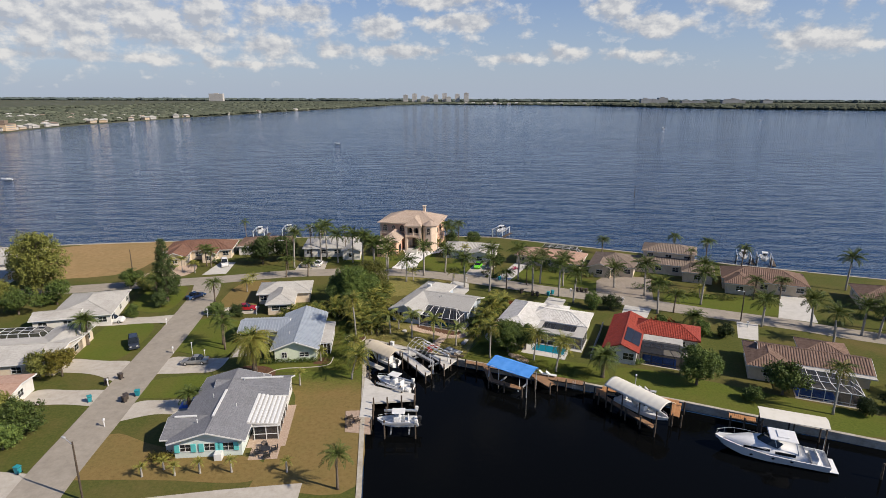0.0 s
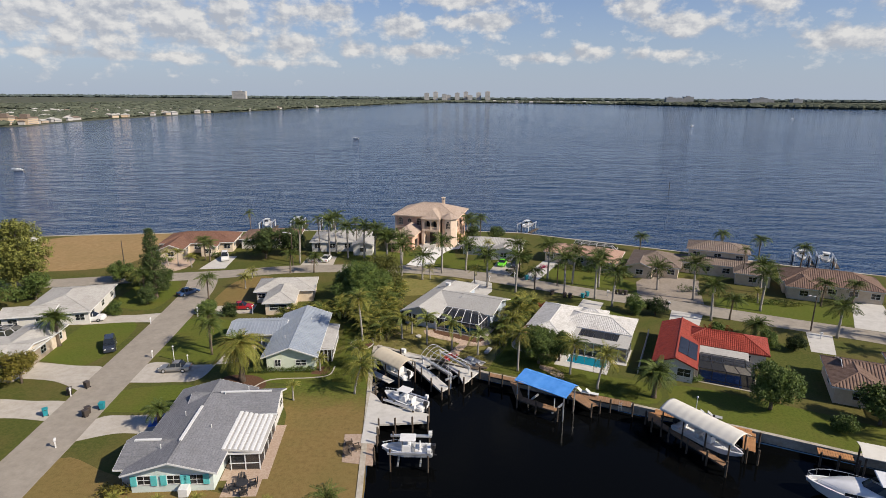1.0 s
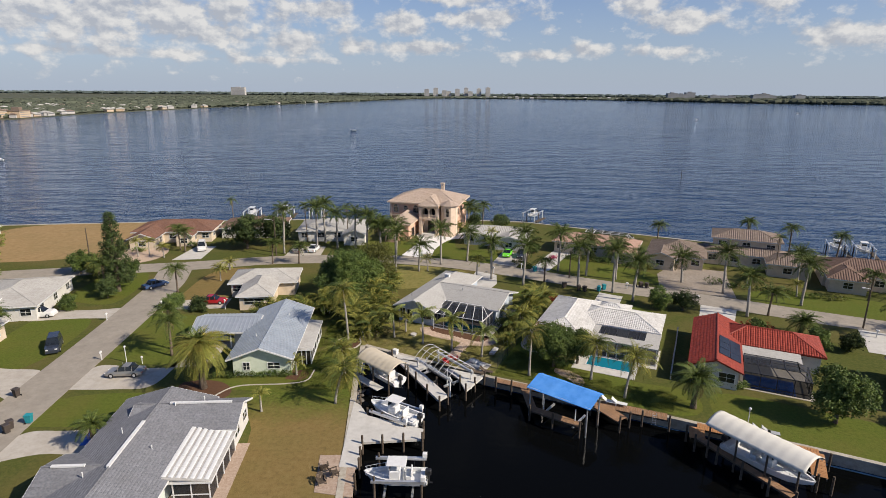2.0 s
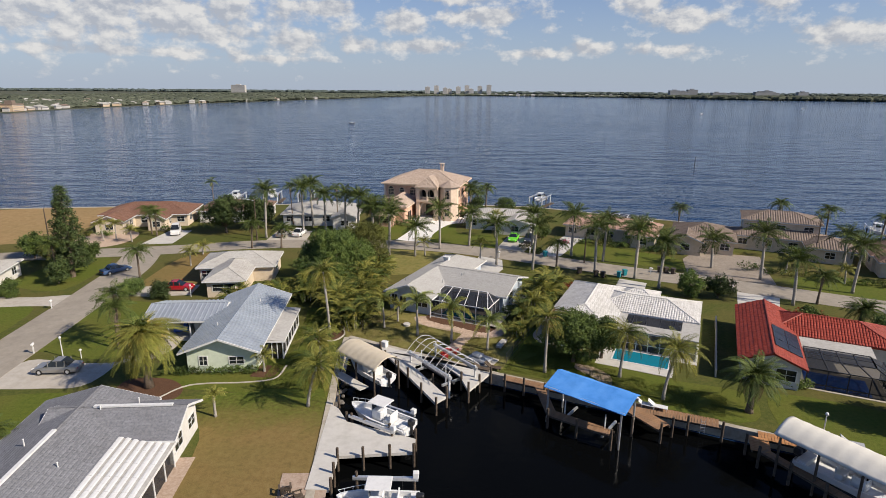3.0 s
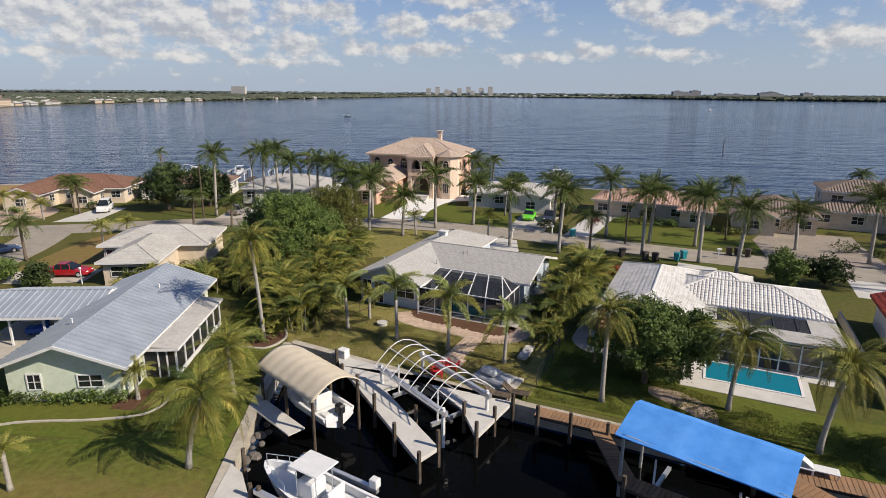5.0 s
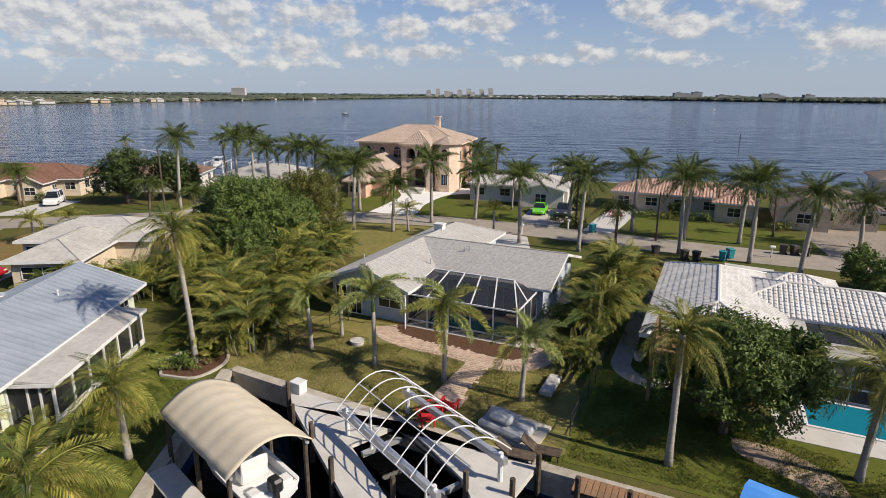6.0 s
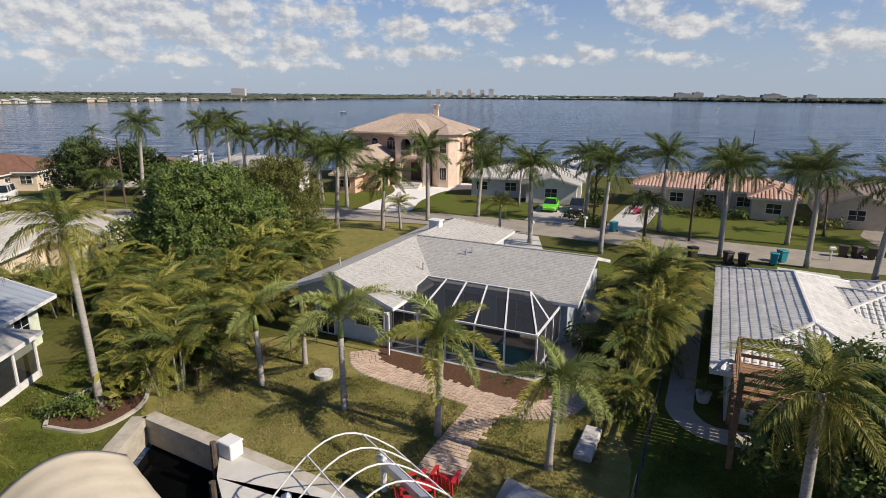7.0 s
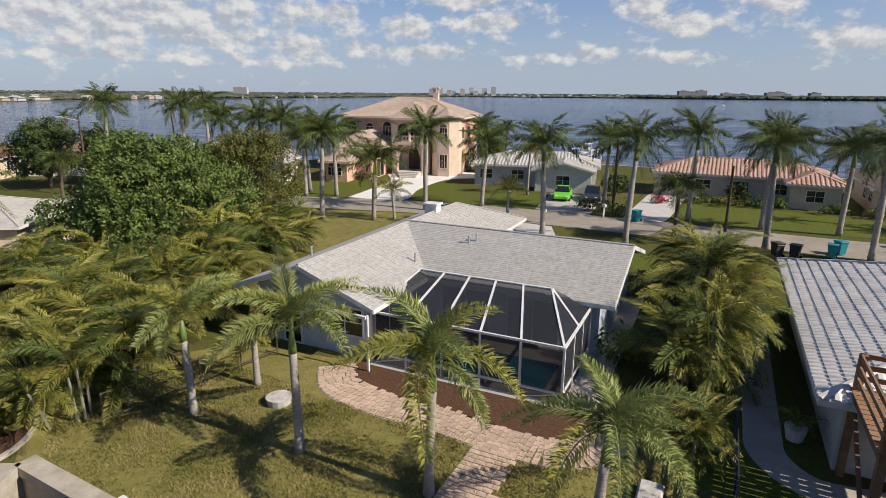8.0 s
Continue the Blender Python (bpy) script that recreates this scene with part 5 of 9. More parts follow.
for k in range(3):
    for j in range(2):
        bm = bmesh.new()
        v0 = 2.2 + k * 2.1
        p = [(3.5 + j * 1.35, v0), (4.8 + j * 1.35, v0), (4.8 + j * 1.35, v0 + 2.0), (3.5 + j * 1.35, v0 + 2.0)]
        zz = [3.9 - (q[0] - 3.2) * 1.25 / 3.2 + 0.14 for q in p]
        lo = [bm.verts.new((q[0], q[1], z - 0.04)) for q, z in zip(p, zz)]
        hi = [bm.verts.new((q[0], q[1], z)) for q, z in zip(p, zz)]
        bm.faces.new(hi)
        for a in range(4):
            b = (a + 1) % 4
            bm.faces.new((lo[a], lo[b], hi[b], hi[a]))
        part("solar_panel", bm, "glass_solar", h, "dark glass solar panel")
add_roof(h, "shed_s", 6.4, 13.4, 6.4, 9.5, 2.4, 2.6, "shingle_pale", "plain", label="weathered white patio roof")
pool_cage(h, 6.6, 14.0, 1.6, 6.4, 2.2, 2.6, 1.8, 4, frame_mat="dark_metal")
bm = bmesh.new()
box(bm, 6.0, 14.5, 1.2, 9.5, -0.2, 0.04)
part("patio", bm, "concrete", h)

# brown-roofed house further along the canal
h = thing("house", "house with worn brown roof and screened pool", "house", (53.3, 86.8, 0), ROW)
wing(h, "hip", 0, 7.0, 1.0, 12.0, 2.65, 3.9, "tile_brown", "stucco_beige", "tile_far", windows=[("S", 3.5, 1.6, 1.0, 1.0), ("W", 6, 1.4, 1.0, 1.0)])
wing(h, "gable_u", 2.0, 19.0, 4.5, 12.4, 2.65, 4.0, "tile_brown", "stucco_beige", "tile_far", windows=[("S", 10, 2.0, 2.0, 0.1), ("S", 14, 1.6, 1.0, 1.0), ("E", 8, 1.4, 1.0, 1.0)])
wing(h, "hip", 9.0, 17.0, 10.0, 17.5, 2.65, 3.8, "tile_brown", "stucco_beige", "tile_far")
bm = bmesh.new()
box(bm, 7.0, 19.0, 3.4, 4.8, 2.35, 2.5)
part("lanai_roof", bm, "shingle_pale", h)
pool_cage(h, 7.4, 16.0, -2.6, 3.4, 2.1, 2.5, 2.0, 5)
bm = bmesh.new()
box(bm, 7.0, 16.4, -3.0, 4.6, -0.2, 0.04)
part("pool_deck", bm, "concrete", h)

# near house with dark grey shingles and turquoise shutters
h = thing("house", "white house with dark grey shingle roof and turquoise shutters", "house", (-28.6, 66.0, 0), WEST)
wing(h, "gable_v", -5.0, 5.0, 0.0, 18.4, 2.6, 4.0, "shingle_dark", "stucco_mint", "shingle", over=0.7,
     windows=[("S", -2.9, 1.3, 1.0, 1.0), ("S", 0.2, 1.3, 1.0, 1.0), ("S", 2.6, 1.5, 1.1, 0.9), ("W", 5, 1.4, 1.0, 1.0), ("E", 15, 1.4, 1.0, 1.0)])
wing(h, "gable_u", -2.5, 8.8, 11.6, 18.0, 2.6, 3.95, "shingle_dark", "stucco_white", "shingle", over=0.5, windows=[("E", 13.2, 1.6, 1.2, 0.9), ("E", 16.2, 1.4, 1.0, 1.0)])
wing(h, "gable_u", -6.2, 0.0, 1.2, 8.4, 2.55, 3.7, "shingle_dark", "stucco_white", "shingle", over=0.5)
add_roof(h, "shed_e", 3.6, 8.7, 3.8, 12.2, 2.35, 2.85, "shingle_pale", "plain", thick=0.12, label="flaking white flat porch roof")
v, f = roof_courses(roof_slopes("shed_e", 4.2, 8.5, 4.0, 12.0, 2.39, 2.83)[0], 0.62, 0.42, 0.03, tile=1.6, cross=True)
part("roof_coating", mesh_from(v, f, "white_paint", "roof_coating"), "white_paint", h, "streaky white roof coating", kind="stuff")
for u, v, z in [(8.4, v, 2.35) for v in (4.0, 6.0, 8.0, 10.0, 11.8)] + [(5.2, 4.0, 2.5), (6.8, 4.0, 2.5)]:
    bm = bmesh.new()
    bar(bm, (u, v, 0), (u, v, z), 0.1)
    part("porch_post", bm, "white_paint", h)
for z, w in ((2.3, 0.12), (0.9, 0.08)):
    bm = bmesh.new()
    bar(bm, (5.0, 4.0, z), (8.4, 4.0, z), w)
    part("porch_rail", bm, "white_paint", h)
# long white ridge vents
for a, b in (((-0.06, 4.0, 4.06), (-0.06, 11.3, 4.06)), ((1.2, 14.75, 4.02), (7.6, 14.75, 4.02)), ((-5.3, 4.75, 3.77), (-2.4, 4.75, 3.77))):
    bm = bmesh.new()
    bar(bm, a, b, 0.30, 0.16)
    part("ridge_vent", bm, "white_paint", h, "long white ridge vent")
bm = bmesh.new()
for quad in (((8.38, 4.1, 0.1), (8.38, 11.8, 0.1), (8.38, 11.8, 2.3), (8.38, 4.1, 2.3)), ((5.0, 4.02, 0.1), (8.3, 4.02, 0.1), (8.3, 4.02, 2.3), (5.0, 4.02, 2.3))):
    bm.faces.new([bm.verts.new(q) for q in quad])
part("porch_screen", bm, "screen", h)
bm = bmesh.new()
box(bm, 4.4, 9.6, 2.2, 13.0, -0.2, 0.04)
box(bm, 5.2, 9.0, -0.6, 2.2, -0.2, 0.035)
part("patio", bm, "paver", h, "peach-coloured paved patio")
for i, u in enumerate((-3.95, -1.85, -0.85, 1.25, 1.6, 3.6)):
    bm = bmesh.new()
    box(bm, u - 0.32, u + 0.32, 0.58, 0.66, 0.85, 2.05, bevel=0.01)
    part("shutter", bm, "turquoise", h, "turquoise window shutter")
bm = bmesh.new()
box(bm, 0.9, 1.9, -0.4, 0.6, 0, 1.0, bevel=0.04)
part("air_conditioner", bm, "white_paint", h)
for u, v, z in ((-2, 3.5, 3.5), (2.2, 7.5, 3.35), (-1.6, 10, 3.7), (1.8, 14.5, 3.8), (4.5, 15.5, 3.85)):
    vent(h, u, v, z, "white_paint")

# houses of the western block
plain_house("low house with bright weathered white shingle roof", (-73.0, 118.0, 0), 14, [("hip", -6.0, 6.0, -8.0, 8.0, 2.6, 4.0), ("gable_u", -9.0, 0, -8.4, -2.5, 2.5, 3.4)], "shingle_pale", "stucco_white", "shingle")
h = plain_house("low house with flat pale roof and screened pool", (-69.5, 96.0, 0), 8, [("gable_u", -11.0, 5.6, -7.5, 4.5, 2.6, 3.7), ("gable_v", -1.5, 5.6, -6.0, 9.0, 2.6, 3.6)], "shingle_pale", "stucco_beige", "shingle")
pool_cage(h, -14.0, -2.0, 4.6, 9.4, 2.2, 2.7, 1.6, 6)
plain_house("small house with tan flat roof", (-67.8, 80.6, 0), 8, [("gable_u", -6.0, 5.2, -4.2, 4.2, 2.6, 3.1)], "tile_salmon", "stucco_white", "plain")
plain_house("white-roofed waterfront house partly hidden by a pine", (-120.0, 158.0, 0), 10, [("hip", -9, 9, -6, 6, 2.7, 4.2), ("hip", 0, 9, -11, -4, 2.6, 3.8)], "shingle_pale", "stucco_white", "shingle")
plain_house("long pale-roofed house beside a pine", (-112.0, 136.0, 0), 12, [("hip", -8, 7, -5, 5, 2.7, 4.0)], "shingle_pale", "stucco_white", "shingle")

# waterfront row
h = plain_house("beige house with rust-brown tile roof and entry arch", (-68.5, 163.5, 0), 8, [("hip", -8.5, 10.5, -3.0, 8.5, 2.8, 4.6), ("gable_v", -7.0, -0.5, -9.5, 0, 2.7, 4.0), ("gable_v", 2.5, 7.0, -7.0, 1, 2.6, 3.8)], "tile_rust", "stucco_beige", "tile_far")
plain_house("house with dark brown roof behind shrubs", (-50.0, 171.0, 0), 6, [("hip", -8, 8, -5, 6, 2.8, 4.4)], "tile_brown", "stucco_white", "tile_far")
plain_house("grey-roofed house half hidden by palms", (-30.0, 169.0, 0), 4, [("hip", -8, 8, -5.5, 6.5, 2.8, 4.6), ("gable_v", 3.5, 9.5, -9.5, 0, 2.7, 3.9)], "shingle_grey", "stucco_white", "shingle")
plain_house("low white house with pale tile roof", (11.0, 164.0, 0), -13, [("hip", -7.5, 8.5, -3.2, 6.0, 2.7, 4.1), ("gable_v", 0.5, 8.0, -6.4, 2, 2.6, 3.6)], "shingle_pale", "stucco_white", "tile_far")
h = plain_house("cream house with salmon tile roof", (35.0, 156.2, 0), ROW, [("hip", -10.5, 8.5, -4.0, 5.0, 2.7, 4.2), ("hip", 3.0, 8.5, -7.0, 0, 2.6, 3.6)], "tile_salmon", "stucco_beige", "tile_far")
pool_cage(h, -5.0, 6.0, 5.2, 9.5, 2.4, 3.2, 1.5, 5)
plain_house("beige house with grey-brown tile roof", (49.5, 150.0, 0), ROW, [("hip", -5.5, 6.5, -5.0, 8.0, 2.7, 4.6), ("gable_v", -5.5, 1.0, -8.0, -1.0, 2.7, 3.9)], "tile_greybrown", "stucco_beige", "tile_far")
h = plain_house("two-storey house with brown tile roof", (64.5, 150.5, 0), ROW, [("hip", -6.5, 7.5, -2.0, 7.5, 5.4, 6.8), ("hip", -8.0, 9.0, -5.0, 2.0, 2.8, 3.9), ("hip", 4.0, 12.0, -9.5, -1.0, 2.7, 4.2)], "tile_greybrown", "stucco_beige", "tile_far")
plain_house("house with dark brown hip tile roof", (83.0, 135.8, 0), ROW, [("hip", -9.5, 9.5, -5.5, 6.0, 2.8, 4.9), ("hip", -9.0, -2.0, -9.0, 0, 2.7, 4.2)], "tile_brown", "stucco_beige", "tile_far")
plain_house("low brown-roofed house behind trees", (107.0, 122.0, 0), ROW, [("hip", -9, 9, -6, 5, 2.8, 4.6)], "tile_brown", "stucco_beige", "tile_far")
plain_house("brown-roofed house beside the canal", (86.0, 74.5, 0), ROW, [("hip", -10, 10, -5, 6, 2.7, 4.2)], "tile_brown", "stucco_beige", "tile_far")

# large villa on the bay
VZ, VR = 8.0, 10.7
h = thing("villa", "large two-storey peach stucco villa with tan tile roof", "house", (-16.6, 175.2, 0), -12.5)
wing(h, "hip", 0, 19.2, 0, 14.5, VZ, VR, "tile_tan", "stucco_peach", "tile", over=0.8, fascia="stucco_cream")
e = 0.8
for u in (2.2, 7.6):
    add_window(h, "S", u, e, 1.3, 1.3, 5.3, "stucco_cream", arch=True, bars=2)
add_window(h, "S", 4.9, e, 1.1, 0.5, 6.0, "stucco_cream", arch=True)
for v in (3, 7, 11):
    add_window(h, "E", v, 19.2 - e, 1.2, 1.6, 5.0, "stucco_cream")
    add_window(h, "E", v, 19.2 - e, 1.2, 1.8, 1.0, "stucco_cream")
# entry bay with a double loggia above a tall arch
wing(h, "hip", 9.1, 14.5, -2.6, 6.0, VZ - 0.1, VR - 0.75, "tile_tan", "stucco_cream", "tile", over=0.5, fascia="stucco_cream", walls=False)
bm = bmesh.new()
for u in (9.6, 14.0):
    box(bm, u - 0.35, u + 0.35, -2.0, 0.85, 0, VZ - 0.2)
box(bm, 9.35, 14.25, -2.0, -1.5, VZ - 0.8, VZ - 0.15)
box(bm, 9.35, 14.25, -2.1, 0.85, 4.3, 4.75)
box(bm, 9.7, 13.9, 0.6, 0.82, 0, VZ - 0.2)
part("entry_bay", bm, "stucco_cream", h)
for u in (9.9, 11.8, 13.7):
    bm = bmesh.new()
    tube(bm, [(u, -1.75, 4.7), (u, -1.75, 5.0), (u, -1.75, 6.9), (u, -1.75, 7.1)], [0.28, 0.2, 0.18, 0.3], 10)
    part("column", bm, "stucco_cream", h)
    bm = bmesh.new()
    tube(bm, [(u, -1.75, 0), (u, -1.75, 0.4), (u, -1.75, 4.0), (u, -1.75, 4.3)], [0.4, 0.26, 0.24, 0.4], 10) if u != 11.8 else box(bm, u - 1.7, u + 1.7, -1.9, -1.6, 4.2, 4.32)
    part("column", bm, "stucco_cream", h)
for c, r, z in ((10.85, 0.85, 6.5), (12.75, 0.85, 6.5), (11.8, 1.6, 2.7)):
    bm = bmesh.new()
    tube(bm, [(c + math.cos(math.pi * i / 12) * r, -1.75, z + math.sin(math.pi * i / 12) * r) for i in range(13)], [0.16] * 13, 6)
    part("arch", bm, "stucco_cream", h)
bm = bmesh.new()
for i in range(19):
    u = 10.0 + 3.6 * i / 18
    bar(bm, (u, -1.8, 4.75), (u, -1.8, 5.4), 0.1, 0.1, 6)
bar(bm, (9.9, -1.8, 5.45), (13.7, -1.8, 5.45), 0.18)
part("balustrade", bm, "stucco_cream", h)
for u, z, hh in ((10.85, 4.8, 2.2), (12.75, 4.8, 2.2)):
    add_window(h, "S", u, 0.55, 1.4, hh, z, "wood_dark")
bm = bmesh.new()
box(bm, 11.0, 12.6, 0.45, 0.58, 0.6, 3.4)
part("entry_door", bm, "wood_dark", h, "dark wooden entry door")
for k in range(4):
    bm = bmesh.new()
    box(bm, 10.1, 13.5, -4.6 + k * 0.5, 0.6, -0.1 if k == 0 else 0.16 * k, 0.16 * (k + 1))
    part("step", bm, "concrete_pale", h)
# turret bay
bm = bmesh.new()
oct_ = [(16.7 + math.cos(math.radians(22.5 + 45 * i)) * 2.15, 0.3 + math.sin(math.radians(22.5 + 45 * i)) * 2.15) for i in range(8)]
slab(bm, oct_, -0.2, VZ - 0.1)
part("turret", bm, "stucco_cream", h)
bm = bmesh.new()
eav = [bm.verts.new((16.7 + math.cos(math.radians(22.5 + 45 * i)) * 2.8, 0.3 + math.sin(math.radians(22.5 + 45 * i)) * 2.8, VZ)) for i in range(8)]
tip = bm.verts.new((16.7, 0.3, VZ + 1.3))
for i in range(8):
    bm.faces.new((eav[i], eav[(i + 1) % 8], tip))
bm.faces.new(eav[::-1])
part("turret_roof", bm, "tile_tan", h)
for z, hh in ((5.2, 1.5), (1.2, 1.8)):
    add_window(h, "S", 16.7, -1.71, 1.0, hh, z, "stucco_cream", arch=z > 3, bars=2)
bm = bmesh.new()
for z in (4.4, 7.5):
    box(bm, 0.7, 9.2, 0.62, 0.82, z, z + 0.25)
    box(bm, 18.3, 18.5, 0.8, 13.6, z, z + 0.25)
part("string_course", bm, "stucco_cream", h)
# garage wing and low porch
wing(h, "hip", 2.9, 8.9, -8.4, 2.5, 4.1, 6.2, "tile_tan", "stucco_peach", "tile", over=0.7, fascia="stucco_cream", windows=[("E", -4, 2.6, 2.4, 0.1)], frame_mat="stucco_cream")
wing(h, "hip", 2.4, 6.8, -11.4, -6.0, 2.7, 4.0, "tile_tan", "stucco_peach", "tile", over=0.7, fascia="stucco_cream")
add_window(h, "S", 4.4, -10.72, 1.8, 1.0, 0.9, "stucco_cream", arch=True, bars=3)
bm = bmesh.new()
box(bm, 12.5, 13.3, 8.2, 9.0, VR - 0.8, VR + 0.6)
for du, dv in ((12.6, 8.3), (13.2, 8.3), (12.6, 8.9), (13.2, 8.9)):
    box(bm, du - 0.1, du + 0.1, dv - 0.1, dv + 0.1, VR + 0.5, VR + 1.3)
box(bm, 12.3, 13.5, 8.0, 9.2, VR + 1.3, VR + 1.45)
part("chimney", bm, "stucco_cream", h, "cream chimney with an open top")
for u in (2.2, 7.6):
    bm = bmesh.new()
    box(bm, u - 1.0, u + 1.0, 0.66, 0.80, 4.95, 5.15)
    part("window_sill", bm, "stucco_cream", h, "cream moulded window sill")
for u0, u1 in ((0.7, 9.2), (14.3, 14.7)):
    bm = bmesh.new()
    box(bm, u0, u1, 0.66, 0.81, 0.0, 0.7)
    part("plinth", bm, "stucco_cream", h)
for u in (0.78, 18.42):
    bm = bmesh.new()
    box(bm, u - 0.22, u + 0.22, 0.60, 1.0, 0, VZ - 0.2)
    part("corner_pilaster", bm, "stucco_cream", h)

# ---- plants ----


RAW = {}


def frond_mesh(name, length, width, droop, mat, leaflets=26, plume=0.0, seed=0, hang=0.35, slim=0.02, vee=0.15, sweep=0.6, brush=False):
    """One feather leaf along +x: an arched midrib whose leaflets grow out of it on both sides, or all round it (brush).
    slim: a leaflet's half width; vee: how far the leaflets stand up; sweep: how far they lean to the tip."""
    rng = random.Random(seed)
    verts, faces = [], []

    def rib(t):
        return Vector((length * (t - 0.10 * droop * t * t), 0, length * (0.16 * math.sin(t * 1.9) - 0.42 * droop * t ** 2.2)))

    spots = [0.10 + 0.89 * i / leaflets for i in range(leaflets + 1)]
    # the midrib: a three-sided keel from the stalk to the tip
    line = [0.0] + spots
    for i, t in enumerate(line):
        p, r = rib(t), 0.034 * (1 - 0.85 * t) + 0.005
        verts.extend((p + Vector((0, -r, 0)), p + Vector((0, 0, r)), p + Vector((0, r, 0)), p - Vector((0, 0, r * 0.6))))
        if i:
            a = len(verts) - 8
            faces.extend((a + j, a + 4 + j, a + 4 + (j + 1) % 4, a + (j + 1) % 4) for j in range(4))
    for i in range(leaflets):
        t = (spots[i] + spots[i + 1]) / 2
        p = rib(t)
        d = (rib(min(1, t + 0.02)) - rib(t - 0.02)).normalized()
        reach = width * (0.35 + 0.65 * math.sin(math.pi * min(1, 0.12 + t * 0.86))) * (0.85 + 0.3 * rng.random())
        k = 4 * (i + 1)
        for j, side in ((0, -1), (2, 1)) if not brush else ((0, -1), (1, -1), (1, 1), (2, 1)):
            if brush:
                turn = rng.uniform(-0.9, 1.45) if j != 1 else rng.uniform(0.5, 1.57)
                out = Vector((0, side * math.cos(turn), math.sin(turn)))
            else:
                out = Vector((0, side, plume * rng.uniform(-0.9, 0.9) - hang * 0.3 * rng.random() + vee))
            a = (out + d * sweep * rng.uniform(0.75, 1.25)).normalized()
            knee = p + a * reach * 0.55
            end = knee + (a * 0.75 + UP * -(hang + 0.3 * rng.random())).normalized() * reach * 0.52
            w = d * slim * rng.uniform(0.75, 1.15)
            n = len(verts)
            verts.extend((knee + w, knee - w, end))
            faces.append((k + j, n, n + 2, n + 1))
    me = mesh_from(verts, faces, mat, name)
    RAW[me.name] = (np.array([tuple(v) for v in verts]), faces)
    return me


FRONDS = {
    "royal": [frond_mesh("frond", 3.3, 0.74, 0.55 + 0.3 * i, "frond", 58, 0.6, i, 0.95, 0.032, 0.25, 0.8) for i in range(3)],
    "bright": [frond_mesh("frond", 2.4, 0.58, 0.75 + 0.22 * i, "frond_bright", 56, 0.8, 10 + i, 0.6, 0.026, 0.2, 0.8) for i in range(3)],
    "coco": [frond_mesh("frond", 3.6, 0.85, 1.15 + 0.3 * i, ("frond_bright", "frond", "frond_bright")[i], 60, 0.12, 20 + i, 1.0, 0.028, 0.3, 0.8) for i in range(3)],
    "coco_old": [frond_mesh("frond", 3.4, 0.80, 1.7 + 0.2 * i, "frond_yellow", 56, 0.12, 30 + i, 1.2, 0.028, 0.2, 0.8) for i in range(2)],
    "date": [frond_mesh("frond", 3.0, 0.52, 1.0 + 0.3 * i, "frond", 66, 0.25, 40 + i, 0.35, 0.028) for i in range(3)],
    "fox": [frond_mesh("frond", 2.5, 0.46, 1.35 + 0.4 * i, ("frond_pale", "frond_bright", "frond_pale")[i], 80, 0.0, 14 + i, 0.40, 0.022, 0.0, 0.75, True) for i in range(3)],
    "dome": [frond_mesh("frond", 3.5, 0.62, 1.5 + 0.35 * i, ("frond_bright", "frond_yellow", "frond_bright")[i], 72, 0.2, 45 + i, 0.7, 0.032) for i in range(3)],
    "queen": [frond_mesh("frond", 2.8, 0.75, 1.3 + 0.25 * i, "frond", 52, 0.6, 50 + i, 1.0, 0.03, 0.2, 0.8) for i in range(3)],
    "areca": [frond_mesh("frond", 2.5, 0.68, 1.15 + 0.4 * i, ("frond_bright", "frond", "frond_bright")[i], 38, 0.2, 60 + i, 1.15, 0.030, 0.55, 1.0) for i in range(3)],
    "areca_yel": [frond_mesh("frond", 2.2, 0.55, 1.3, "frond_yellow", 34, 0.2, 66, 1.0, 0.030, 0.4, 1.0)],
    "dead": [frond_mesh("frond", 2.4, 0.5, 1.6, "frond_dead", 34, 0.3, 70, 0.9)],
}


def add_frond(parent, sort, rng, base, azim, pitch, scale, name="frond"):
    ob = new(name, rng.choice(FRONDS[sort]))
    ob.parent = parent
    ob.matrix_basis = Matrix.Translation(base) @ pose(0, 0, 0, 0, 0, azim) @ pose(0, 0, 0, rng.uniform(-25, 25), -pitch, 0) @ Matrix.Diagonal((scale, scale, scale, 1))
    return ob


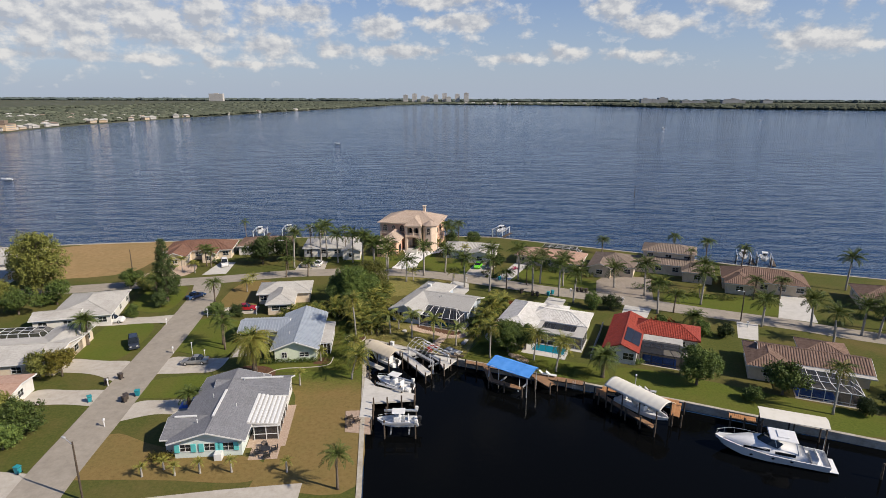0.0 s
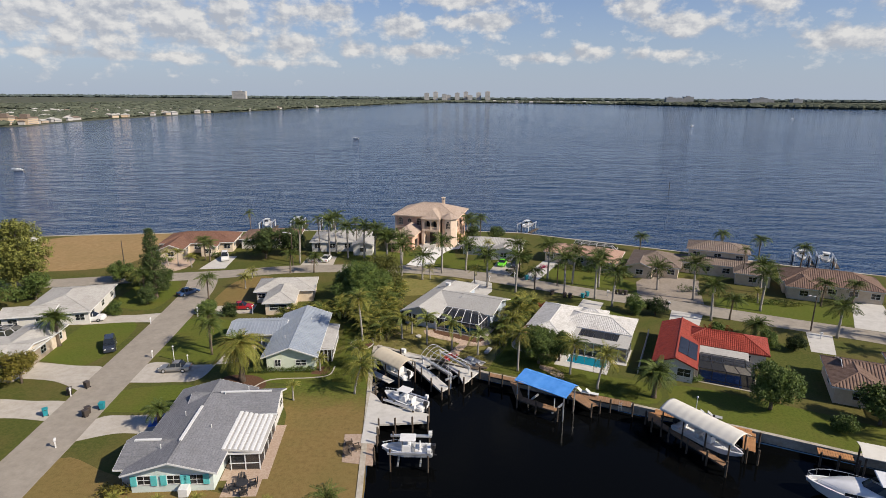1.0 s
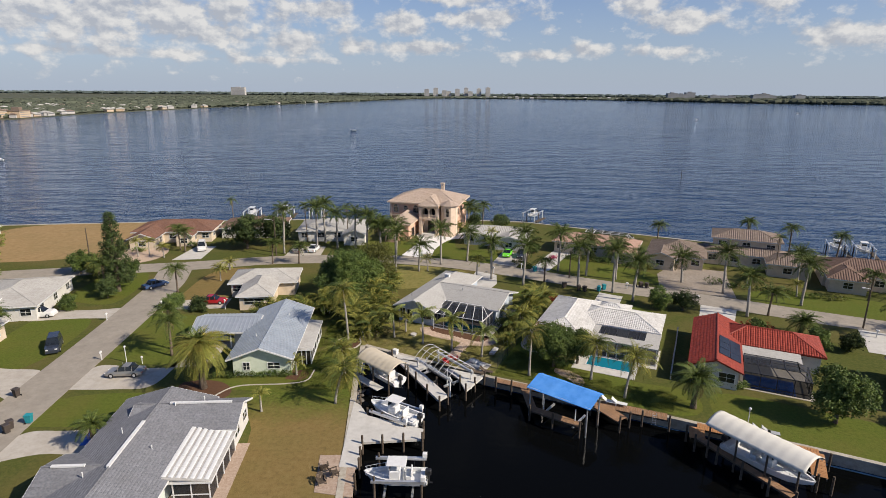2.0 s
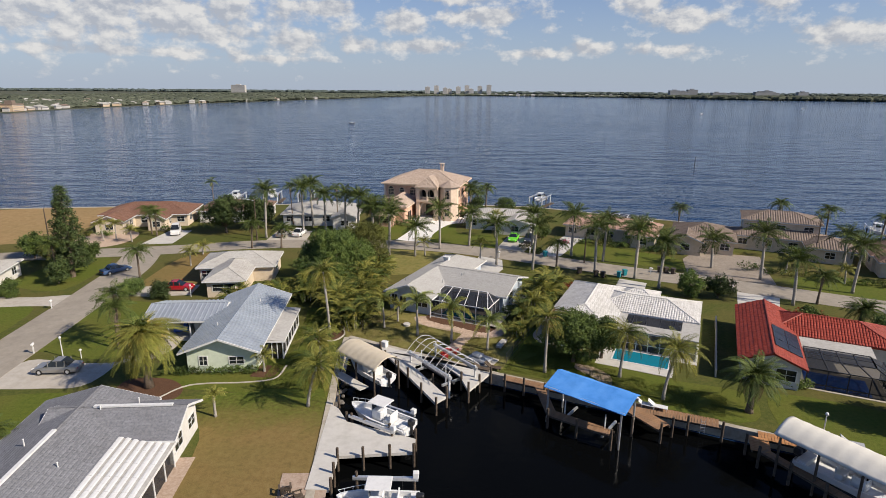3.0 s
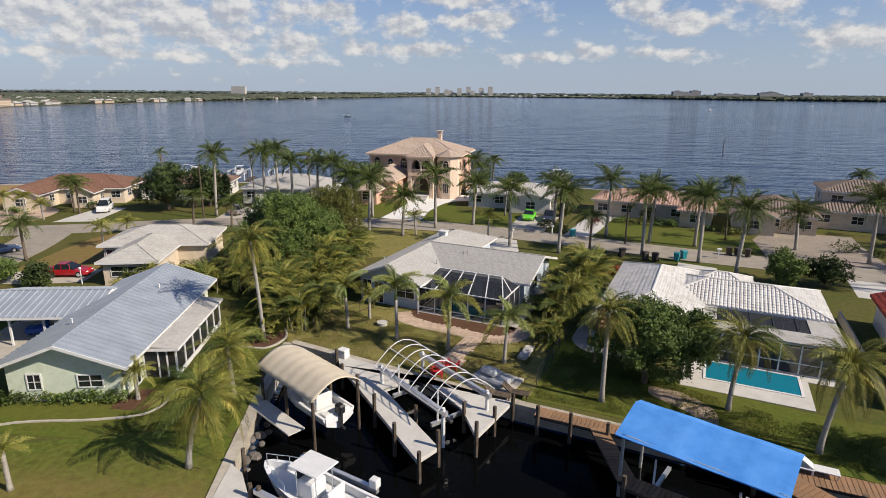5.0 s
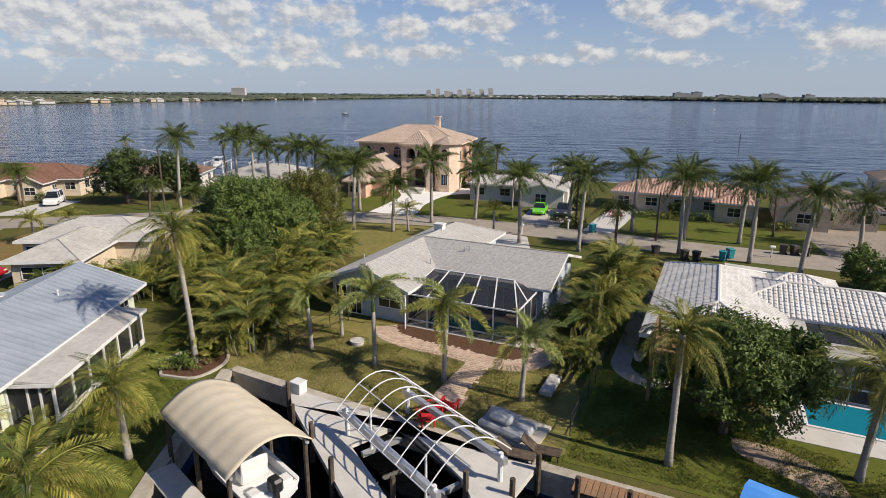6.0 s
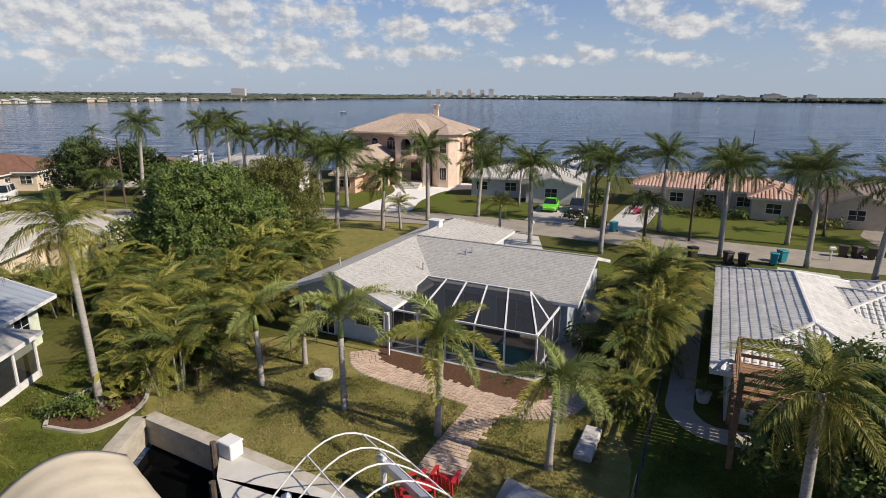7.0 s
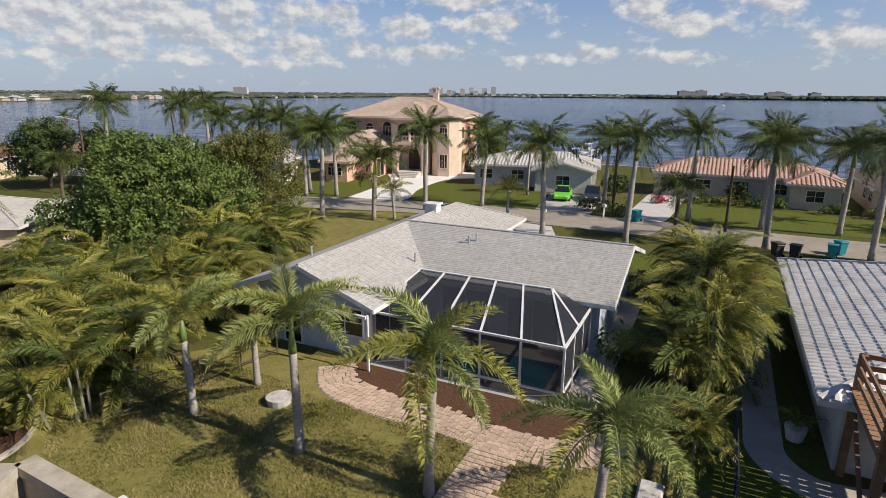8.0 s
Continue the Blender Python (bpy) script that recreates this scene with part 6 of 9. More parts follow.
def palm(sort, at, height, label, seed=0, lean=(0.0, 0.0), scale=1.0, group=""):
    """A palm whose crown tops out near that height: tapered trunk, crownshaft where it has one, separate fronds."""
    rng = random.Random(seed * 31 + 5)
    p = thing("palm_tree", label, "palm tree", (at[0], at[1], 0), rng.uniform(0, 360), group)
    top = height - {"royal": 3.7, "foxtail": 1.5, "coco": 1.7, "date": 1.3, "dome": 1.5, "queen": 1.3, "young": 1.1, "thin": 1.1}[sort] * scale
    top = max(top, 0.4)
    turn = p.matrix_world.to_3x3().inverted()
    bend = turn @ Vector((*lean, 0))
    n = 7
    path = [Vector((0, 0, -0.1)) + bend * (i / n) ** 1.6 + UP * (top + 0.1) * i / n for i in range(n + 1)]
    r = {"royal": 0.20, "foxtail": 0.14, "coco": 0.15, "date": 0.30, "dome": 0.38, "queen": 0.16, "young": 0.13, "thin": 0.11}[sort]
    swell = [1.35, 1.1, 1.05, 1.12, 1.12, 1.0, 0.88, 0.75] if sort == "royal" else [1.45, 1.1, 1.0, 0.97, 0.95, 0.93, 0.9, 0.9]
    bm = bmesh.new()
    tube(bm, path, [r * s for s in swell], 9)
    if sort in ("coco", "foxtail", "royal"):
        # leaf-scar rings
        for k in range(1, int(top / 0.45)):
            t = k * 0.45 / top * n
            i = min(int(t), n - 1)
            c = path[i].lerp(path[i + 1], t - i)
            rr = r * (swell[i] + (swell[i + 1] - swell[i]) * (t - i)) * 1.05
            tube(bm, [c - UP * 0.03, c + UP * 0.03], [rr, rr * 0.97], 9, False)
    part("trunk", bm, "trunk_grey" if sort in ("royal", "foxtail", "coco", "young") else "trunk_brown", p, smooth=True)
    head = path[-1]
    if sort in ("royal", "foxtail"):
        k = 1.35 if sort == "royal" else 0.8
        bm = bmesh.new()
        tube(bm, [head - UP * 0.1, head + UP * 0.3 * k, head + UP * k], [r * 0.95, r * 0.85, r * 0.35], 9)
        part("crownshaft", bm, "crownshaft", p, "smooth green crownshaft", smooth=True)
        head = head + UP * k * 0.9
    if sort == "royal":
        sets = [("royal", 4, 64, 0.9), ("royal", 6, 40, 1.05), ("royal", 7, 14, 1.08), ("royal", 5, -14, 1.02), ("royal", 2, -40, 0.9), ("dead", 1, -58, 1.1)]
    elif sort == "foxtail":
        sets = [("fox", 2, 74, 0.85), ("fox", 4, 48, 1.05), ("fox", 4, 22, 1.08), ("fox", 1, -10, 0.95)]
    elif sort == "coco":
        sets = [("coco", 5, 65, 0.8), ("coco", 7, 36, 1.0), ("coco", 7, 8, 1.0), ("coco_old", 6, -22, 0.95), ("coco_old", 4, -48, 0.8)]
    elif sort == "date":
        sets = [("date", 8, 70, 0.75), ("date", 12, 46, 0.95), ("date", 14, 20, 1.0), ("date", 14, -6, 1.0), ("dead", 8, -38, 0.9)]
    elif sort == "dome":
        sets = [("date", 8, 72, 0.8), ("dome", 14, 52, 0.95), ("dome", 18, 28, 1.0), ("dome", 20, 4, 1.0), ("dome", 18, -20, 0.98), ("dead", 16, -40, 1.2), ("dead", 8, -60, 1.1)]
    elif sort == "queen":
        sets = [("queen", 5, 60, 0.8), ("queen", 7, 28, 1.0), ("queen", 6, 0, 0.95), ("dead", 4, -45, 0.8)]
    elif sort == "thin":
        sets = [("queen", 4, 62, 0.7), ("queen", 5, 20, 0.8), ("dead", 4, -50, 0.7)]
    else:
        sets = [("bright", 5, 58, 0.7), ("bright", 6, 25, 0.85), ("bright", 4, -8, 0.8)]
    for kind, count, pitch, k in sets:
        a0 = rng.uniform(0, 360)
        for i in range(count):
            add_frond(p, kind, rng, head + Vector((rng.uniform(-0.05, 0.05), rng.uniform(-0.05, 0.05), rng.uniform(-0.1, 0.05))), a0 + 360 * i / count + rng.uniform(-14, 14), pitch + rng.uniform(-11, 11), scale * k * rng.uniform(0.88, 1.08))
    return p


def areca(at, height, radius, label, seed=0, stems=16):
    """A clump of many slender stems with arching feather leaves."""
    rng = random.Random(seed * 17 + 3)
    p = thing("areca_clump", label, "palm clump", (at[0], at[1], 0))
    bm = bmesh.new()
    heads = []
    for i in range(stems):
        a, d = rng.uniform(0, math.tau), radius * 0.75 * math.sqrt(rng.random())
        b = Vector((math.cos(a) * d, math.sin(a) * d, 0))
        hgt = max(0.5, (height - 1.2) * (1.0 - 0.55 * (d / radius) ** 1.5) * rng.uniform(0.6, 1.0))
        t = b * 1.35 + UP * hgt
        tube(bm, [b, b.lerp(t, 0.5) + Vector((0, 0, 0.1)), t], [0.05, 0.045, 0.035], 5)
        heads.append(t)
    part("stem_thicket", bm, "trunk_grey", p, kind="stuff")
    # the outer leaves are parts of their own; the crowded inner ones are one mesh
    for t in heads:
        out = math.degrees(math.atan2(t.y, t.x))
        for k in range(3):
            sort = "areca_yel" if rng.random() < 0.15 else "areca"
            add_frond(p, sort, rng, t, out + rng.uniform(-150, 150), rng.uniform(5, 75), rng.uniform(0.75, 1.1) * min(1.1, height / 4.5))
    for mat, sort in (("frond_bright", 0), ("frond", 1)):
        vs, fs, n = [], [], 0
        raw_v, raw_f = RAW[FRONDS["areca"][sort].name]
        for t in heads:
            for k in range(5):
                base = t * rng.uniform(0.35, 1.02)
                grow = rng.uniform(0.6, 1.0) * min(1.1, height / 4.5)
                m = pose(0, 0, 0, 0, 0, math.degrees(math.atan2(t.y, t.x)) + rng.uniform(-170, 170)) @ pose(0, 0, 0, rng.uniform(-30, 30), -rng.uniform(-5, 78), 0)
                vs.append(raw_v @ np.array(m.to_3x3()).T * grow + np.array(base))
                fs.extend(tuple(i + n for i in f) for f in raw_f)
                n += len(raw_v)
        part("inner_foliage", mesh_from(np.concatenate(vs), fs, mat, "inner_foliage"), mat, p, kind="stuff")
    return p


UP_NP = np.array((0.0, 0.0, 0.5))


def leaf_cloud(lumps, count, size, seed, fill=0.35):
    """Small leaves spread over a heap of lumps (centre, radii): one joined mesh with gaps and an uneven outline."""
    rng = np.random.default_rng(seed)
    weights = np.array([l[1][0] * l[1][1] + l[1][0] * l[1][2] for l in lumps], float)
    # leaves sit in knots round twig ends, with dark gaps between the knots
    knots = max(6, count // 18)
    kp = rng.choice(len(lumps), knots, p=weights / weights.sum())
    kd = rng.normal(size=(knots, 3))
    kd /= np.linalg.norm(kd, axis=1)[:, None]
    kc = np.array([l[0] for l in lumps], float)[kp] + kd * np.array([l[1] for l in lumps], float)[kp] * (1.0 - fill * rng.random(knots) ** 1.8 + 0.08 * rng.normal(size=knots))[:, None]
    own = rng.integers(0, knots, count)
    d = kd[own]
    p = kc[own] + rng.normal(size=(count, 3)) * size * 1.25
    a = rng.normal(size=(count, 3)) + d * 0.2
    a /= np.linalg.norm(a, axis=1)[:, None]
    b = np.cross(a, d + UP_NP + 0.6 * rng.normal(size=(count, 3)))
    b /= np.linalg.norm(b, axis=1)[:, None] + 1e-9
    s = size * rng.uniform(0.6, 1.35, count)[:, None]
    verts = np.stack([p - a * s, p + b * s * 0.45, p + a * s, p - b * s * 0.45], 1).reshape(-1, 3)
    return verts, [(4 * i, 4 * i + 1, 4 * i + 2, 4 * i + 3) for i in range(count)]


def tree(at, height, radius, label, mat="leaf", seed=0, leaves=5000, size=0.22, low=0.3, name="tree", category="tree", lumps=11, lump=1.0):
    """A broadleaf tree: tapered trunk, limbs and a heaped crown of small leaves."""
    rng = random.Random(seed * 13 + 1)
    t = thing(name, label, category, (at[0], at[1], 0))
    bm = bmesh.new()
    fork = height * (low + 0.05)
    r = 0.035 * height
    tube(bm, [(0, 0, -0.2), (0.05, 0, fork * 0.5), (0, 0.05, fork)], [r * 1.3, r, r * 0.85], 9)
    heap = [((0, 0, height * (0.5 + low * 0.5)), (radius * 0.5, radius * 0.5, height * (1 - low) * 0.38))]
    for i in range(lumps):
        a = i * 2.4 + rng.uniform(-0.4, 0.4)
        f = 0.3 + 0.75 * rng.random()
        z = height * (low + (1 - low) * rng.uniform(0.22, 0.85))
        k = math.sin(math.pi * min(1, (z / height - low) / (1 - low) * 0.75 + 0.2))
        c = Vector((math.cos(a) * radius * 0.72 * f * k, math.sin(a) * radius * 0.72 * f * k, z))
        s = radius * rng.uniform(0.22, 0.44) * lump
        c.z = min(c.z, height - s * 0.75)
        heap.append((tuple(c), (s, s, s * 0.8)))
        tube(bm, [(0, 0, fork * 0.9), c * 0.5 + Vector((0, 0, fork * 0.45)), tuple(c)], [r * 0.55, r * 0.35, r * 0.1], 6)
    part("trunk", bm, "trunk_brown", t, smooth=True)
    v, f = leaf_cloud(heap, leaves, size, seed)
    part("crown", mesh_from(v, f, mat, "crown"), mat, t)
    return t


def shrub(at, rx, ry, height, label, mat="leaf", seed=0, leaves=900, size=0.13, rot=0.0, name="shrub", square=False):
    rng = random.Random(seed)
    t = thing(name, label, "shrub" if name == "shrub" else "hedge", (at[0], at[1], 0), rot)
    bm = bmesh.new()
    n = max(3, int(rx * 2))
    heap = []
    for i in range(n):
        x = -rx * 0.8 + 1.6 * rx * i / (n - 1)
        heap.append(((x, rng.uniform(-0.2, 0.2) * ry, height * 0.55), (rx / n * 1.9 + 0.1, ry, height * (0.5 if square else rng.uniform(0.36, 0.5)))))
        bar(bm, (x, 0, -0.05), (x + 0.05, 0, height * 0.6), 0.06, 0.06, 5)
    part("stems", bm, "trunk_brown", t)
    v, f = leaf_cloud(heap, leaves, size, seed, 0.5)
    part("leaves", mesh_from(v, f, mat, "leaves"), mat, t)
    return t


ROYAL = "tall royal palm with pale grey trunk and green crownshaft"
STREET_PALMS = [(-10.9, 140.8, 10.3), (-12.2, 153.2, 9.2), (-15.6, 153.0, 9.2), (-6.1, 140.5, 8.0), (-1.7, 145.6, 10.3), (4.0, 148.1, 8.8), (8.6, 136.0, 9.8), (16.0, 146.1, 9.5), (14.5, 132.6, 10.3),
                (22.8, 142.0, 10.3), (24.9, 132.1, 10.3), (27.9, 138.8, 9.9), (33.3, 136.8, 9.5), (30.7, 129.0, 10.4), (-37.5, 152.4, 12.3), (-31.1, 157.5, 12.0), (-30.4, 162.8, 12.0), (-26.4, 157.7, 10.7),
                (-22.2, 158.0, 10.7), (-19.1, 155.7, 10.7), (-15.9, 156.0, 8.9), (33.1, 124.5, 9.9), (45.9, 135.6, 7.4), (51.3, 129.5, 10.2), (50.1, 117.8, 9.4), (62.2, 123.4, 10.0),
                (67.8, 134.6, 8.8), (79.2, 110.1, 8.3), (78.7, 102.2, 8.6), (86.7, 105.7, 8.6), (102.6, 133.2, 10.8), (89.1, 104.3, 8.4), (69.2, 110.5, 8.2), (94.0, 108.0, 9.0), (99.0, 102.0, 8.6)]
for i, (x, y, z) in enumerate(STREET_PALMS):
    palm("royal", (x, y), z, ROYAL, i, (random.uniform(-0.4, 0.4), random.uniform(-0.3, 0.3)), group="royal palms along the street")
for i, (x, y, z, sort) in enumerate([(-4.3, 141.1, 3.8, "young"), (5.7, 136.7, 4.7, "young"), (18.8, 134.3, 5.6, "queen"), (9.5, 155.4, 6.0, "young"), (-37.8, 144.7, 5.9, "queen"), (-32.2, 145.0, 5.0, "queen"),
                                     (-49.6, 126.0, 5.8, "queen"), (-44.3, 132.7, 3.7, "young"), (-45.3, 139.9, 2.6, "young"), (53.9, 118.4, 5.4, "queen"), (54.5, 110.2, 3.6, "date"), (82.7, 127.2, 5.8, "queen"), (76.0, 126.5, 6.0, "queen"),
                                     (-65.1, 102.3, 6.3, "date"), (-39.3, 102.2, 7.3, "queen"), (-38.2, 100.0, 6.4, "queen"), (36.5, 150.0, 5.5, "thin"), (-69.0, 148.5, 4.6, "young"), (-67.0, 149.5, 4.4, "young"), (-60.5, 153.0, 6.0, "queen"), (-62.3, 154.5, 6.4, "queen"),
                                     (-58.0, 176.7, 8.6, "thin"), (4.7, 177.0, 9.0, "royal"), (8.8, 180.8, 7.6, "queen"), (6.5, 178.6, 6.5, "queen"), (51.8, 167.4, 5.6, "queen"), (79.2, 172.2 - 14, 7.2, "queen"), (71.7, 163.0, 7.6, "queen"), (87.2, 153.5, 6.6, "queen"), (66.9, 141.0, 9.0, "thin"),
                                     (57.6, 133.5, 3.2, "young"), (64.0, 128.0, 3.4, "young"), (-35.0, 163.5, 10.0, "thin"), (-25.0, 164.0, 9.6, "thin"), (2.0, 173.4, 3.4, "young"), (-63.0, 148.0, 3.6, "young"), (39.0, 140.5, 6.0, "thin")]):
    palm(sort, (x, y), z, {"young": "small young palm with bright green fronds", "queen": "medium palm with drooping green fronds", "thin": "slender palm with a small ragged crown", "date": "short date palm with a dense crown", "royal": ROYAL}[sort], 100 + i,
         (random.uniform(-0.3, 0.3), random.uniform(-0.2, 0.2)))

# back garden and canal palms
FOX = "foxtail palm with bushy bright green fronds and a pale trunk"
for i, (x, y, z, k) in enumerate([(-7.75, 107.4, 4.2, 0.9), (-3.3, 105.2, 5.2, 1.1), (0.95, 103.35, 5.0, 1.08), (5.2, 101.3, 4.1, 0.98)]):
    palm("foxtail", (x, y), z, FOX, 200 + i, (random.uniform(-0.2, 0.2), 0.1), k, "foxtail palms on the back lawn")
COCO = "coconut palm with yellowing drooping fronds"
for i, (x, y, z, lean, k) in enumerate([(-14.3, 105.1, 9.6, (-0.6, 0.3), 0.85), (-12.8, 88.1, 5.7, (1.0, 0.3), 0.95), (11.2, 95.9, 7.4, (0.1, 0.4), 0.75), (19.1, 95.1, 6.4, (0.4, 0.1), 0.85), (22.2, 90.6, 6.8, (0.9, 0.2), 0.9), (61.2, 76.4, 8.6, (0.3, 0.4), 0.8)]):
    palm("coco", (x, y), z, COCO, 220 + i, lean, k, "coconut palms along the canal")
palm("coco", (-13.1, 95.5), 4.9, "young coconut palm beside a seawall corner", 231, (-0.3, 0.2), 0.8)
palm("dome", (-30.0, 91.2), 7.5, "broad date palm with a dense dome of drooping olive fronds", 240, (0, 0), 1.2)
palm("date", (29.7, 88.5), 5.2, "broad date palm with a dense green crown", 241, (0, 0), 1.1)
palm("date", (-36.0, 78.6), 3.6, "low date palm beside a covered boat", 242, (0, 0), 0.7)
palm("young", (-19.3, 95.0), 2.8, "small palm in a round mulch bed", 243, (0, 0), 0.8)
palm("young", (-21.0, 86.0), 3.0, "small yellowing palm on a lawn", 244, (0, 0), 0.7)
palm("queen", (-10.6, 60.0), 6.0, "palm beside the seawall", 245, (0, 0), 0.9)
palm("young", (-6.2, 109.6), 3.0, "small palm near a pool cage", 246, (0, 0), 0.7)
for i, (x, y, z) in enumerate([(-17.6, 63.4, 2.2), (-31.5, 62.8, 2.0), (-28.5, 63.2, 2.2), (-24.6, 63.4, 2.4), (-35.5, 62.6, 2.0), (-33.4, 64.0, 1.8)]):
    palm("young", (x, y), z, "sparse young palm on a dry lawn", 250 + i, (0, 0), 0.55)

ARECA = "dense areca palm clump with arching green-yellow leaves"
for i, (x, y, z, r) in enumerate([(-11.8, 107.6, 4.5, 2.1), (-12.2, 110.2, 4.5, 2.2), (-14.2, 111.8, 4.8, 2.4), (-12.8, 114.4, 5.0, 2.3), (-11.8, 117.6, 4.6, 2.0), (-12.6, 120.2, 5.0, 2.2), (-11.6, 123.5, 5.0, 2.1), (-11.9, 127.0, 4.8, 2.0), (-11.0, 129.8, 4.0, 1.7),
                                  (11.3, 110.0, 4.9, 1.5), (12.9, 114.0, 5.1, 1.6), (14.4, 117.6, 4.6, 1.5), (9.3, 105.6, 2.7, 1.0), (15.6, 121.5, 4.8, 1.6),
                                  (-29.4, 115.2, 3.6, 1.8), (-26.4, 115.8, 3.8, 1.9), (-23.4, 116.6, 4.0, 1.9), (-20.4, 117.6, 4.2, 1.9), (-17.6, 118.6, 4.4, 1.9), (-15.4, 114.6, 4.4, 2.0)]):
    areca((x, y), z, r, ARECA, i, 13)

tree((-17.4, 124.3), 8.9, 7.4, "large spreading broadleaf tree with dark glossy leaves", "leaf", 1, 120000, 0.11, 0.08, lumps=75, lump=0.62)
tree((-14.2, 130.5), 8.8, 6.0, "spreading olive-green fine-leaved garden tree", "leaf_olive", 2, 60000, 0.085, 0.12, lumps=40, lump=0.7)
tree((14.8, 98.6), 6.2, 4.0, "rounded dark green garden tree by the canal", "leaf", 3, 36000, 0.10, 0.2, lumps=18)
tree((18.2, 99.6), 5.2, 2.6, "rounded dark green garden tree", "leaf", 31, 8000, 0.15, 0.2)
tree((44.6, 85.8), 7.0, 3.9, "dense dark tree on a canal lawn", "leaf", 4, 16000, 0.16, 0.15, lumps=15)
tree((57.0, 82.4), 5.4, 3.2, "dense rounded garden tree", "leaf", 5, 6000, 0.22, 0.15)
tree((-47.4, 156.5), 8.0, 5.4, "large clipped round dark tree", "leaf_dark", 6, 20000, 0.15, 0.12, lumps=20)
tree((-42.0, 160.5), 7.4, 4.6, "dark spreading tree near the bay", "leaf_dark", 7, 8000, 0.22, 0.14)
tree((-62.0, 89.5), 4.6, 3.0, "yellow-olive ornamental tree with bare stems", "leaf_yellow", 8, 3800, 0.18, 0.3)
tree((-65.4, 89.0), 4.4, 2.8, "yellow-olive ornamental tree beside a drive", "leaf_olive", 9, 3800, 0.18, 0.3)
for i, (x, y, z, r) in enumerate([(-57.5, 73.2, 4.4, 3.6), (-62.5, 75.0, 4.6, 3.6), (-57.0, 68.5, 4.0, 3.0), (-63.0, 69.0, 4.6, 3.8), (-89.0, 118.0, 6.4, 4.4), (-92.0, 108.0, 6.6, 4.6), (-84.5, 124.0, 5.8, 3.8), (-97.0, 124.0, 6.6, 4.4), (-62.5, 133.0, 4.6, 3.0), (-68.0, 134.0, 4.6, 3.4), (-74.0, 136.0, 4.8, 3.4)]):
    tree((x, y), z, r, "dense green shrubby tree", ("leaf", "leaf_olive")[i % 2], 20 + i, 7000, 0.17, 0.08, lumps=10)
for i, (x, y, z, r) in enumerate([(36.4, 121.6, 3.8, 2.6), (40.4, 120.4, 3.8, 2.6), (19.6, 155.5, 2.6, 1.6), (31.5, 151.2, 2.0, 1.4), (-64.0, 116.8, 2.6, 1.8), (-60.6, 122.5, 3.6, 2.0), (-46.5, 118.0, 2.6, 2.2), (-41.6, 117.2, 2.4, 2.0), (13.5, 177.5, 4.8, 3.0), (6.5, 175.5, 5.2, 2.6), (54.5, 105.5, 3.0, 2.0), (58.5, 105.0, 3.0, 2.0), (48.0, 110.5, 2.4, 1.6),
                                  (98.0, 114.0, 5.4, 4.0), (110.0, 113.0, 6.0, 4.4), (118.0, 125.0, 6.4, 4.6), (100.0, 92.0, 5.4, 4.0), (72.0, 76.5, 4.6, 3.0), (77.0, 80.0, 5.0, 3.4), (66.0, 76.0, 2.6, 1.8), (51.0, 80.6, 2.4, 1.6)]):
    tree((x, y), z, r, "rounded dark green shrub tree", ("leaf", "leaf_dark")[i % 2], 50 + i, 4200, 0.15, 0.06, name="tree", lumps=8)


def conifer(at, height, radius, label, seed, mat="leaf_dark", cone=True, leaves=9000, size=0.22):
    rng = random.Random(seed)
    t = thing("conifer", label, "tree", (at[0], at[1], 0))
    bm = bmesh.new()
    tube(bm, [(0, 0, -0.2), (0.1, 0, height * 0.5), (0, 0.1, height * 0.97)], [0.035 * height ** 0.9, 0.02 * height ** 0.9, 0.03], 8)
    heap = []
    tiers = 9
    if cone:
        # whorls of level branches that turn up at their ends, set with tufts
        for i in range(19):
            f = i / 18
            z = height * (0.12 + 0.84 * f)
            r = radius * (1.0 - 0.80 * f) * (0.8 if i < 2 else 1.0) * rng.uniform(0.88, 1.08)
            for k in range(7):
                a = k * math.tau / 7 + i * 0.6 + rng.uniform(-0.25, 0.25)
                long = r * rng.uniform(0.8, 1.1)
                tip = Vector((math.cos(a) * long, math.sin(a) * long, z + 0.12 * long))
                tube(bm, [(0, 0, z), (tip.x * 0.5, tip.y * 0.5, z - 0.05), tuple(tip)], [0.05, 0.035, 0.015], 5)
                for q in (0.45, 0.75, 1.0):
                    heap.append(((tip.x * q, tip.y * q, z + 0.14 * long * q * q), (0.22 + 0.13 * r, 0.22 + 0.13 * r, 0.17)))
    for i in range(0 if cone else tiers):
        f = (i + 0.6) / tiers
        z = height * (0.10 + 0.86 * f)
        r = radius * (0.55 + 0.5 * math.sin(math.pi * f))
        for k in range(5):
            a = k * 1.257 + i * 0.7 + rng.uniform(-0.3, 0.3)
            d = r * rng.uniform(0.45, 0.7)
            c = (math.cos(a) * d, math.sin(a) * d, z + rng.uniform(-0.3, 0.3))
            heap.append((c, (r * 0.42, r * 0.42, height / tiers * 0.6)))
            tube(bm, [(0, 0, z - 0.3), c], [0.06, 0.02], 5)
    part("trunk", bm, "trunk_brown", t)
    v, f = leaf_cloud(heap, leaves, size, seed, 0.8)
    part("crown", mesh_from(v, f, mat, "crown"), mat, t)
    return t


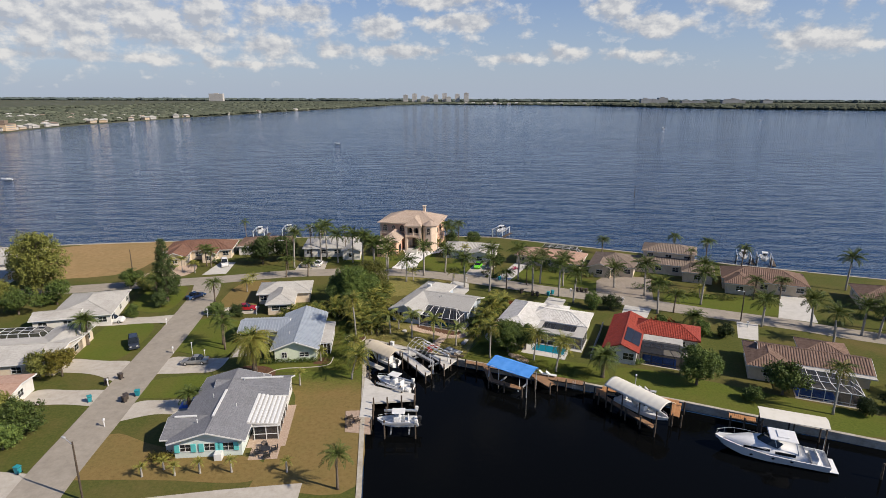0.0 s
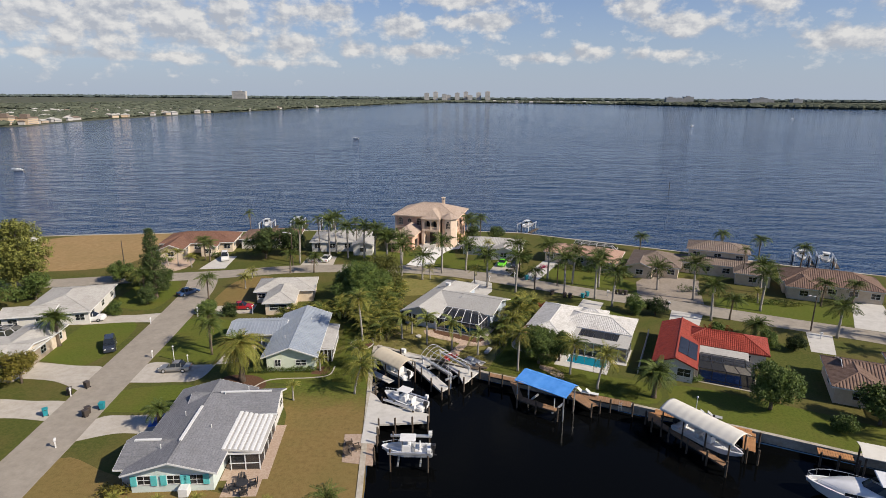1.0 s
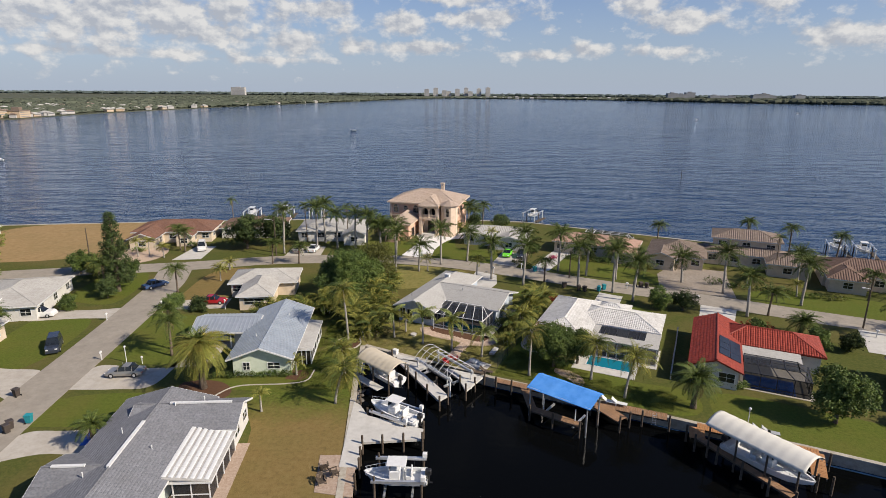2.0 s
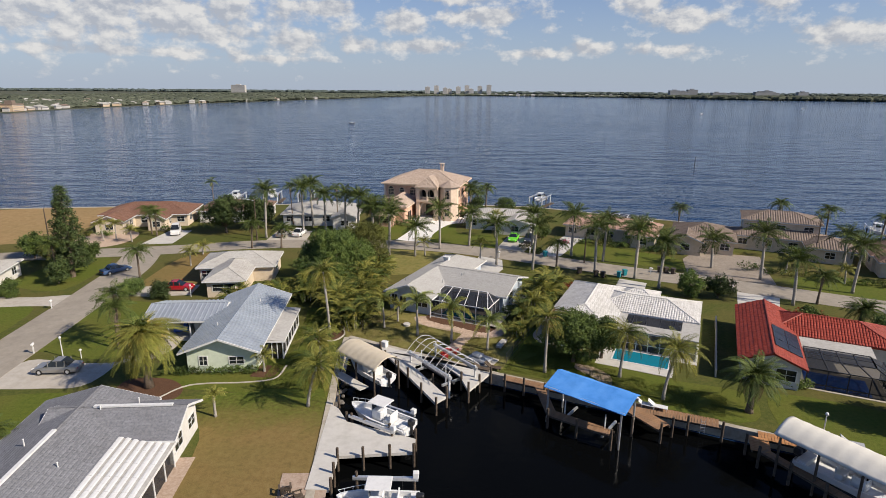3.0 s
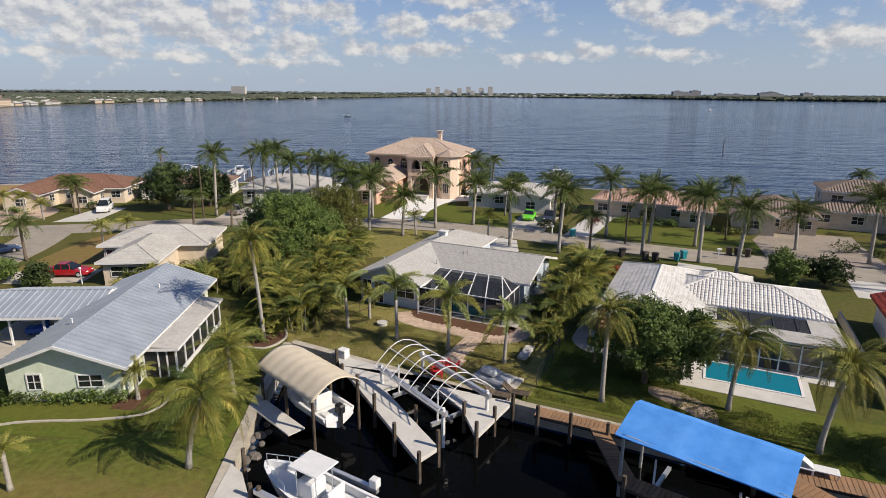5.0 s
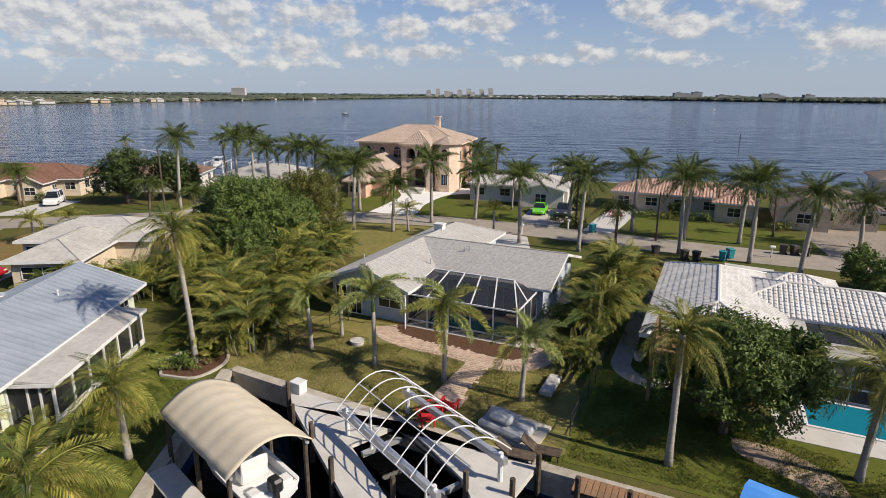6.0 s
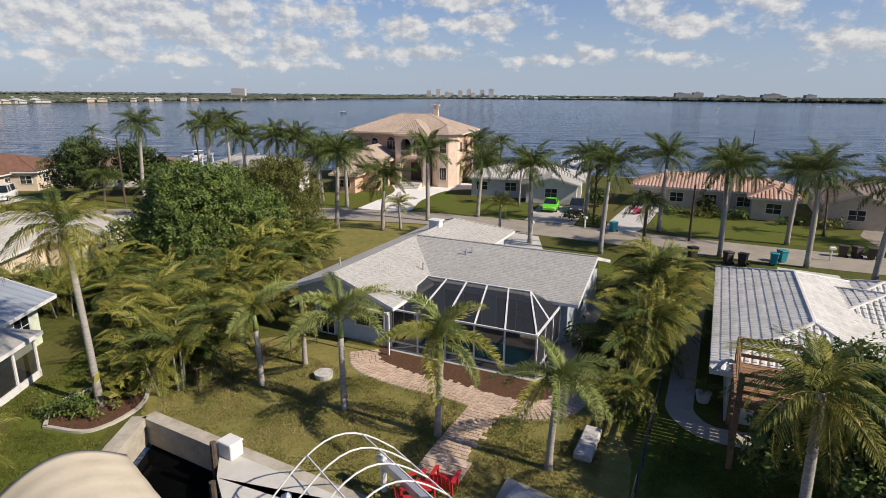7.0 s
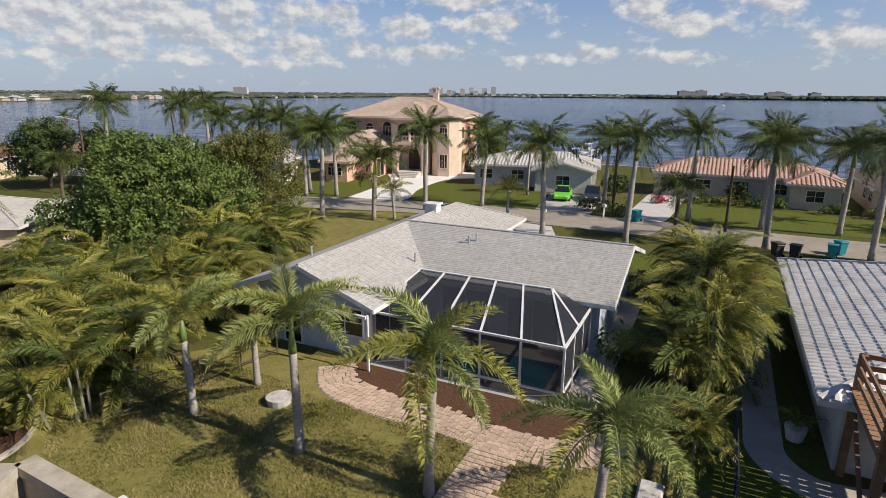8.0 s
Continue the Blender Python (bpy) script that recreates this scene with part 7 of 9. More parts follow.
conifer((-60.5, 126.0), 15.0, 3.3, "tall narrow norfolk pine with tiered branches", 81, leaves=16000, size=0.15)
palm("queen", (-61.6, 124.2), 7.2, "palm with hanging fronds beside a tall pine", 247, (-0.4, 0.0), 1.1)
conifer((-92.0, 131.0), 15.5, 6.0, "tall feathery olive-grey australian pine", 82, "leaf_olive", False, 14000, 0.26)
conifer((-98.0, 136.0), 13.0, 5.0, "feathery olive-grey australian pine", 83, "leaf_olive", False, 9000, 0.26)

# grass on the lawns nearest the path of the camera
grass_tufts([(-11.4, 104.6), (5.2, 96.4), (8.4, 104.6), (5.6, 105.2), (-3.4, 108.6), (-9.0, 112.4), (-13.0, 108.0)], 26000, 1, "grass_blade", "short straw and olive grass tufts on a lawn")
grass_tufts([(-19, 91.2), (-12.2, 91.4), (-12.6, 102.5), (-16.8, 103.2), (-15.6, 112), (-18.4, 112.4)], 16000, 2, "grass_blade_green", "short green grass tufts on a mown lawn")
grass_tufts([(6.8, 96.2), (12, 94.2), (27, 87.4), (29, 91.5), (22, 94.4), (12.0, 102.2), (10, 103.6)], 18000, 3, "grass_blade_green", "short green grass tufts on a shaded lawn")

# shrubs and clipped hedges
shrub((-27.4, 94.1), 2.2, 0.45, 0.75, "low clipped green hedge under a house wall", "leaf", 90, 1500, 0.1, WEST, "hedge", True)
shrub((-22.4, 94.6), 2.4, 0.45, 0.7, "low clipped green hedge under a house wall", "leaf", 91, 1600, 0.1, WEST, "hedge", True)
shrub((-14.9, 104.4), 1.1, 0.7, 0.8, "rounded green shrub in an edged bed", "leaf", 92, 900, 0.1)
shrub((-14.2, 106.3), 0.6, 0.6, 1.3, "spiky upright shrub in an edged bed", "frond_bright", 93, 260, 0.3)
shrub((-34.0, 76.0), 2.6, 0.6, 1.0, "untrimmed brown-green hedge beside a house", "leaf_olive", 94, 1500, 0.12, 80, "hedge")
shrub((17.2, 121.0 + 4.4), 0.8, 0.8, 1.1, "red-leaved croton shrub by a drive", "leaf_red", 95, 500, 0.16)
shrub((18.9, 123.6), 0.7, 0.6, 0.9, "red-orange croton shrub by a street", "leaf_red", 96, 400, 0.16)
shrub((23.2, 151.0), 0.6, 0.5, 0.9, "pink flowering shrub at a house corner", "flower_pink", 97, 350, 0.12)
shrub((49.5, 113.0), 1.6, 0.8, 1.0, "red-leaved shrub beside a drive", "leaf_red", 98, 700, 0.14, ROW)
shrub((-34.5, 66.2), 1.3, 0.8, 0.9, "yellow-green shrub at a house corner", "leaf_yellow", 99, 600, 0.14)
for i, (x, y, r) in enumerate([(27.0, 151.5, 1.2), (30.0, 149.6, 1.3), (33.5, 148.4, 1.2), (39.0, 145.8, 1.3), (42.0, 144.0, 1.2), (52.0, 134.5, 1.5), (55.5, 132.6, 1.6), (59.0, 131.0, 1.6), (62.5, 129.4, 1.5), (66.0, 127.5, 1.5), (70.0, 126.5, 1.4), (-14.0, 165.0, 1.2), (-11.0, 166.0, 1.1), (1.8, 176.5, 1.2), (-3.0, 128.0, 0.8), (-71.5, 153.0, 1.2), (-75.0, 152.0, 1.1), (-60.0, 157.0, 1.2),
                               (-8.0, 121.5, 1.0), (11.8, 121.4, 1.0), (8.8, 112.2, 0.8), (37.0, 93.4, 0.9), (15.0, 146.4, 0.9), (16.6, 143.6, 0.8)]):
    shrub((x, y), r, r * 0.7, 0.9 + 0.3 * (i % 3), "low rounded green shrub", ("leaf", "leaf_olive", "leaf")[i % 3], 300 + i, 520, 0.13)

# ---- docks, lifts and boats ----


def pile(parent, x, y, top=0.9, r=0.13, mat="wood_dark", name="pile", base=-2.6):
    bm = bmesh.new()
    tube(bm, [(x, y, base), (x, y, 0), (x, y, top)], [r, r * 0.97, r * 0.92], 8)
    return part(name, bm, mat, parent)


def concrete_dock(label, outline, piles, z=0.12):
    d = thing("dock", label, "dock")
    bm = bmesh.new()
    slab(bm, outline, z - 0.28, z)
    part("deck", bm, "concrete_pale", d)
    for x, y in piles:
        pile(d, x, y, 1.0 + 0.2 * math.sin(x * 3), 0.13)
    return d


PLANKS = {}


def plank_run(parent, a, b, width, z=0.12, mat="wood", step=0.26):
    """Deck boards laid across a straight run from a to b (plan), each a piece of its own, on two joists."""
    a, b = Vector((*a, 0)), Vector((*b, 0))
    d = (b - a).normalized()
    n = int((b - a).length / step)
    key = (round(width, 2), mat)
    if key not in PLANKS:
        bm = bmesh.new()
        box(bm, -step / 2 + 0.012, step / 2 - 0.012, -width / 2, width / 2, -0.045, 0, bevel=0.006)
        PLANKS[key] = mesh_of(bm, mat, "plank")
    rot = math.degrees(math.atan2(d.y, d.x))
    rng = random.Random(int(a.x * 10))
    for i in range(n):
        c = a + d * (step * (i + 0.5))
        ob = new("plank", PLANKS[key])
        ob.parent = parent
        ob.matrix_basis = pose(c.x, c.y, z + rng.uniform(-0.006, 0.006), 0, 0, rot + rng.uniform(-0.5, 0.5))
    s = Vector((-d.y, d.x, 0))
    for k in (-0.42, 0.42):
        bm = bmesh.new()
        bar(bm, a + s * width * k + UP * (z - 0.14), b + s * width * k + UP * (z - 0.14), 0.1, 0.2)
        part("joist", bm, "wood_dark", parent)


def loft(bm, rows, close=True):
    vs = [[bm.verts.new(p) for p in r] for r in rows]
    for a, b in zip(vs, vs[1:]):
        n = len(a)
        for i in range(n if close else n - 1):
            j = (i + 1) % n
            bm.faces.new((a[i], a[j], b[j], b[i]))
    return vs


def hull_mesh(length, beam, depth, sheer=0.35, bow_rake=0.9):
    """A planing hull with a raked bow and flared sides; bow towards -x, keel at z = 0."""
    bm = bmesh.new()
    rows = []
    for t in (0.0, 0.04, 0.12, 0.25, 0.45, 0.7, 1.0):
        x = -length / 2 + length * t
        w = beam / 2 * min(1.0, (t * 2.6) ** 0.6) * (1.0 - 0.06 * max(0, t - 0.6)) + 0.03
        top = depth + sheer * (1 - t) ** 2
        chine = w * 0.80
        keel = depth * 0.75 * max(0, 1 - t * 3.2) ** 1.4
        rx = -bow_rake * max(0.0, 1 - t * 4) * 0.0
        rows.append([(x, -w, top), (x + 0.02, -w * 0.98, top - 0.12), (x + bow_rake * 0.4 * max(0, 1 - 4 * t), -chine, depth * 0.42 + keel * 0.5), (x + bow_rake * max(0, 1 - 4 * t), 0, keel),
                     (x + bow_rake * 0.4 * max(0, 1 - 4 * t), chine, depth * 0.42 + keel * 0.5), (x + 0.02, w * 0.98, top - 0.12), (x, w, top)])
    vs = loft(bm, rows, False)
    bm.faces.new(vs[0])
    bm.faces.new(vs[-1][::-1])
    # inner deck below the gunwale
    inner = []
    for r in rows:
        w = max(0.02, abs(r[0][1]) - 0.16)
        top = r[0][2]
        inner.append([(r[0][0] + 0.1, -w, top), (r[0][0] + 0.1, -w, top - 0.45), (r[0][0] + 0.1, w, top - 0.45), (r[0][0] + 0.1, w, top)])
    iv = loft(bm, inner, False)
    for k in range(len(rows) - 1):
        bm.faces.new((vs[k][0], vs[k + 1][0], iv[k + 1][0], iv[k][0]))
        bm.faces.new((vs[k][6], iv[k][3], iv[k + 1][3], vs[k + 1][6]))
    bm.faces.new((iv[-1][0], iv[-1][1], iv[-1][2], iv[-1][3]))
    bmesh.ops.recalc_face_normals(bm, faces=bm.faces)
    return bm


def outboard(parent, x, y, z):
    bm = bmesh.new()
    box(bm, x - 0.25, x + 0.35, y - 0.24, y + 0.24, z + 0.35, z + 0.95, bevel=0.1)
    box(bm, x - 0.05, x + 0.2, y - 0.1, y + 0.1, z - 0.6, z + 0.4, bevel=0.03)
    bar(bm, (x + 0.1, y, z - 0.55), (x + 0.45, y, z - 0.55), 0.16, 0.16, 8)
    part("outboard_motor", bm, "black_plastic", parent, "black outboard motor")


def console_boat(label, at, rot, z, length=7.4, beam=2.5, top=True, group="", motors=1):
    b = thing("motorboat", label, "boat", (at[0], at[1], z), rot, group)
    part("hull", hull_mesh(length, beam, 1.05), "gelcoat", b)
    bm = bmesh.new()
    box(bm, -0.6, 0.5, -0.5, 0.5, 0.7, 1.7, bevel=0.08)
    part("console", bm, "gelcoat", b)
    bm = bmesh.new()
    box(bm, -0.55, -0.45, -0.48, 0.48, 1.7, 2.15)
    part("windscreen", bm, "glass_dark", b)
    bm = bmesh.new()
    box(bm, 1.0, 1.6, -0.6, 0.6, 0.7, 1.25, bevel=0.06)
    box(bm, 1.5, 1.62, -0.6, 0.6, 1.2, 1.75, bevel=0.03)
    part("seat", bm, "white_paint", b)
    bm = bmesh.new()
    box(bm, length * 0.40, length * 0.49, -beam * 0.4, beam * 0.4, 0.6, 1.12, bevel=0.04)
    part("transom_seat", bm, "white_paint", b)
    if top:
        bm = bmesh.new()
        box(bm, -0.8, 1.1, -0.8, 0.8, 2.45, 2.54, bevel=0.04)
        part("hard_top", bm, "white_paint", b)
        for x, y in ((-0.5, -0.6), (-0.5, 0.6), (0.8, -0.6), (0.8, 0.6)):
            bm = bmesh.new()
            bar(bm, (x, y * 0.9, 0.7), (x, y, 2.46), 0.05, 0.05, 6)
            part("top_post", bm, "aluminium", b)
    bm = bmesh.new()
    pts = [(-length / 2 + 0.15, 0, 1.85)] + [(-length / 2 + 0.15 + k, beam * 0.5 * min(1, (k / length * 2.6) ** 0.6) - 0.06, 1.75 - 0.05 * k) for k in (0.4, 1.0, 1.8, 2.4)]
    for s in (1, -1):
        for p, q in zip(pts, pts[1:]):
            bar(bm, (p[0], p[1] * s, p[2]), (q[0], q[1] * s, q[2]), 0.035, 0.035, 6)
        for p in pts[1:]:
            bar(bm, (p[0], p[1] * s, p[2]), (p[0], p[1] * s, 1.15), 0.03, 0.03, 6)
    part("bow_rail", bm, "aluminium", b)
    for k in range(motors):
        outboard(b, length / 2 + 0.1, (k - (motors - 1) / 2) * 0.7, 0.75)
    return b


def lift_frame(label, at, rot, length, width, z_top, post_top, mat="aluminium"):
    """A boat lift: piles, side beams, cross cradle and a motor box on each side."""
    f = thing("boat_lift", label, "boat lift", (at[0], at[1], 0), rot, "boat lifts on the canal")
    for x in (-length / 2, length / 2):
        for y in (-width / 2, width / 2):
            pile(f, x, y, post_top, 0.13)
    for y in (-width / 2, width / 2):
        bm = bmesh.new()
        box(bm, -length / 2 - 0.3, length / 2 + 0.3, y - 0.12, y + 0.12, z_top - 0.3, z_top, bevel=0.02)
        part("top_beam", bm, mat, f)
        bm = bmesh.new()
        box(bm, length / 2 - 0.1, length / 2 + 0.35, y - 0.2, y + 0.2, z_top, z_top + 0.5, bevel=0.03)
        part("motor_box", bm, "white_paint", f)
    for x in (-length * 0.3, length * 0.3):
        bm = bmesh.new()
        box(bm, x - 0.1, x + 0.1, -width / 2, width / 2, -0.5, -0.3)
        part("cradle_beam", bm, mat, f)
        for y in (-width / 2 + 0.1, width / 2 - 0.1):
            bm = bmesh.new()
            bar(bm, (x, y, -0.4), (x, y, z_top), 0.03, 0.03, 5)
            part("cable", bm, "dark_metal", f)
    return f


def vault_canopy(parent, length, width, z_eave, rise, mat, label, n=14, ribs=7):
    """A curved canvas canopy with thickness, slightly sagging between its hoops."""
    rows, low = [], []
    m = ribs * 4
    for i in range(m + 1):
        x = -length / 2 + length * i / m
        sag = 0.035 * (0.5 - 0.5 * math.cos(i / 4 * math.tau))
        rows.append([(x, -width / 2 + width * k / n, z_eave + rise * math.sin(math.pi * (0.06 + 0.88 * k / n)) - sag) for k in range(n + 1)])
    bm = bmesh.new()
    a = loft(bm, rows, False)
    b = loft(bm, [[(p[0], p[1] * 0.99, p[2] - 0.04) for p in r] for r in rows], False)
    for k in range(n):
        bm.faces.new((a[0][k], a[0][k + 1], b[0][k + 1], b[0][k]))
        bm.faces.new((a[-1][k + 1], a[-1][k], b[-1][k], b[-1][k + 1]))
    for i in range(m):
        bm.faces.new((a[i][0], b[i][0], b[i + 1][0], a[i + 1][0]))
        bm.faces.new((a[i][n], a[i + 1][n], b[i + 1][n], b[i][n]))
    bmesh.ops.recalc_face_normals(bm, faces=bm.faces)
    return part("canopy", bm, mat, parent, label, smooth=True)


# head of the canal: concrete docks, a canvas-covered lift and an open hooped lift
concrete_dock("pale concrete dock with wooden piles at the canal head", [(-7.6, 102.0), (-7.0, 100.2), (-0.5, 89.0), (0.6, 90.3), (-3.3, 96.8), (-1.0, 98.8), (2.0, 94.4), (2.8, 91.4), (5.3, 95.5)],
              [(-6.6, 99.0), (-5.2, 97.2), (-3.6, 94.2), (-2.0, 91.2), (-0.4, 88.8), (0.6, 90.3), (-0.9, 93.4), (2.8, 91.3), (4.0, 93.5), (5.3, 95.2), (2.1, 93.8), (-7.4, 101.0)])
c = thing("covered_boat_lift", "boat lift under a curved cream canvas canopy", "boat lift", (-7.9, 94.8, 0), -43, "boat lifts on the canal")
vault_canopy(c, 6.6, 3.75, 2.05, 1.05, "cream_canvas", "cream canvas canopy with seams")
for x in (-3.0, 0, 3.0):
    for y in (-1.65, 1.65):
        pile(c, x, y, 2.2, 0.11)
for y in (-1.65, 1.65):
    bm = bmesh.new()
    bar(bm, (-3.25, y, 2.16), (3.25, y, 2.16), 0.1)
    part("side_beam", bm, "aluminium", c)
bm = bmesh.new()
box(bm, -2.4, 2.2, -2.9, -1.78, 0.0, 0.1)
part("side_deck", bm, "concrete_pale", c)
console_boat("white motorboat stored under a canvas canopy", (-7.8, 94.7), -43, -0.25, 6.2, 2.3, False)

c = thing("hooped_boat_lift", "empty boat lift with a bare white hooped canopy frame", "boat lift", (0.0, 96.0, 0), -51, "boat lifts on the canal")
for i in range(8):
    x = -3.6 + 7.2 * i / 7
    bm = bmesh.new()
    tube(bm, [(x, -2.25 + 4.5 * k / 12, 1.5 + 1.35 * math.sin(math.pi * k / 12)) for k in range(13)], [0.03] * 13, 6)
    part("hoop", bm, "white_paint", c)
for y in (-2.25, -1.0, 1.0, 2.25):
    bm = bmesh.new()
    z = 1.5 + 1.35 * math.sin(math.pi * (y + 2.25) / 4.5)
    bar(bm, (-3.6, y, z), (3.6, y, z), 0.06, 0.06, 6)
    part("purlin", bm, "white_paint", c)
for y in (-1.75, 1.75):
    bm = bmesh.new()
    box(bm, -3.8, 3.8, y - 0.12, y + 0.12, 1.05, 1.35)
    part("lift_beam", bm, "aluminium", c)
    for x in (-3.5, 3.5):
        pile(c, x, y, 1.5, 0.12, "white_paint")
for y in (-0.7, 0.7):
    bm = bmesh.new()
    box(bm, -3.0, 3.0, y - 0.14, y + 0.14, -0.2, 0.0, bevel=0.03)
    part("bunk", bm, "dark_metal", c)
for x in (-2.2, 2.2):
    bm = bmesh.new()
    box(bm, x - 0.1, x + 0.1, -1.7, 1.7, -0.45, -0.2)
    part("cradle_beam", bm, "aluminium", c)
    bm = bmesh.new()
    tube(bm, [(x, -1.2, -0.2), (x, -1.2, 1.9)], [0.06, 0.05], 8)
    part("guide_post", bm, "white_paint", c)
bm = bmesh.new()
slab(bm, [(2.6, 98.3), (5.2, 96.4), (6.4, 98.6), (3.6, 100.6)], -0.1, 0.14)
solid("landing", bm, "concrete", "grey concrete landing beside garden steps", "landing")
bm = bmesh.new()
box(bm, -1.3, 1.3, -0.8, 0.8, 0, 0.35, bevel=0.12)
box(bm, -0.9, 0.4, -0.5, 0.5, 0.35, 0.75, bevel=0.15)
solid("jet_ski_cover", bm, "grey_paint", "pale grey covered jet ski on a landing", "jet ski", (4.2, 98.4, 0.14), -40)
d = thing("dock_box", "white dock storage box", "box", (-7.0, 101.6, 0.1), -30)
bm = bmesh.new()
box(bm, -0.36, 0.36, -0.3, 0.3, 0, 0.6, bevel=0.03)
part("body", bm, "white_paint", d)
bm = bmesh.new()
box(bm, -0.39, 0.39, -0.33, 0.33, 0.6, 0.68, bevel=0.03)
part("lid", bm, "white_paint", d)


def garden_chair(mat, label, at, rot):
    ch = thing("garden_chair", label, "chair", at, rot, "garden chairs by the water")
    bm = bmesh.new()
    box(bm, -0.35, 0.35, -0.35, 0.3, 0.3, 0.36, m=pose(0, 0, 0, 8, 0, 0))
    part("seat", bm, mat, ch)
    for i in range(5):
        x = -0.3 + 0.15 * i
        bm = bmesh.new()
        box(bm, x - 0.06, x + 0.06, 0.28, 0.31, 0.3, 1.05 - abs(i - 2) * 0.06, m=pose(0, 0, 0, -14, 0, 0))
        part("back_slat", bm, mat, ch)
    for s in (-1, 1):
        bm = bmesh.new()
        box(bm, s * 0.42 - 0.07, s * 0.42 + 0.07, -0.4, 0.35, 0.55, 0.59)
        part("armrest", bm, mat, ch)
        for y in (-0.32, 0.28):
            bm = bmesh.new()
            box(bm, s * 0.38 - 0.03, s * 0.38 + 0.03, y - 0.04, y + 0.04, 0, 0.56)
            part("leg", bm, mat, ch)
    return ch


for x, y, a in ((0.5, 99.6, 120), (1.3, 99.9, 160), (0.2, 98.7, 100)):
    garden_chair("red_plastic", "red slatted garden chair", (x, y, 0.12), a)


def lounger(mat, label, at, rot):
    lo = thing("sun_lounger", label, "sun lounger", at, rot, "loungers")
    bm = bmesh.new()
    box(bm, -0.33, 0.33, -0.9, 0.35, 0.28, 0.34, bevel=0.01)
    part("bed", bm, mat, lo)
    bm = bmesh.new()
    box(bm, -0.33, 0.33, 0, 0.75, 0, 0.06, m=pose(0, 0.33, 0.32, 35, 0, 0))
    part("backrest", bm, mat, lo)
    for x in (-0.28, 0.28):
        for y in (-0.8, 0.3):
            bm = bmesh.new()
            bar(bm, (x, y, 0), (x, y, 0.3), 0.05)
            part("leg", bm, mat, lo)
    return lo


for x, y in ((19.9, 89.0), (21.0, 88.6)):
    lounger("white_paint", "white sun lounger on a wooden dock", (x, y, 0.13), 66)
for x, y, a in ((4.4, 94.5, 70), (5.6, 94.8, 70)):
    lounger("wood_dark", "dark slatted garden lounger by the seawall", (x, y + 1.6, 0.02), a)

# second concrete dock with two boats on lifts
concrete_dock("pale concrete dock with wooden piles along the seawall", [(-10.6, 88.4), (-9.7, 87.6), (-8.5, 85.4), (-2.0, 82.9), (-2.0, 81.0), (-8.3, 80.2), (-8.2, 76.0), (-10.0, 76.0)],
              [(-8.3, 80.0), (-6.2, 80.2), (-4.0, 80.5), (-2.0, 80.8), (-2.0, 83.0), (-4.4, 84.0), (-6.8, 84.9), (-8.6, 85.8), (-9.8, 88.2), (-8.2, 78.0), (-8.0, 76.0), (-8.0, 73.6)])
console_boat("white centre-console motorboat on a lift", (-5.5, 85.9), -30, -0.45, 6.7, 2.4, True, "boats on lifts", 1)
lift_frame("aluminium boat lift holding a white motorboat", (-5.3, 85.8), -30, 4.6, 3.2, 0.7, 0.9)
console_boat("white centre-console motorboat with a T-top on a lift", (-4.2, 74.2), 0, -0.3, 6.0, 2.2, True, "boats on lifts", 1)
lift_frame("aluminium boat lift holding a small motorboat", (-3.8, 74.2), 0, 4.4, 3.6, 1.4, 1.8)
bm = bmesh.new()
slab(bm, [(-12.3, 77.9), (-8.6, 78.1), (-7.9, 71.7), (-11.6, 72.3)], -0.05, 0.06)
solid("patio", bm, "paver", "beige paved patio by the seawall", "patio", kind="structure")
for x, y, a in ((-11.2, 73.6, 30), (-10.2, 74.8, 120), (-11.4, 75.6, 200)):
    garden_chair("wood_dark", "dark metal patio chair", (x, y, 0.06), a)

# wooden dock with the blue-roofed lift
d = thing("wooden_dock", "weathered brown plank dock along the seawall", "dock")
plank_run(d, (6.7, 94.4), (16.4, 90.2), 1.1)
plank_run(d, (16.4, 89.9), (26.0, 86.2), 1.5, mat="wood")
plank_run(d, (10.2, 92.6), (10.6, 87.6), 1.0)
plank_run(d, (10.4, 87.7), (15.6, 84.3), 1.1)
plank_run(d, (18.6, 88.6), (20.6, 85.4), 1.7)
for x, y in ((6.7, 93.7), (8.6, 92.9), (10.6, 91.9), (10.2, 87.0), (12.6, 85.4), (15.3, 83.7), (16.2, 84.7), (17.8, 85.9), (20.1, 84.9), (21.5, 85.9), (23.0, 86.2), (25.8, 85.3), (17.6, 88.4)):
    pile(d, x, y, 0.9, 0.13)
bm = bmesh.new()
for s in (-0.2, 0.2):
    bar(bm, (24.3 + s, 86.0, -0.8), (24.3 + s, 86.0, 0.7), 0.05, 0.05, 6)
for k in range(4):
    bar(bm, (24.1, 86.0, -0.5 + 0.3 * k), (24.5, 86.0, -0.5 + 0.3 * k), 0.04)
part("ladder", bm, "aluminium", d)
c = thing("roofed_boat_lift", "boat lift under a bright blue fabric roof", "boat lift", (14.15, 87.2, 0), -37.5, "boat lifts on the canal")
bm = bmesh.new()
prof = [(-1.85, 2.55), (0.85, 3.25), (1.75, 2.95)]
rows = [[(x, y, z - 0.02 * math.sin(k * 1.7)) for y, z in prof] + [(x, y, z - 0.06) for y, z in prof[::-1]] for k, x in enumerate([-4.0 + i for i in range(9)])]
vs = loft(bm, rows, True)
bm.faces.new(vs[0][::-1])
bm.faces.new(vs[-1])
part("roof", bm, "blue_canvas", c, "bright blue fabric roof, peaked")
for x in (-3.6, 3.6):
    for y in (-1.6, 1.6):
        pile(c, x, y, 2.6, 0.1, "aluminium")
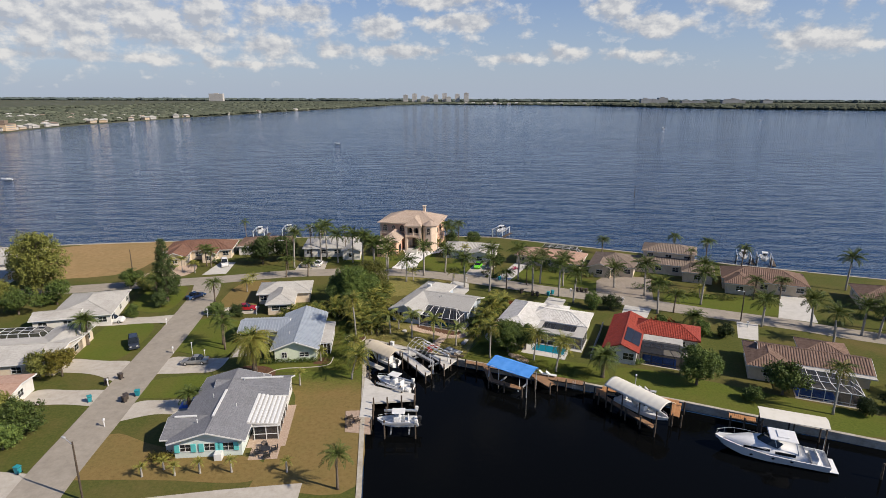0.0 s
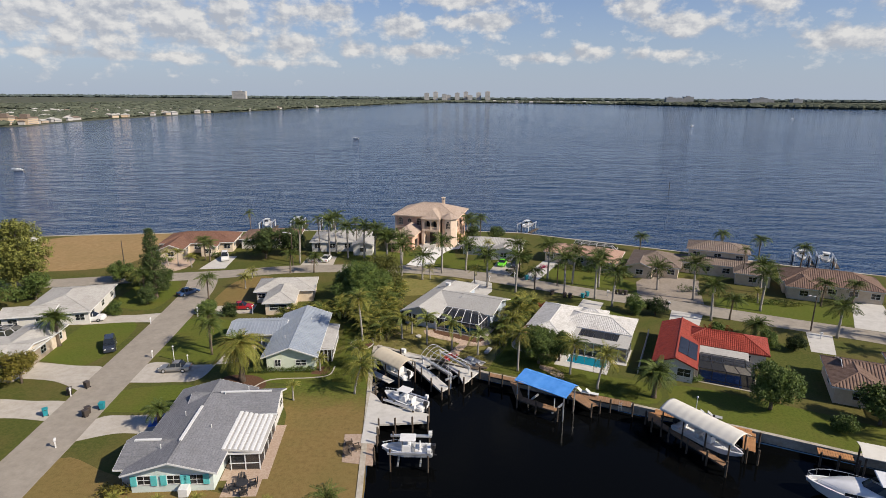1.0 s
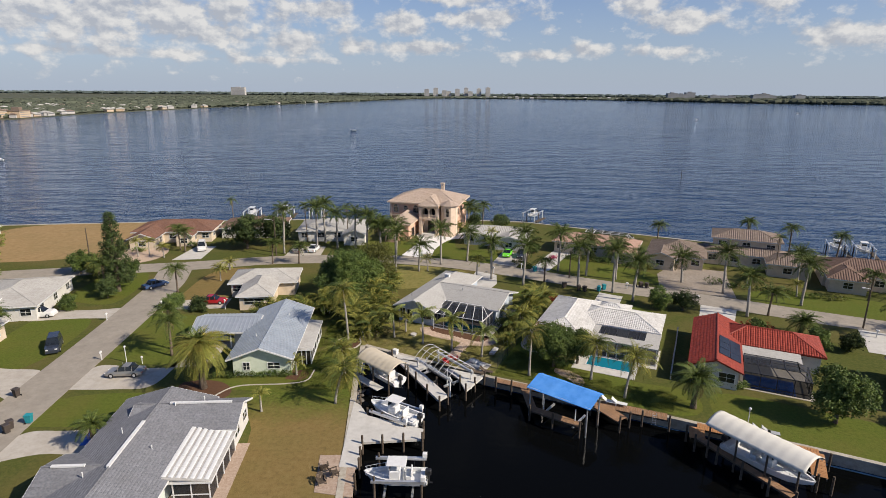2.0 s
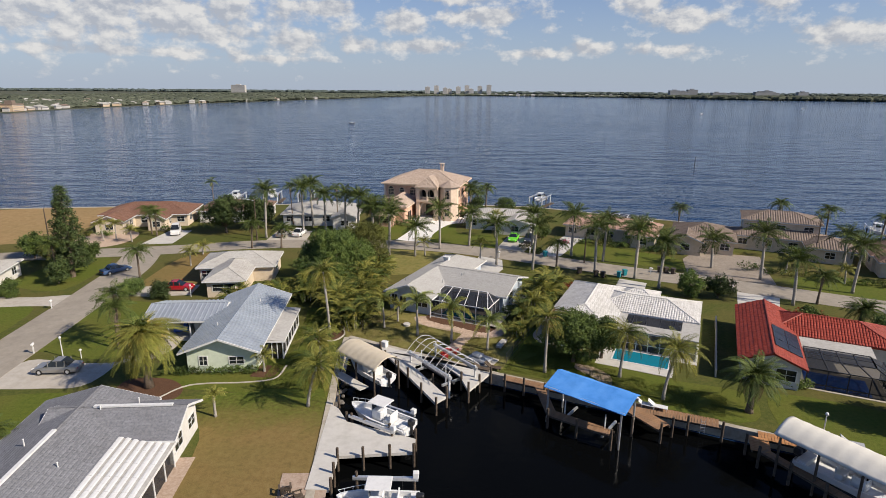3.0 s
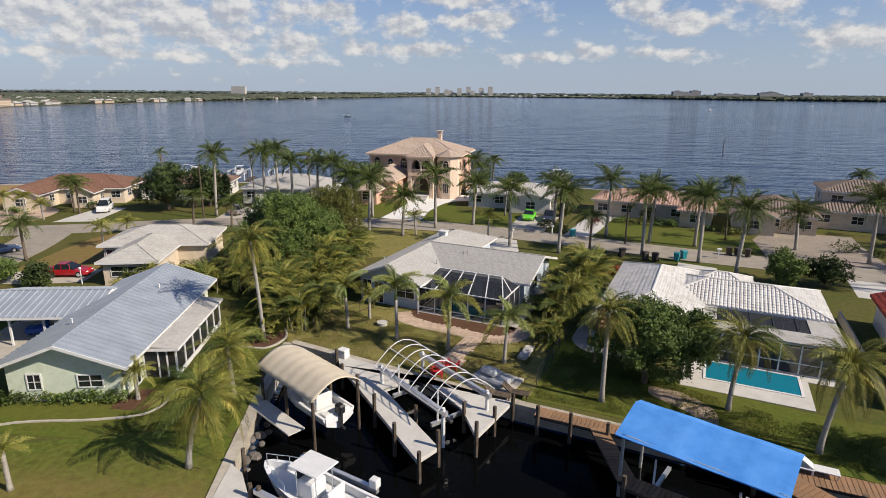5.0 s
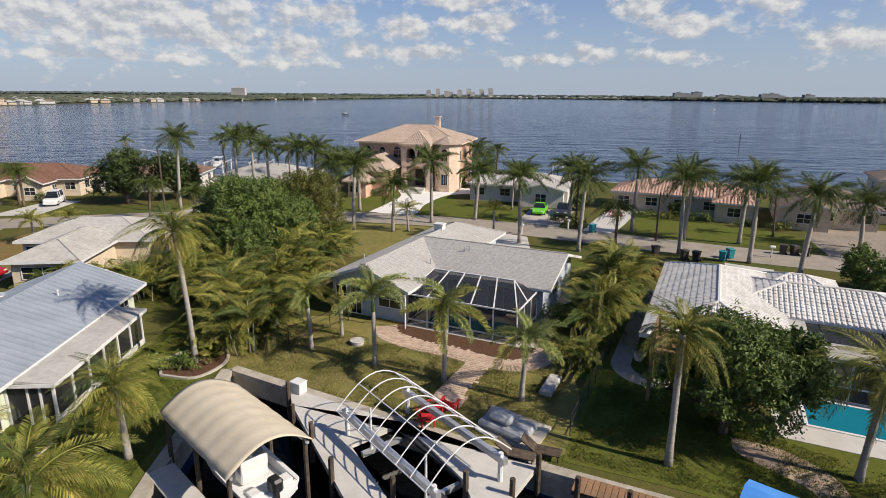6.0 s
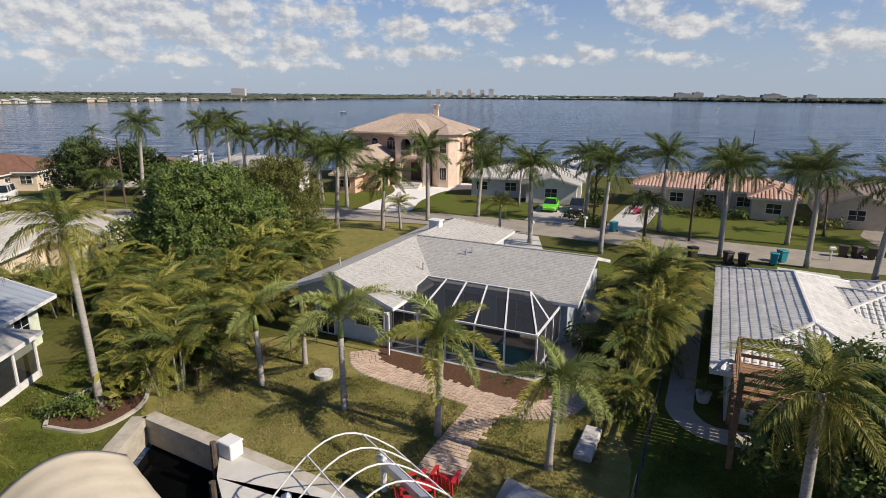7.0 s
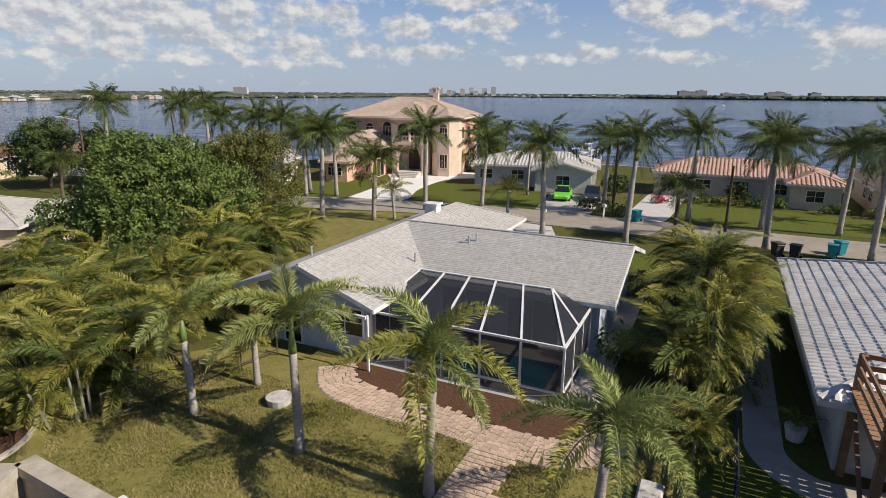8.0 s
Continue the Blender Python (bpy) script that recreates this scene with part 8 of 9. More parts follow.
for y in (-1.6, 1.6):
    bm = bmesh.new()
    box(bm, -3.9, 3.9, y - 0.08, y + 0.08, 2.4, 2.6)
    part("side_beam", bm, "aluminium", c)
for x in (-2.0, 2.0):
    bm = bmesh.new()
    box(bm, x - 0.1, x + 0.1, -1.6, 1.6, -0.6, -0.4)
    part("cradle_beam", bm, "aluminium", c)
    bm = bmesh.new()
    tube(bm, [(x, -1.1, -0.5), (x, -1.1, 1.5)], [0.06, 0.06], 8)
    part("guide_post", bm, "white_paint", c)

# long canvas-covered lift with a cruiser's stern
d = thing("wooden_dock", "orange-brown plank dock round a covered lift", "dock")
plank_run(d, (28.6, 84.6), (39.4, 79.8), 1.3, mat="wood_orange")
plank_run(d, (28.4, 84.2), (27.6, 82.0), 1.6, mat="wood_orange")
plank_run(d, (27.9, 82.2), (32.9, 73.0), 0.9, mat="wood")
plank_run(d, (39.0, 79.9), (36.9, 75.8), 1.4, mat="wood_orange")
for x, y in ((27.2, 81.6), (28.6, 79.4), (30.0, 77.0), (31.4, 74.6), (32.8, 72.6), (36.4, 75.3), (37.6, 74.9), (39.6, 78.6), (27.0, 83.4)):
    pile(d, x, y, 0.9, 0.13)
c = thing("covered_boat_lift", "long boat lift under a cream canvas canopy", "boat lift", (32.1, 78.0, 0), -54.5, "boat lifts on the canal")
vault_canopy(c, 9.8, 4.0, 2.5, 0.95, "white_canvas", "cream white canvas canopy", ribs=9)
for x in (-4.4, -1.5, 1.5, 4.4):
    for y in (-1.8, 1.8):
        pile(c, x, y, 2.7, 0.11)
for y in (-1.8, 1.8):
    bm = bmesh.new()
    bar(bm, (-4.8, y, 2.55), (4.8, y, 2.55), 0.1)
    part("side_beam", bm, "aluminium", c)
console_boat("white motorboat stored under a long canopy", (32.6, 77.2), 125.5, -0.2, 8.6, 2.7, False, "", 2)
for x, y in ((35.2, 83.6), (36.0, 83.2)):
    lounger("grey_paint", "grey lounger beside a dock", (x, y, 0.02), 66)
lp = thing("dock_lamp", "slim white dock lamp post", "lamp post", (33.6, 83.6, 0))
bm = bmesh.new()
tube(bm, [(0, 0, -0.1), (0, 0, 2.8)], [0.06, 0.045], 8)
part("pole", bm, "white_paint", lp)
bm = bmesh.new()
ball(bm, (0, 0, 2.9), 0.16)
part("globe", bm, "white_paint", lp, smooth=True)

# moored cabin cruiser
b = thing("cabin_cruiser", "large white cabin cruiser moored on the canal", "boat", (46.8, 68.0, WATER - 0.55), -21.5)
part("hull", hull_mesh(13.6, 4.2, 1.7, 0.75, 2.0), "gelcoat", b)
bm = bmesh.new()
rows = []
for x, w, z0, z1 in ((-5.6, 0.3, 2.15, 2.2), (-4.4, 1.1, 2.05, 2.45), (-2.6, 1.6, 1.9, 2.75), (-0.6, 1.7, 1.8, 2.95), (0.3, 1.75, 1.75, 2.6), (2.6, 1.75, 1.7, 2.5), (4.2, 1.8, 1.65, 2.1)):
    rows.append([(x, -w, z0), (x, -w * 0.86, z1), (x, 0, z1 + 0.08), (x, w * 0.86, z1), (x, w, z0)])
vs = loft(bm, rows, False)
bm.faces.new(vs[-1][::-1])
part("cabin", bm, "gelcoat", b, smooth=True)
bm = bmesh.new()
rows = []
for x, w, z in ((-1.6, 0.4, 2.95), (-0.6, 1.35, 3.0), (0.6, 1.6, 2.75)):
    rows.append([(x + 0.7, -w * 0.85, z + 0.75), (x, -w, z)])
rows2 = [[(p[0], -p[1], p[2]) for p in r] for r in rows]
loft(bm, [rows[2], rows[1], rows[0], rows2[0], rows2[1], rows2[2]], False)
part("windscreen", bm, "glass_dark", b, "dark wraparound windscreen")
bm = bmesh.new()
box(bm, -0.4, 3.0, -1.55, 1.55, 3.95, 4.1, bevel=0.08)
box(bm, 0.6, 2.0, -0.9, 0.9, 4.08, 4.2, bevel=0.05)
part("hard_top", bm, "gelcoat", b)
for x, y in ((2.7, 1.5), (2.7, -1.5), (0.2, 1.45), (0.2, -1.45)):
    bm = bmesh.new()
    bar(bm, (x + 0.5, y, 2.3), (x, y * 0.95, 4.0), 0.14, 0.1)
    part("arch_post", bm, "gelcoat", b)
for s in (-1, 1):
    bm = bmesh.new()
    box(bm, -3.4, -0.2, s * 1.62 - 0.02, s * 1.62 + 0.06, 2.15, 2.45)
    box(bm, 0.4, 2.8, s * 1.74 - 0.03, s * 1.74 + 0.05, 2.0, 2.4)
    part("side_window", bm, "glass_dark", b)
    for x in (-2.4, 0.2, 2.4):
        bm = bmesh.new()
        ball(bm, (x, s * 2.02, 1.45), 0.16, 1.4, 0.3, 1)
        part("porthole", bm, "glass_dark", b)
    bm = bmesh.new()
    pts = [(-6.6, 0.2, 3.1), (-5.6, 1.05, 3.0), (-4.2, 1.7, 2.9), (-2.4, 1.95, 2.75), (-0.6, 2.0, 2.55)]
    for p, q in zip(pts, pts[1:]):
        bar(bm, (p[0], p[1] * s, p[2]), (q[0], q[1] * s, q[2]), 0.04, 0.04, 6)
    for p in pts:
        bar(bm, (p[0], p[1] * s, p[2]), (p[0], p[1] * s, 2.1), 0.03, 0.03, 6)
    part("bow_rail", bm, "aluminium", b)
for x, y, w in ((3.2, -0.8, 0.9), (3.2, 0.8, 0.9), (5.2, 0, 2.6)):
    bm = bmesh.new()
    box(bm, x - 0.35, x + 0.35, y - w / 2, y + w / 2, 1.3, 1.85, bevel=0.08)
    box(bm, x + 0.25, x + 0.4, y - w / 2, y + w / 2, 1.8, 2.3, bevel=0.04)
    part("cockpit_seat", bm, "white_paint", b)
bm = bmesh.new()
box(bm, 6.75, 7.9, -1.7, 1.7, 0.75, 0.9, bevel=0.05)
part("swim_platform", bm, "gelcoat", b)
for y in (0.9, -0.9):
    bm = bmesh.new()
    tube(bm, [(6.4, y, 2.0), (6.4, y, 4.6)], [0.03, 0.012], 5)
    part("antenna", bm, "white_paint", b)
c = thing("covered_boat_lift", "low boat lift with a cream flat canopy beside the seawall", "boat lift", (51.6, 71.2, 0), -22, "boat lifts on the canal")
bm = bmesh.new()
rows = [[(x, -1.5, 2.6), (x, 0.2, 3.0), (x, 1.6, 2.75), (x, 1.6, 2.68), (x, 0.2, 2.92), (x, -1.5, 2.52)] for x in (-4.3, -2, 0, 2, 4.3)]
vs = loft(bm, rows, True)
bm.faces.new(vs[0][::-1])
bm.faces.new(vs[-1])
part("canopy", bm, "white_canvas", c, "cream fabric canopy")
for x in (-3.9, 0, 3.9):
    for y in (-1.3, 1.4):
        pile(c, x, y, 2.6, 0.12)
d = thing("wooden_dock", "small orange-brown plank landing by the seawall", "dock")
plank_run(d, (45.3, 76.2), (48.8, 74.6), 1.6, mat="wood_orange")
for x, y in ((44.9, 74.9), (46.6, 74.2), (48.4, 73.4)):
    pile(d, x, y, 0.8, 0.14)
for x, y in ((-5.0, 48.0), (58.5, 62.8)):
    mp = thing("mooring_pile", "single dark mooring pile standing in the canal", "pile", (x, y, 0))
    pile(mp, 0, 0, 1.2, 0.13, "wood_dark", "post")


# bay-side lifts along the far seawall
def bay_lift(at, rot, boat):
    f = thing("boat_lift", "boat lift on piles beside the bay seawall", "boat lift", (at[0], at[1], 0), rot, "boat lifts on the bay")
    for x in (-3, 0, 3):
        for y in (-1.8, 1.8):
            pile(f, x, y, 2.2, 0.14, "white_paint" if x else "wood_dark")
    for y in (-1.8, 1.8):
        bm = bmesh.new()
        box(bm, -3.5, 3.5, y - 0.12, y + 0.12, 1.9, 2.15)
        part("top_beam", bm, "aluminium", f)
    bm = bmesh.new()
    box(bm, -3.4, 3.4, -2.9, -1.9, -0.2, 0.0)
    part("walkway", bm, "wood_dark", f)
    if boat:
        console_boat("small white motorboat on a bay lift", at, rot, 0.4, 6.6, 2.3, True)


for x, y, a, k in ((-58, 191, 95, 1), (-49, 194, 95, 1), (-40, 195, 95, 0), (24, 193, 60, 1), (91, 160, 65, 1), (96, 158, 65, 1)):
    bay_lift((x, y), a, k)

# ---- vehicles, bins, poles and garden clutter ----


def car(label, mat, at, rot, length=4.6, width=1.8, height=1.45, kind="saloon"):
    """A car: lofted body, glasshouse, wheels with tyre and rim, lamps. Nose towards +x."""
    c = thing("car", label, "car", (at[0], at[1], at[2] if len(at) > 2 else 0.04), rot)
    L, W = length / 2, width / 2
    bm = bmesh.new()
    belt = 0.88 if kind != "suv" else 1.05
    nose = 0.72 if kind != "suv" else 0.98
    rows = []
    for x, w, top in ((-L, 0.86, belt * 0.80), (-L + 0.1, 0.94, belt * 0.97), (-L * 0.5, 1.0, belt), (0, 1.0, belt), (L * 0.42, 1.0, belt * 0.97), (L * 0.85, 0.95, nose), (L, 0.82, nose * 0.72)):
        rows.append([(x, -W * w, 0.28), (x, -W * w * 1.01, top * 0.65), (x, -W * w * 0.92, top), (x, W * w * 0.92, top), (x, W * w * 1.01, top * 0.65), (x, W * w, 0.28)])
    vs = loft(bm, rows, True)
    bm.faces.new(vs[0])
    bm.faces.new(vs[-1][::-1])
    bmesh.ops.recalc_face_normals(bm, faces=bm.faces)
    part("body", bm, mat, c, smooth=False)
    back = {"saloon": -L * 0.62, "suv": -L * 0.96, "coupe": -L * 0.66}[kind]
    bm = bmesh.new()
    rows = [[(back, -W * 0.86, belt), (back, W * 0.86, belt)], [(back + 0.45 * (kind != "suv") + 0.1, -W * 0.70, height), (back + 0.45 * (kind != "suv") + 0.1, W * 0.70, height)],
            [(L * 0.06, -W * 0.70, height), (L * 0.06, W * 0.70, height)], [(L * 0.44, -W * 0.86, belt), (L * 0.44, W * 0.86, belt)]]
    vs = loft(bm, rows, False)
    bm.faces.new([vs[i][0] for i in range(4)])
    bm.faces.new([vs[i][1] for i in range(3, -1, -1)])
    part("glasshouse", bm, "glass_dark", c)
    bm = bmesh.new()
    box(bm, back + 0.6 * (kind != "suv") + 0.1, L * 0.04, -W * 0.69, W * 0.69, height - 0.02, height + 0.03, bevel=0.015)
    for x in (back + 0.3, -L * 0.15, L * 0.25):
        for s in (-1, 1):
            bar(bm, (x, s * W * 0.87, belt), (x - 0.1 if x > 0 else x, s * W * 0.72, height), 0.06)
    part("roof", bm, mat, c)
    for x in (-L * 0.60, L * 0.62):
        for s in (-1, 1):
            bm = bmesh.new()
            tube(bm, [(x, s * (W - 0.2), 0.32), (x, s * (W + 0.01), 0.32)], [0.32, 0.32], 14)
            tyre = part("wheel", bm, "rubber", c)
            bm = bmesh.new()
            tube(bm, [(x, s * (W - 0.1), 0.32), (x, s * (W + 0.02), 0.32)], [0.2, 0.19], 12)
            part("rim", bm, "aluminium", tyre)
    for s in (-1, 1):
        bm = bmesh.new()
        box(bm, L - 0.16, L - 0.02, s * W * 0.58 - 0.16, s * W * 0.58 + 0.16, nose * 0.70, nose * 0.86, bevel=0.02)
        part("headlight", bm, "white_paint", c)
        bm = bmesh.new()
        box(bm, -L - 0.01, -L + 0.1, s * W * 0.62 - 0.16, s * W * 0.62 + 0.16, belt * 0.62, belt * 0.78, bevel=0.02)
        part("tail_light", bm, "red_plastic", c)
    return c


car("bright green coupe parked on a driveway", "paint_green", (13.2, 153.2), -105, 4.5, 1.85, 1.35, "coupe")
car("dark blue saloon parked on a driveway", "paint_dark", (16.3, 152.6), -105, 4.6, 1.8, 1.45)
car("tan-grey saloon parked on a driveway", "paint_silver", (-41.5, 94.2), 186, 4.7, 1.8, 1.45)
car("dark grey estate parked on a lawn", "paint_dark", (-56.0, 101.6), -62, 4.8, 1.9, 1.75, "suv")
car("dark blue saloon parked at a street corner", "paint_blue", (-55.0, 128.6), 55, 4.6, 1.8, 1.45)
car("red saloon parked beside a house", "paint_red", (-40.8, 120.6), 5, 4.6, 1.8, 1.42)
car("white van parked on a bright driveway", "white_paint", (-57.6, 155.2), -70, 4.8, 1.9, 1.85, "suv")
car("white estate parked in front of a garage", "white_paint", (-66.3, 113.4), 10, 4.6, 1.8, 1.7, "suv")
car("silver saloon parked on a driveway", "paint_silver", (-34.6, 154.6), 85, 4.6, 1.8, 1.45)
car("pale saloon parked on a driveway", "white_paint", (-31.4, 155.2), 85, 4.6, 1.8, 1.5)
sc = thing("scooter", "motor scooter under a bright blue cover in a carport", "scooter", (-33.0, 105.0, 0.06), 20)
bm = bmesh.new()
box(bm, -0.9, 0.9, -0.4, 0.4, 0.12, 0.75, bevel=0.15)
box(bm, 0.3, 0.8, -0.35, 0.35, 0.7, 1.1, bevel=0.12)
part("cover", bm, "blue_tarp", sc)
for x in (-0.6, 0.6):
    bm = bmesh.new()
    tube(bm, [(x, -0.08, 0.25), (x, 0.08, 0.25)], [0.25, 0.25], 12)
    part("wheel", bm, "rubber", sc)


def wheelie_bin(mat, label, at, rot=0):
    b = thing("wheeled_bin", label, "bin", (at[0], at[1], 0.02), rot, "wheeled bins by the street")
    bm = bmesh.new()
    rows = [[(-0.24, -0.26, 0.08), (0.24, -0.26, 0.08), (0.24, 0.26, 0.08), (-0.24, 0.26, 0.08)], [(-0.3, -0.34, 0.98), (0.3, -0.34, 0.98), (0.3, 0.34, 0.98), (-0.3, 0.34, 0.98)]]
    vs = loft(bm, rows, True)
    bm.faces.new(vs[0][::-1])
    part("body", bm, mat, b)
    bm = bmesh.new()
    box(bm, -0.34, 0.34, -0.38, 0.38, 0.97, 1.06, bevel=0.02)
    part("lid", bm, mat, b)
    bm = bmesh.new()
    bar(bm, (-0.3, 0.36, 0.9), (0.3, 0.36, 0.9), 0.05, 0.05, 6)
    part("handle", bm, "black_plastic", b)
    for s in (-1, 1):
        bm = bmesh.new()
        tube(bm, [(s * 0.28, 0.3, 0.12), (s * 0.34, 0.3, 0.12)], [0.12, 0.12], 10)
        part("wheel", bm, "rubber", b)


for x, y, k in ((29.5, 130.6, 0), (17.9, 141.4, 0), (-52.5, 81.0, 0), (-51.4, 63.4, 0), (-46.0, 82.8, 0), (28.3, 129.6, 0), (25.6, 129.4, 1), (24.6, 129.9, 1), (35.9, 132.6, 1), (36.9, 132.3, 1), (37.9, 131.8, 1), (-52.9, 86.5, 1), (-47.2, 81.6, 1), (-51.6, 88.4, 1), (-47.0, 80.8, 1), (22.2, 131.4, 1)):
    wheelie_bin("plastic_brown" if k else "plastic_teal", "dark wheeled rubbish bin" if k else "teal wheeled recycling bin at the kerb", (x, y), x * 37 % 360)


def street_pole(at, height, label, lamp=True, arm=0.0):
    s = thing("utility_pole", label, "pole", (at[0], at[1], 0), arm)
    bm = bmesh.new()
    tube(bm, [(0, 0, -0.1), (0, 0, height * 0.5), (0, 0, height)], [0.14, 0.12, 0.09], 8)
    part("post", bm, "wood_dark", s)
    if lamp:
        bm = bmesh.new()
        bar(bm, (0, 0, height - 0.4), (1.6, 0, height), 0.06, 0.06, 6)
        part("arm", bm, "aluminium", s)
        bm = bmesh.new()
        box(bm, 1.5, 2.1, -0.14, 0.14, height - 0.06, height + 0.08, bevel=0.03)
        part("lamp_head", bm, "grey_paint", s)


street_pole((-38.7, 150.3), 8.6, "wooden utility pole with a street lamp arm", True, 200)
street_pole((16.6, 144.8), 7.4, "dark wooden utility pole beside a street", True, 110)
street_pole((-40.4, 58.4), 7.8, "dark utility pole beside a side street", True, 150)
street_pole((24.3, 137.6), 5.6, "short dark wooden pole beside a lawn", False)
street_pole((-79.0, 147.0), 6.8, "wooden utility pole beside a bare lot", False)
street_pole((66.4, 113.6), 7.0, "wooden utility pole beside a street", True, 200)


def mailbox(at, rot):
    m = thing("mailbox", "white kerbside mailbox on a post", "mailbox", (at[0], at[1], 0), rot, "kerbside mailboxes")
    bm = bmesh.new()
    box(bm, -0.06, 0.06, -0.06, 0.06, -0.05, 1.0)
    part("post", bm, "white_paint", m)
    bm = bmesh.new()
    box(bm, -0.13, 0.13, -0.28, 0.28, 1.0, 1.28, bevel=0.06)
    part("box", bm, "white_paint", m)


for x, y in ((-47.2, 98.4), (-54.6, 112.2), (-52.4, 86.0), (9.3, 140.2), (15.3, 143.0), (-46.4, 74.0), (66.0, 110.0), (44.6, 124.6), (34.0, 131.2)):
    mailbox((x, y), x * 13 % 90)
for x, y, hh in ((-43.4, 97.8, 2.2), (-41.0, 97.4, 0.9), (-47.5, 116.0, 1.8), (-37.6, 117.8, 1.6)):
    g = thing("garden_lamp", "slim white garden lamp post", "lamp post", (x, y, 0))
    bm = bmesh.new()
    tube(bm, [(0, 0, -0.1), (0, 0, hh)], [0.06, 0.05], 8)
    part("pole", bm, "white_paint", g)
    bm = bmesh.new()
    ball(bm, (0, 0, hh + 0.12), 0.16)
    part("globe", bm, "white_paint", g, smooth=True)


def tarp_heap(label, at, rot, sx, sy, hh, seed):
    bm = bmesh.new()
    bmesh.ops.create_grid(bm, x_segments=16, y_segments=10, size=1.0)
    for v in bm.verts:
        d = max(abs(v.co.x), abs(v.co.y))
        k = (1 - d ** 3)
        v.co.z = hh * k * (0.75 + 0.35 * noise.noise(Vector((v.co.x * 2 + seed, v.co.y * 2, seed)))) + 0.03
        v.co.x *= sx
        v.co.y *= sy
    g = bmesh.ops.extrude_face_region(bm, geom=bm.faces[:])
    for v in g["geom"]:
        if isinstance(v, bmesh.types.BMVert):
            v.co.z -= 0.03
    return solid("tarpaulin", bm, "blue_tarp", label, "tarpaulin", at, rot, smooth=True)


tarp_heap("bright blue tarpaulin over a small boat", (-35.8, 80.4, 0.0), 12, 2.3, 1.2, 1.1, 1)
tarp_heap("crumpled blue tarpaulin over a pool", (41.6, 94.4, 0.04), ROW, 2.9, 2.0, 0.5, 2)
tarp_heap("blue tarpaulin over a pool", (62.3, 82.4, 0.04), ROW, 2.8, 1.8, 0.5, 3)

# paver walk, mulch bed and steps behind the centre house
patch("mulch_bed", [(-3.2, 109.8), (-1.0, 109.0), (3.2, 106.9), (6.6, 105.9), (7.2, 107.6), (2.5, 110.6), (-1.8, 112.2)], "mulch", "dark red-brown mulch bed below a pool cage", 0.03, True, "bed")
patch("mulch_bed", [(-15.6, 103.4), (-13.6, 103.2), (-12.6, 105.0), (-13.4, 106.8), (-15.2, 106.8), (-16.2, 105.0)], "mulch", "round mulch bed with a pale edge", 0.04, True, "bed")
patch("mulch_bed", [(-20.5, 93.8), (-18.2, 93.8), (-18.0, 96.0), (-20.2, 96.2)], "mulch", "small round mulch bed", 0.03, True, "bed")
patch("mulch_bed", [(-33, 88.6), (-27, 88.6), (-26.4, 91), (-29, 93), (-33, 92.6)], "mulch", "mulch bed under a date palm", 0.03, True, "bed")
BED = smooth_line([(-15.6, 103.2), (-13.4, 103.0), (-12.4, 105.0), (-13.2, 107.0), (-15.2, 107.0), (-16.4, 105.0), (-15.6, 103.2)], 5)
bm = bmesh.new()
band(bm, BED, offset_line(BED, 0.16), -0.05, 0.12)
solid("bed_edging", bm, "concrete", "pale curved concrete bed edging", "edging", kind="structure")
GH_EDGE = smooth_line([(-35.5, 89.6), (-32.5, 87.6), (-28.5, 88.4), (-26.0, 91.6), (-20.5, 92.4), (-17.6, 93.4), (-17.2, 96.4)], 6)
bm = bmesh.new()
band(bm, GH_EDGE, offset_line(GH_EDGE, 0.16), -0.05, 0.1)
solid("bed_edging", bm, "concrete", "curved pale lawn edging strip", "edging", kind="structure")

walk_way = thing("garden_path", "peach and tan paver path curving to the dock", "path")
PAVER = {}
for k, (w, l) in enumerate(((0.30, 0.22), (0.22, 0.22), (0.38, 0.22))):
    bm = bmesh.new()
    box(bm, -w / 2 + 0.01, w / 2 - 0.01, -l / 2 + 0.01, l / 2 - 0.01, -0.05, 0.0, bevel=0.008)
    PAVER[k] = mesh_of(bm, "paver", "paver")
MAIN = smooth_line([(-3.4, 111.2), (-2.9, 109.6), (-1.2, 108.3), (1.2, 107.2), (3.4, 106.0), (5.0, 105.4), (6.6, 106.0), (7.6, 107.8)], 8)
DOWN = [(2.6 + 0.40 * 0 - 0.42 * k * 0.25 + 0.6, 106.0 - 0.91 * k * 0.25) for k in range(20)]
rng = random.Random(4)
count = 0

def even(line, step):
    """Points every step along a plan line, with its direction."""
    out, left = [], 0.0
    for a, b in zip(line, line[1:]):
        d = Vector((b[0] - a[0], b[1] - a[1]))
        u, t = d.normalized(), left
        while t < d.length:
            out.append((Vector(a) + u * t, u))
            t += step
        left = t - d.length
    return out


for line, width, lift in ((MAIN, 1.5, 0.0), (DOWN, 1.5, 0.004)):
    for c, u in even(line, 0.225):
        s = Vector((-u.y, u.x))
        off = -width / 2
        while off < width / 2 - 0.1 and count < 500:
            k = rng.choice((0, 0, 1, 2))
            w = (0.30, 0.22, 0.38)[k]
            p = c + s * (off + w / 2)
            ob = new("paver", PAVER[k])
            ob.parent = walk_way
            ob.matrix_basis = pose(p.x, p.y, 0.06 + rng.uniform(-0.005, 0.005) + lift, 0, 0, math.degrees(math.atan2(u.y, u.x)) - 90 + rng.uniform(-1.5, 1.5))
            off += w
            count += 1
bm = bmesh.new()
band(bm, offset_line(MAIN, 0.78), offset_line(MAIN, -0.78), -0.05, 0.03)
part("bedding", bm, "seawall", walk_way)
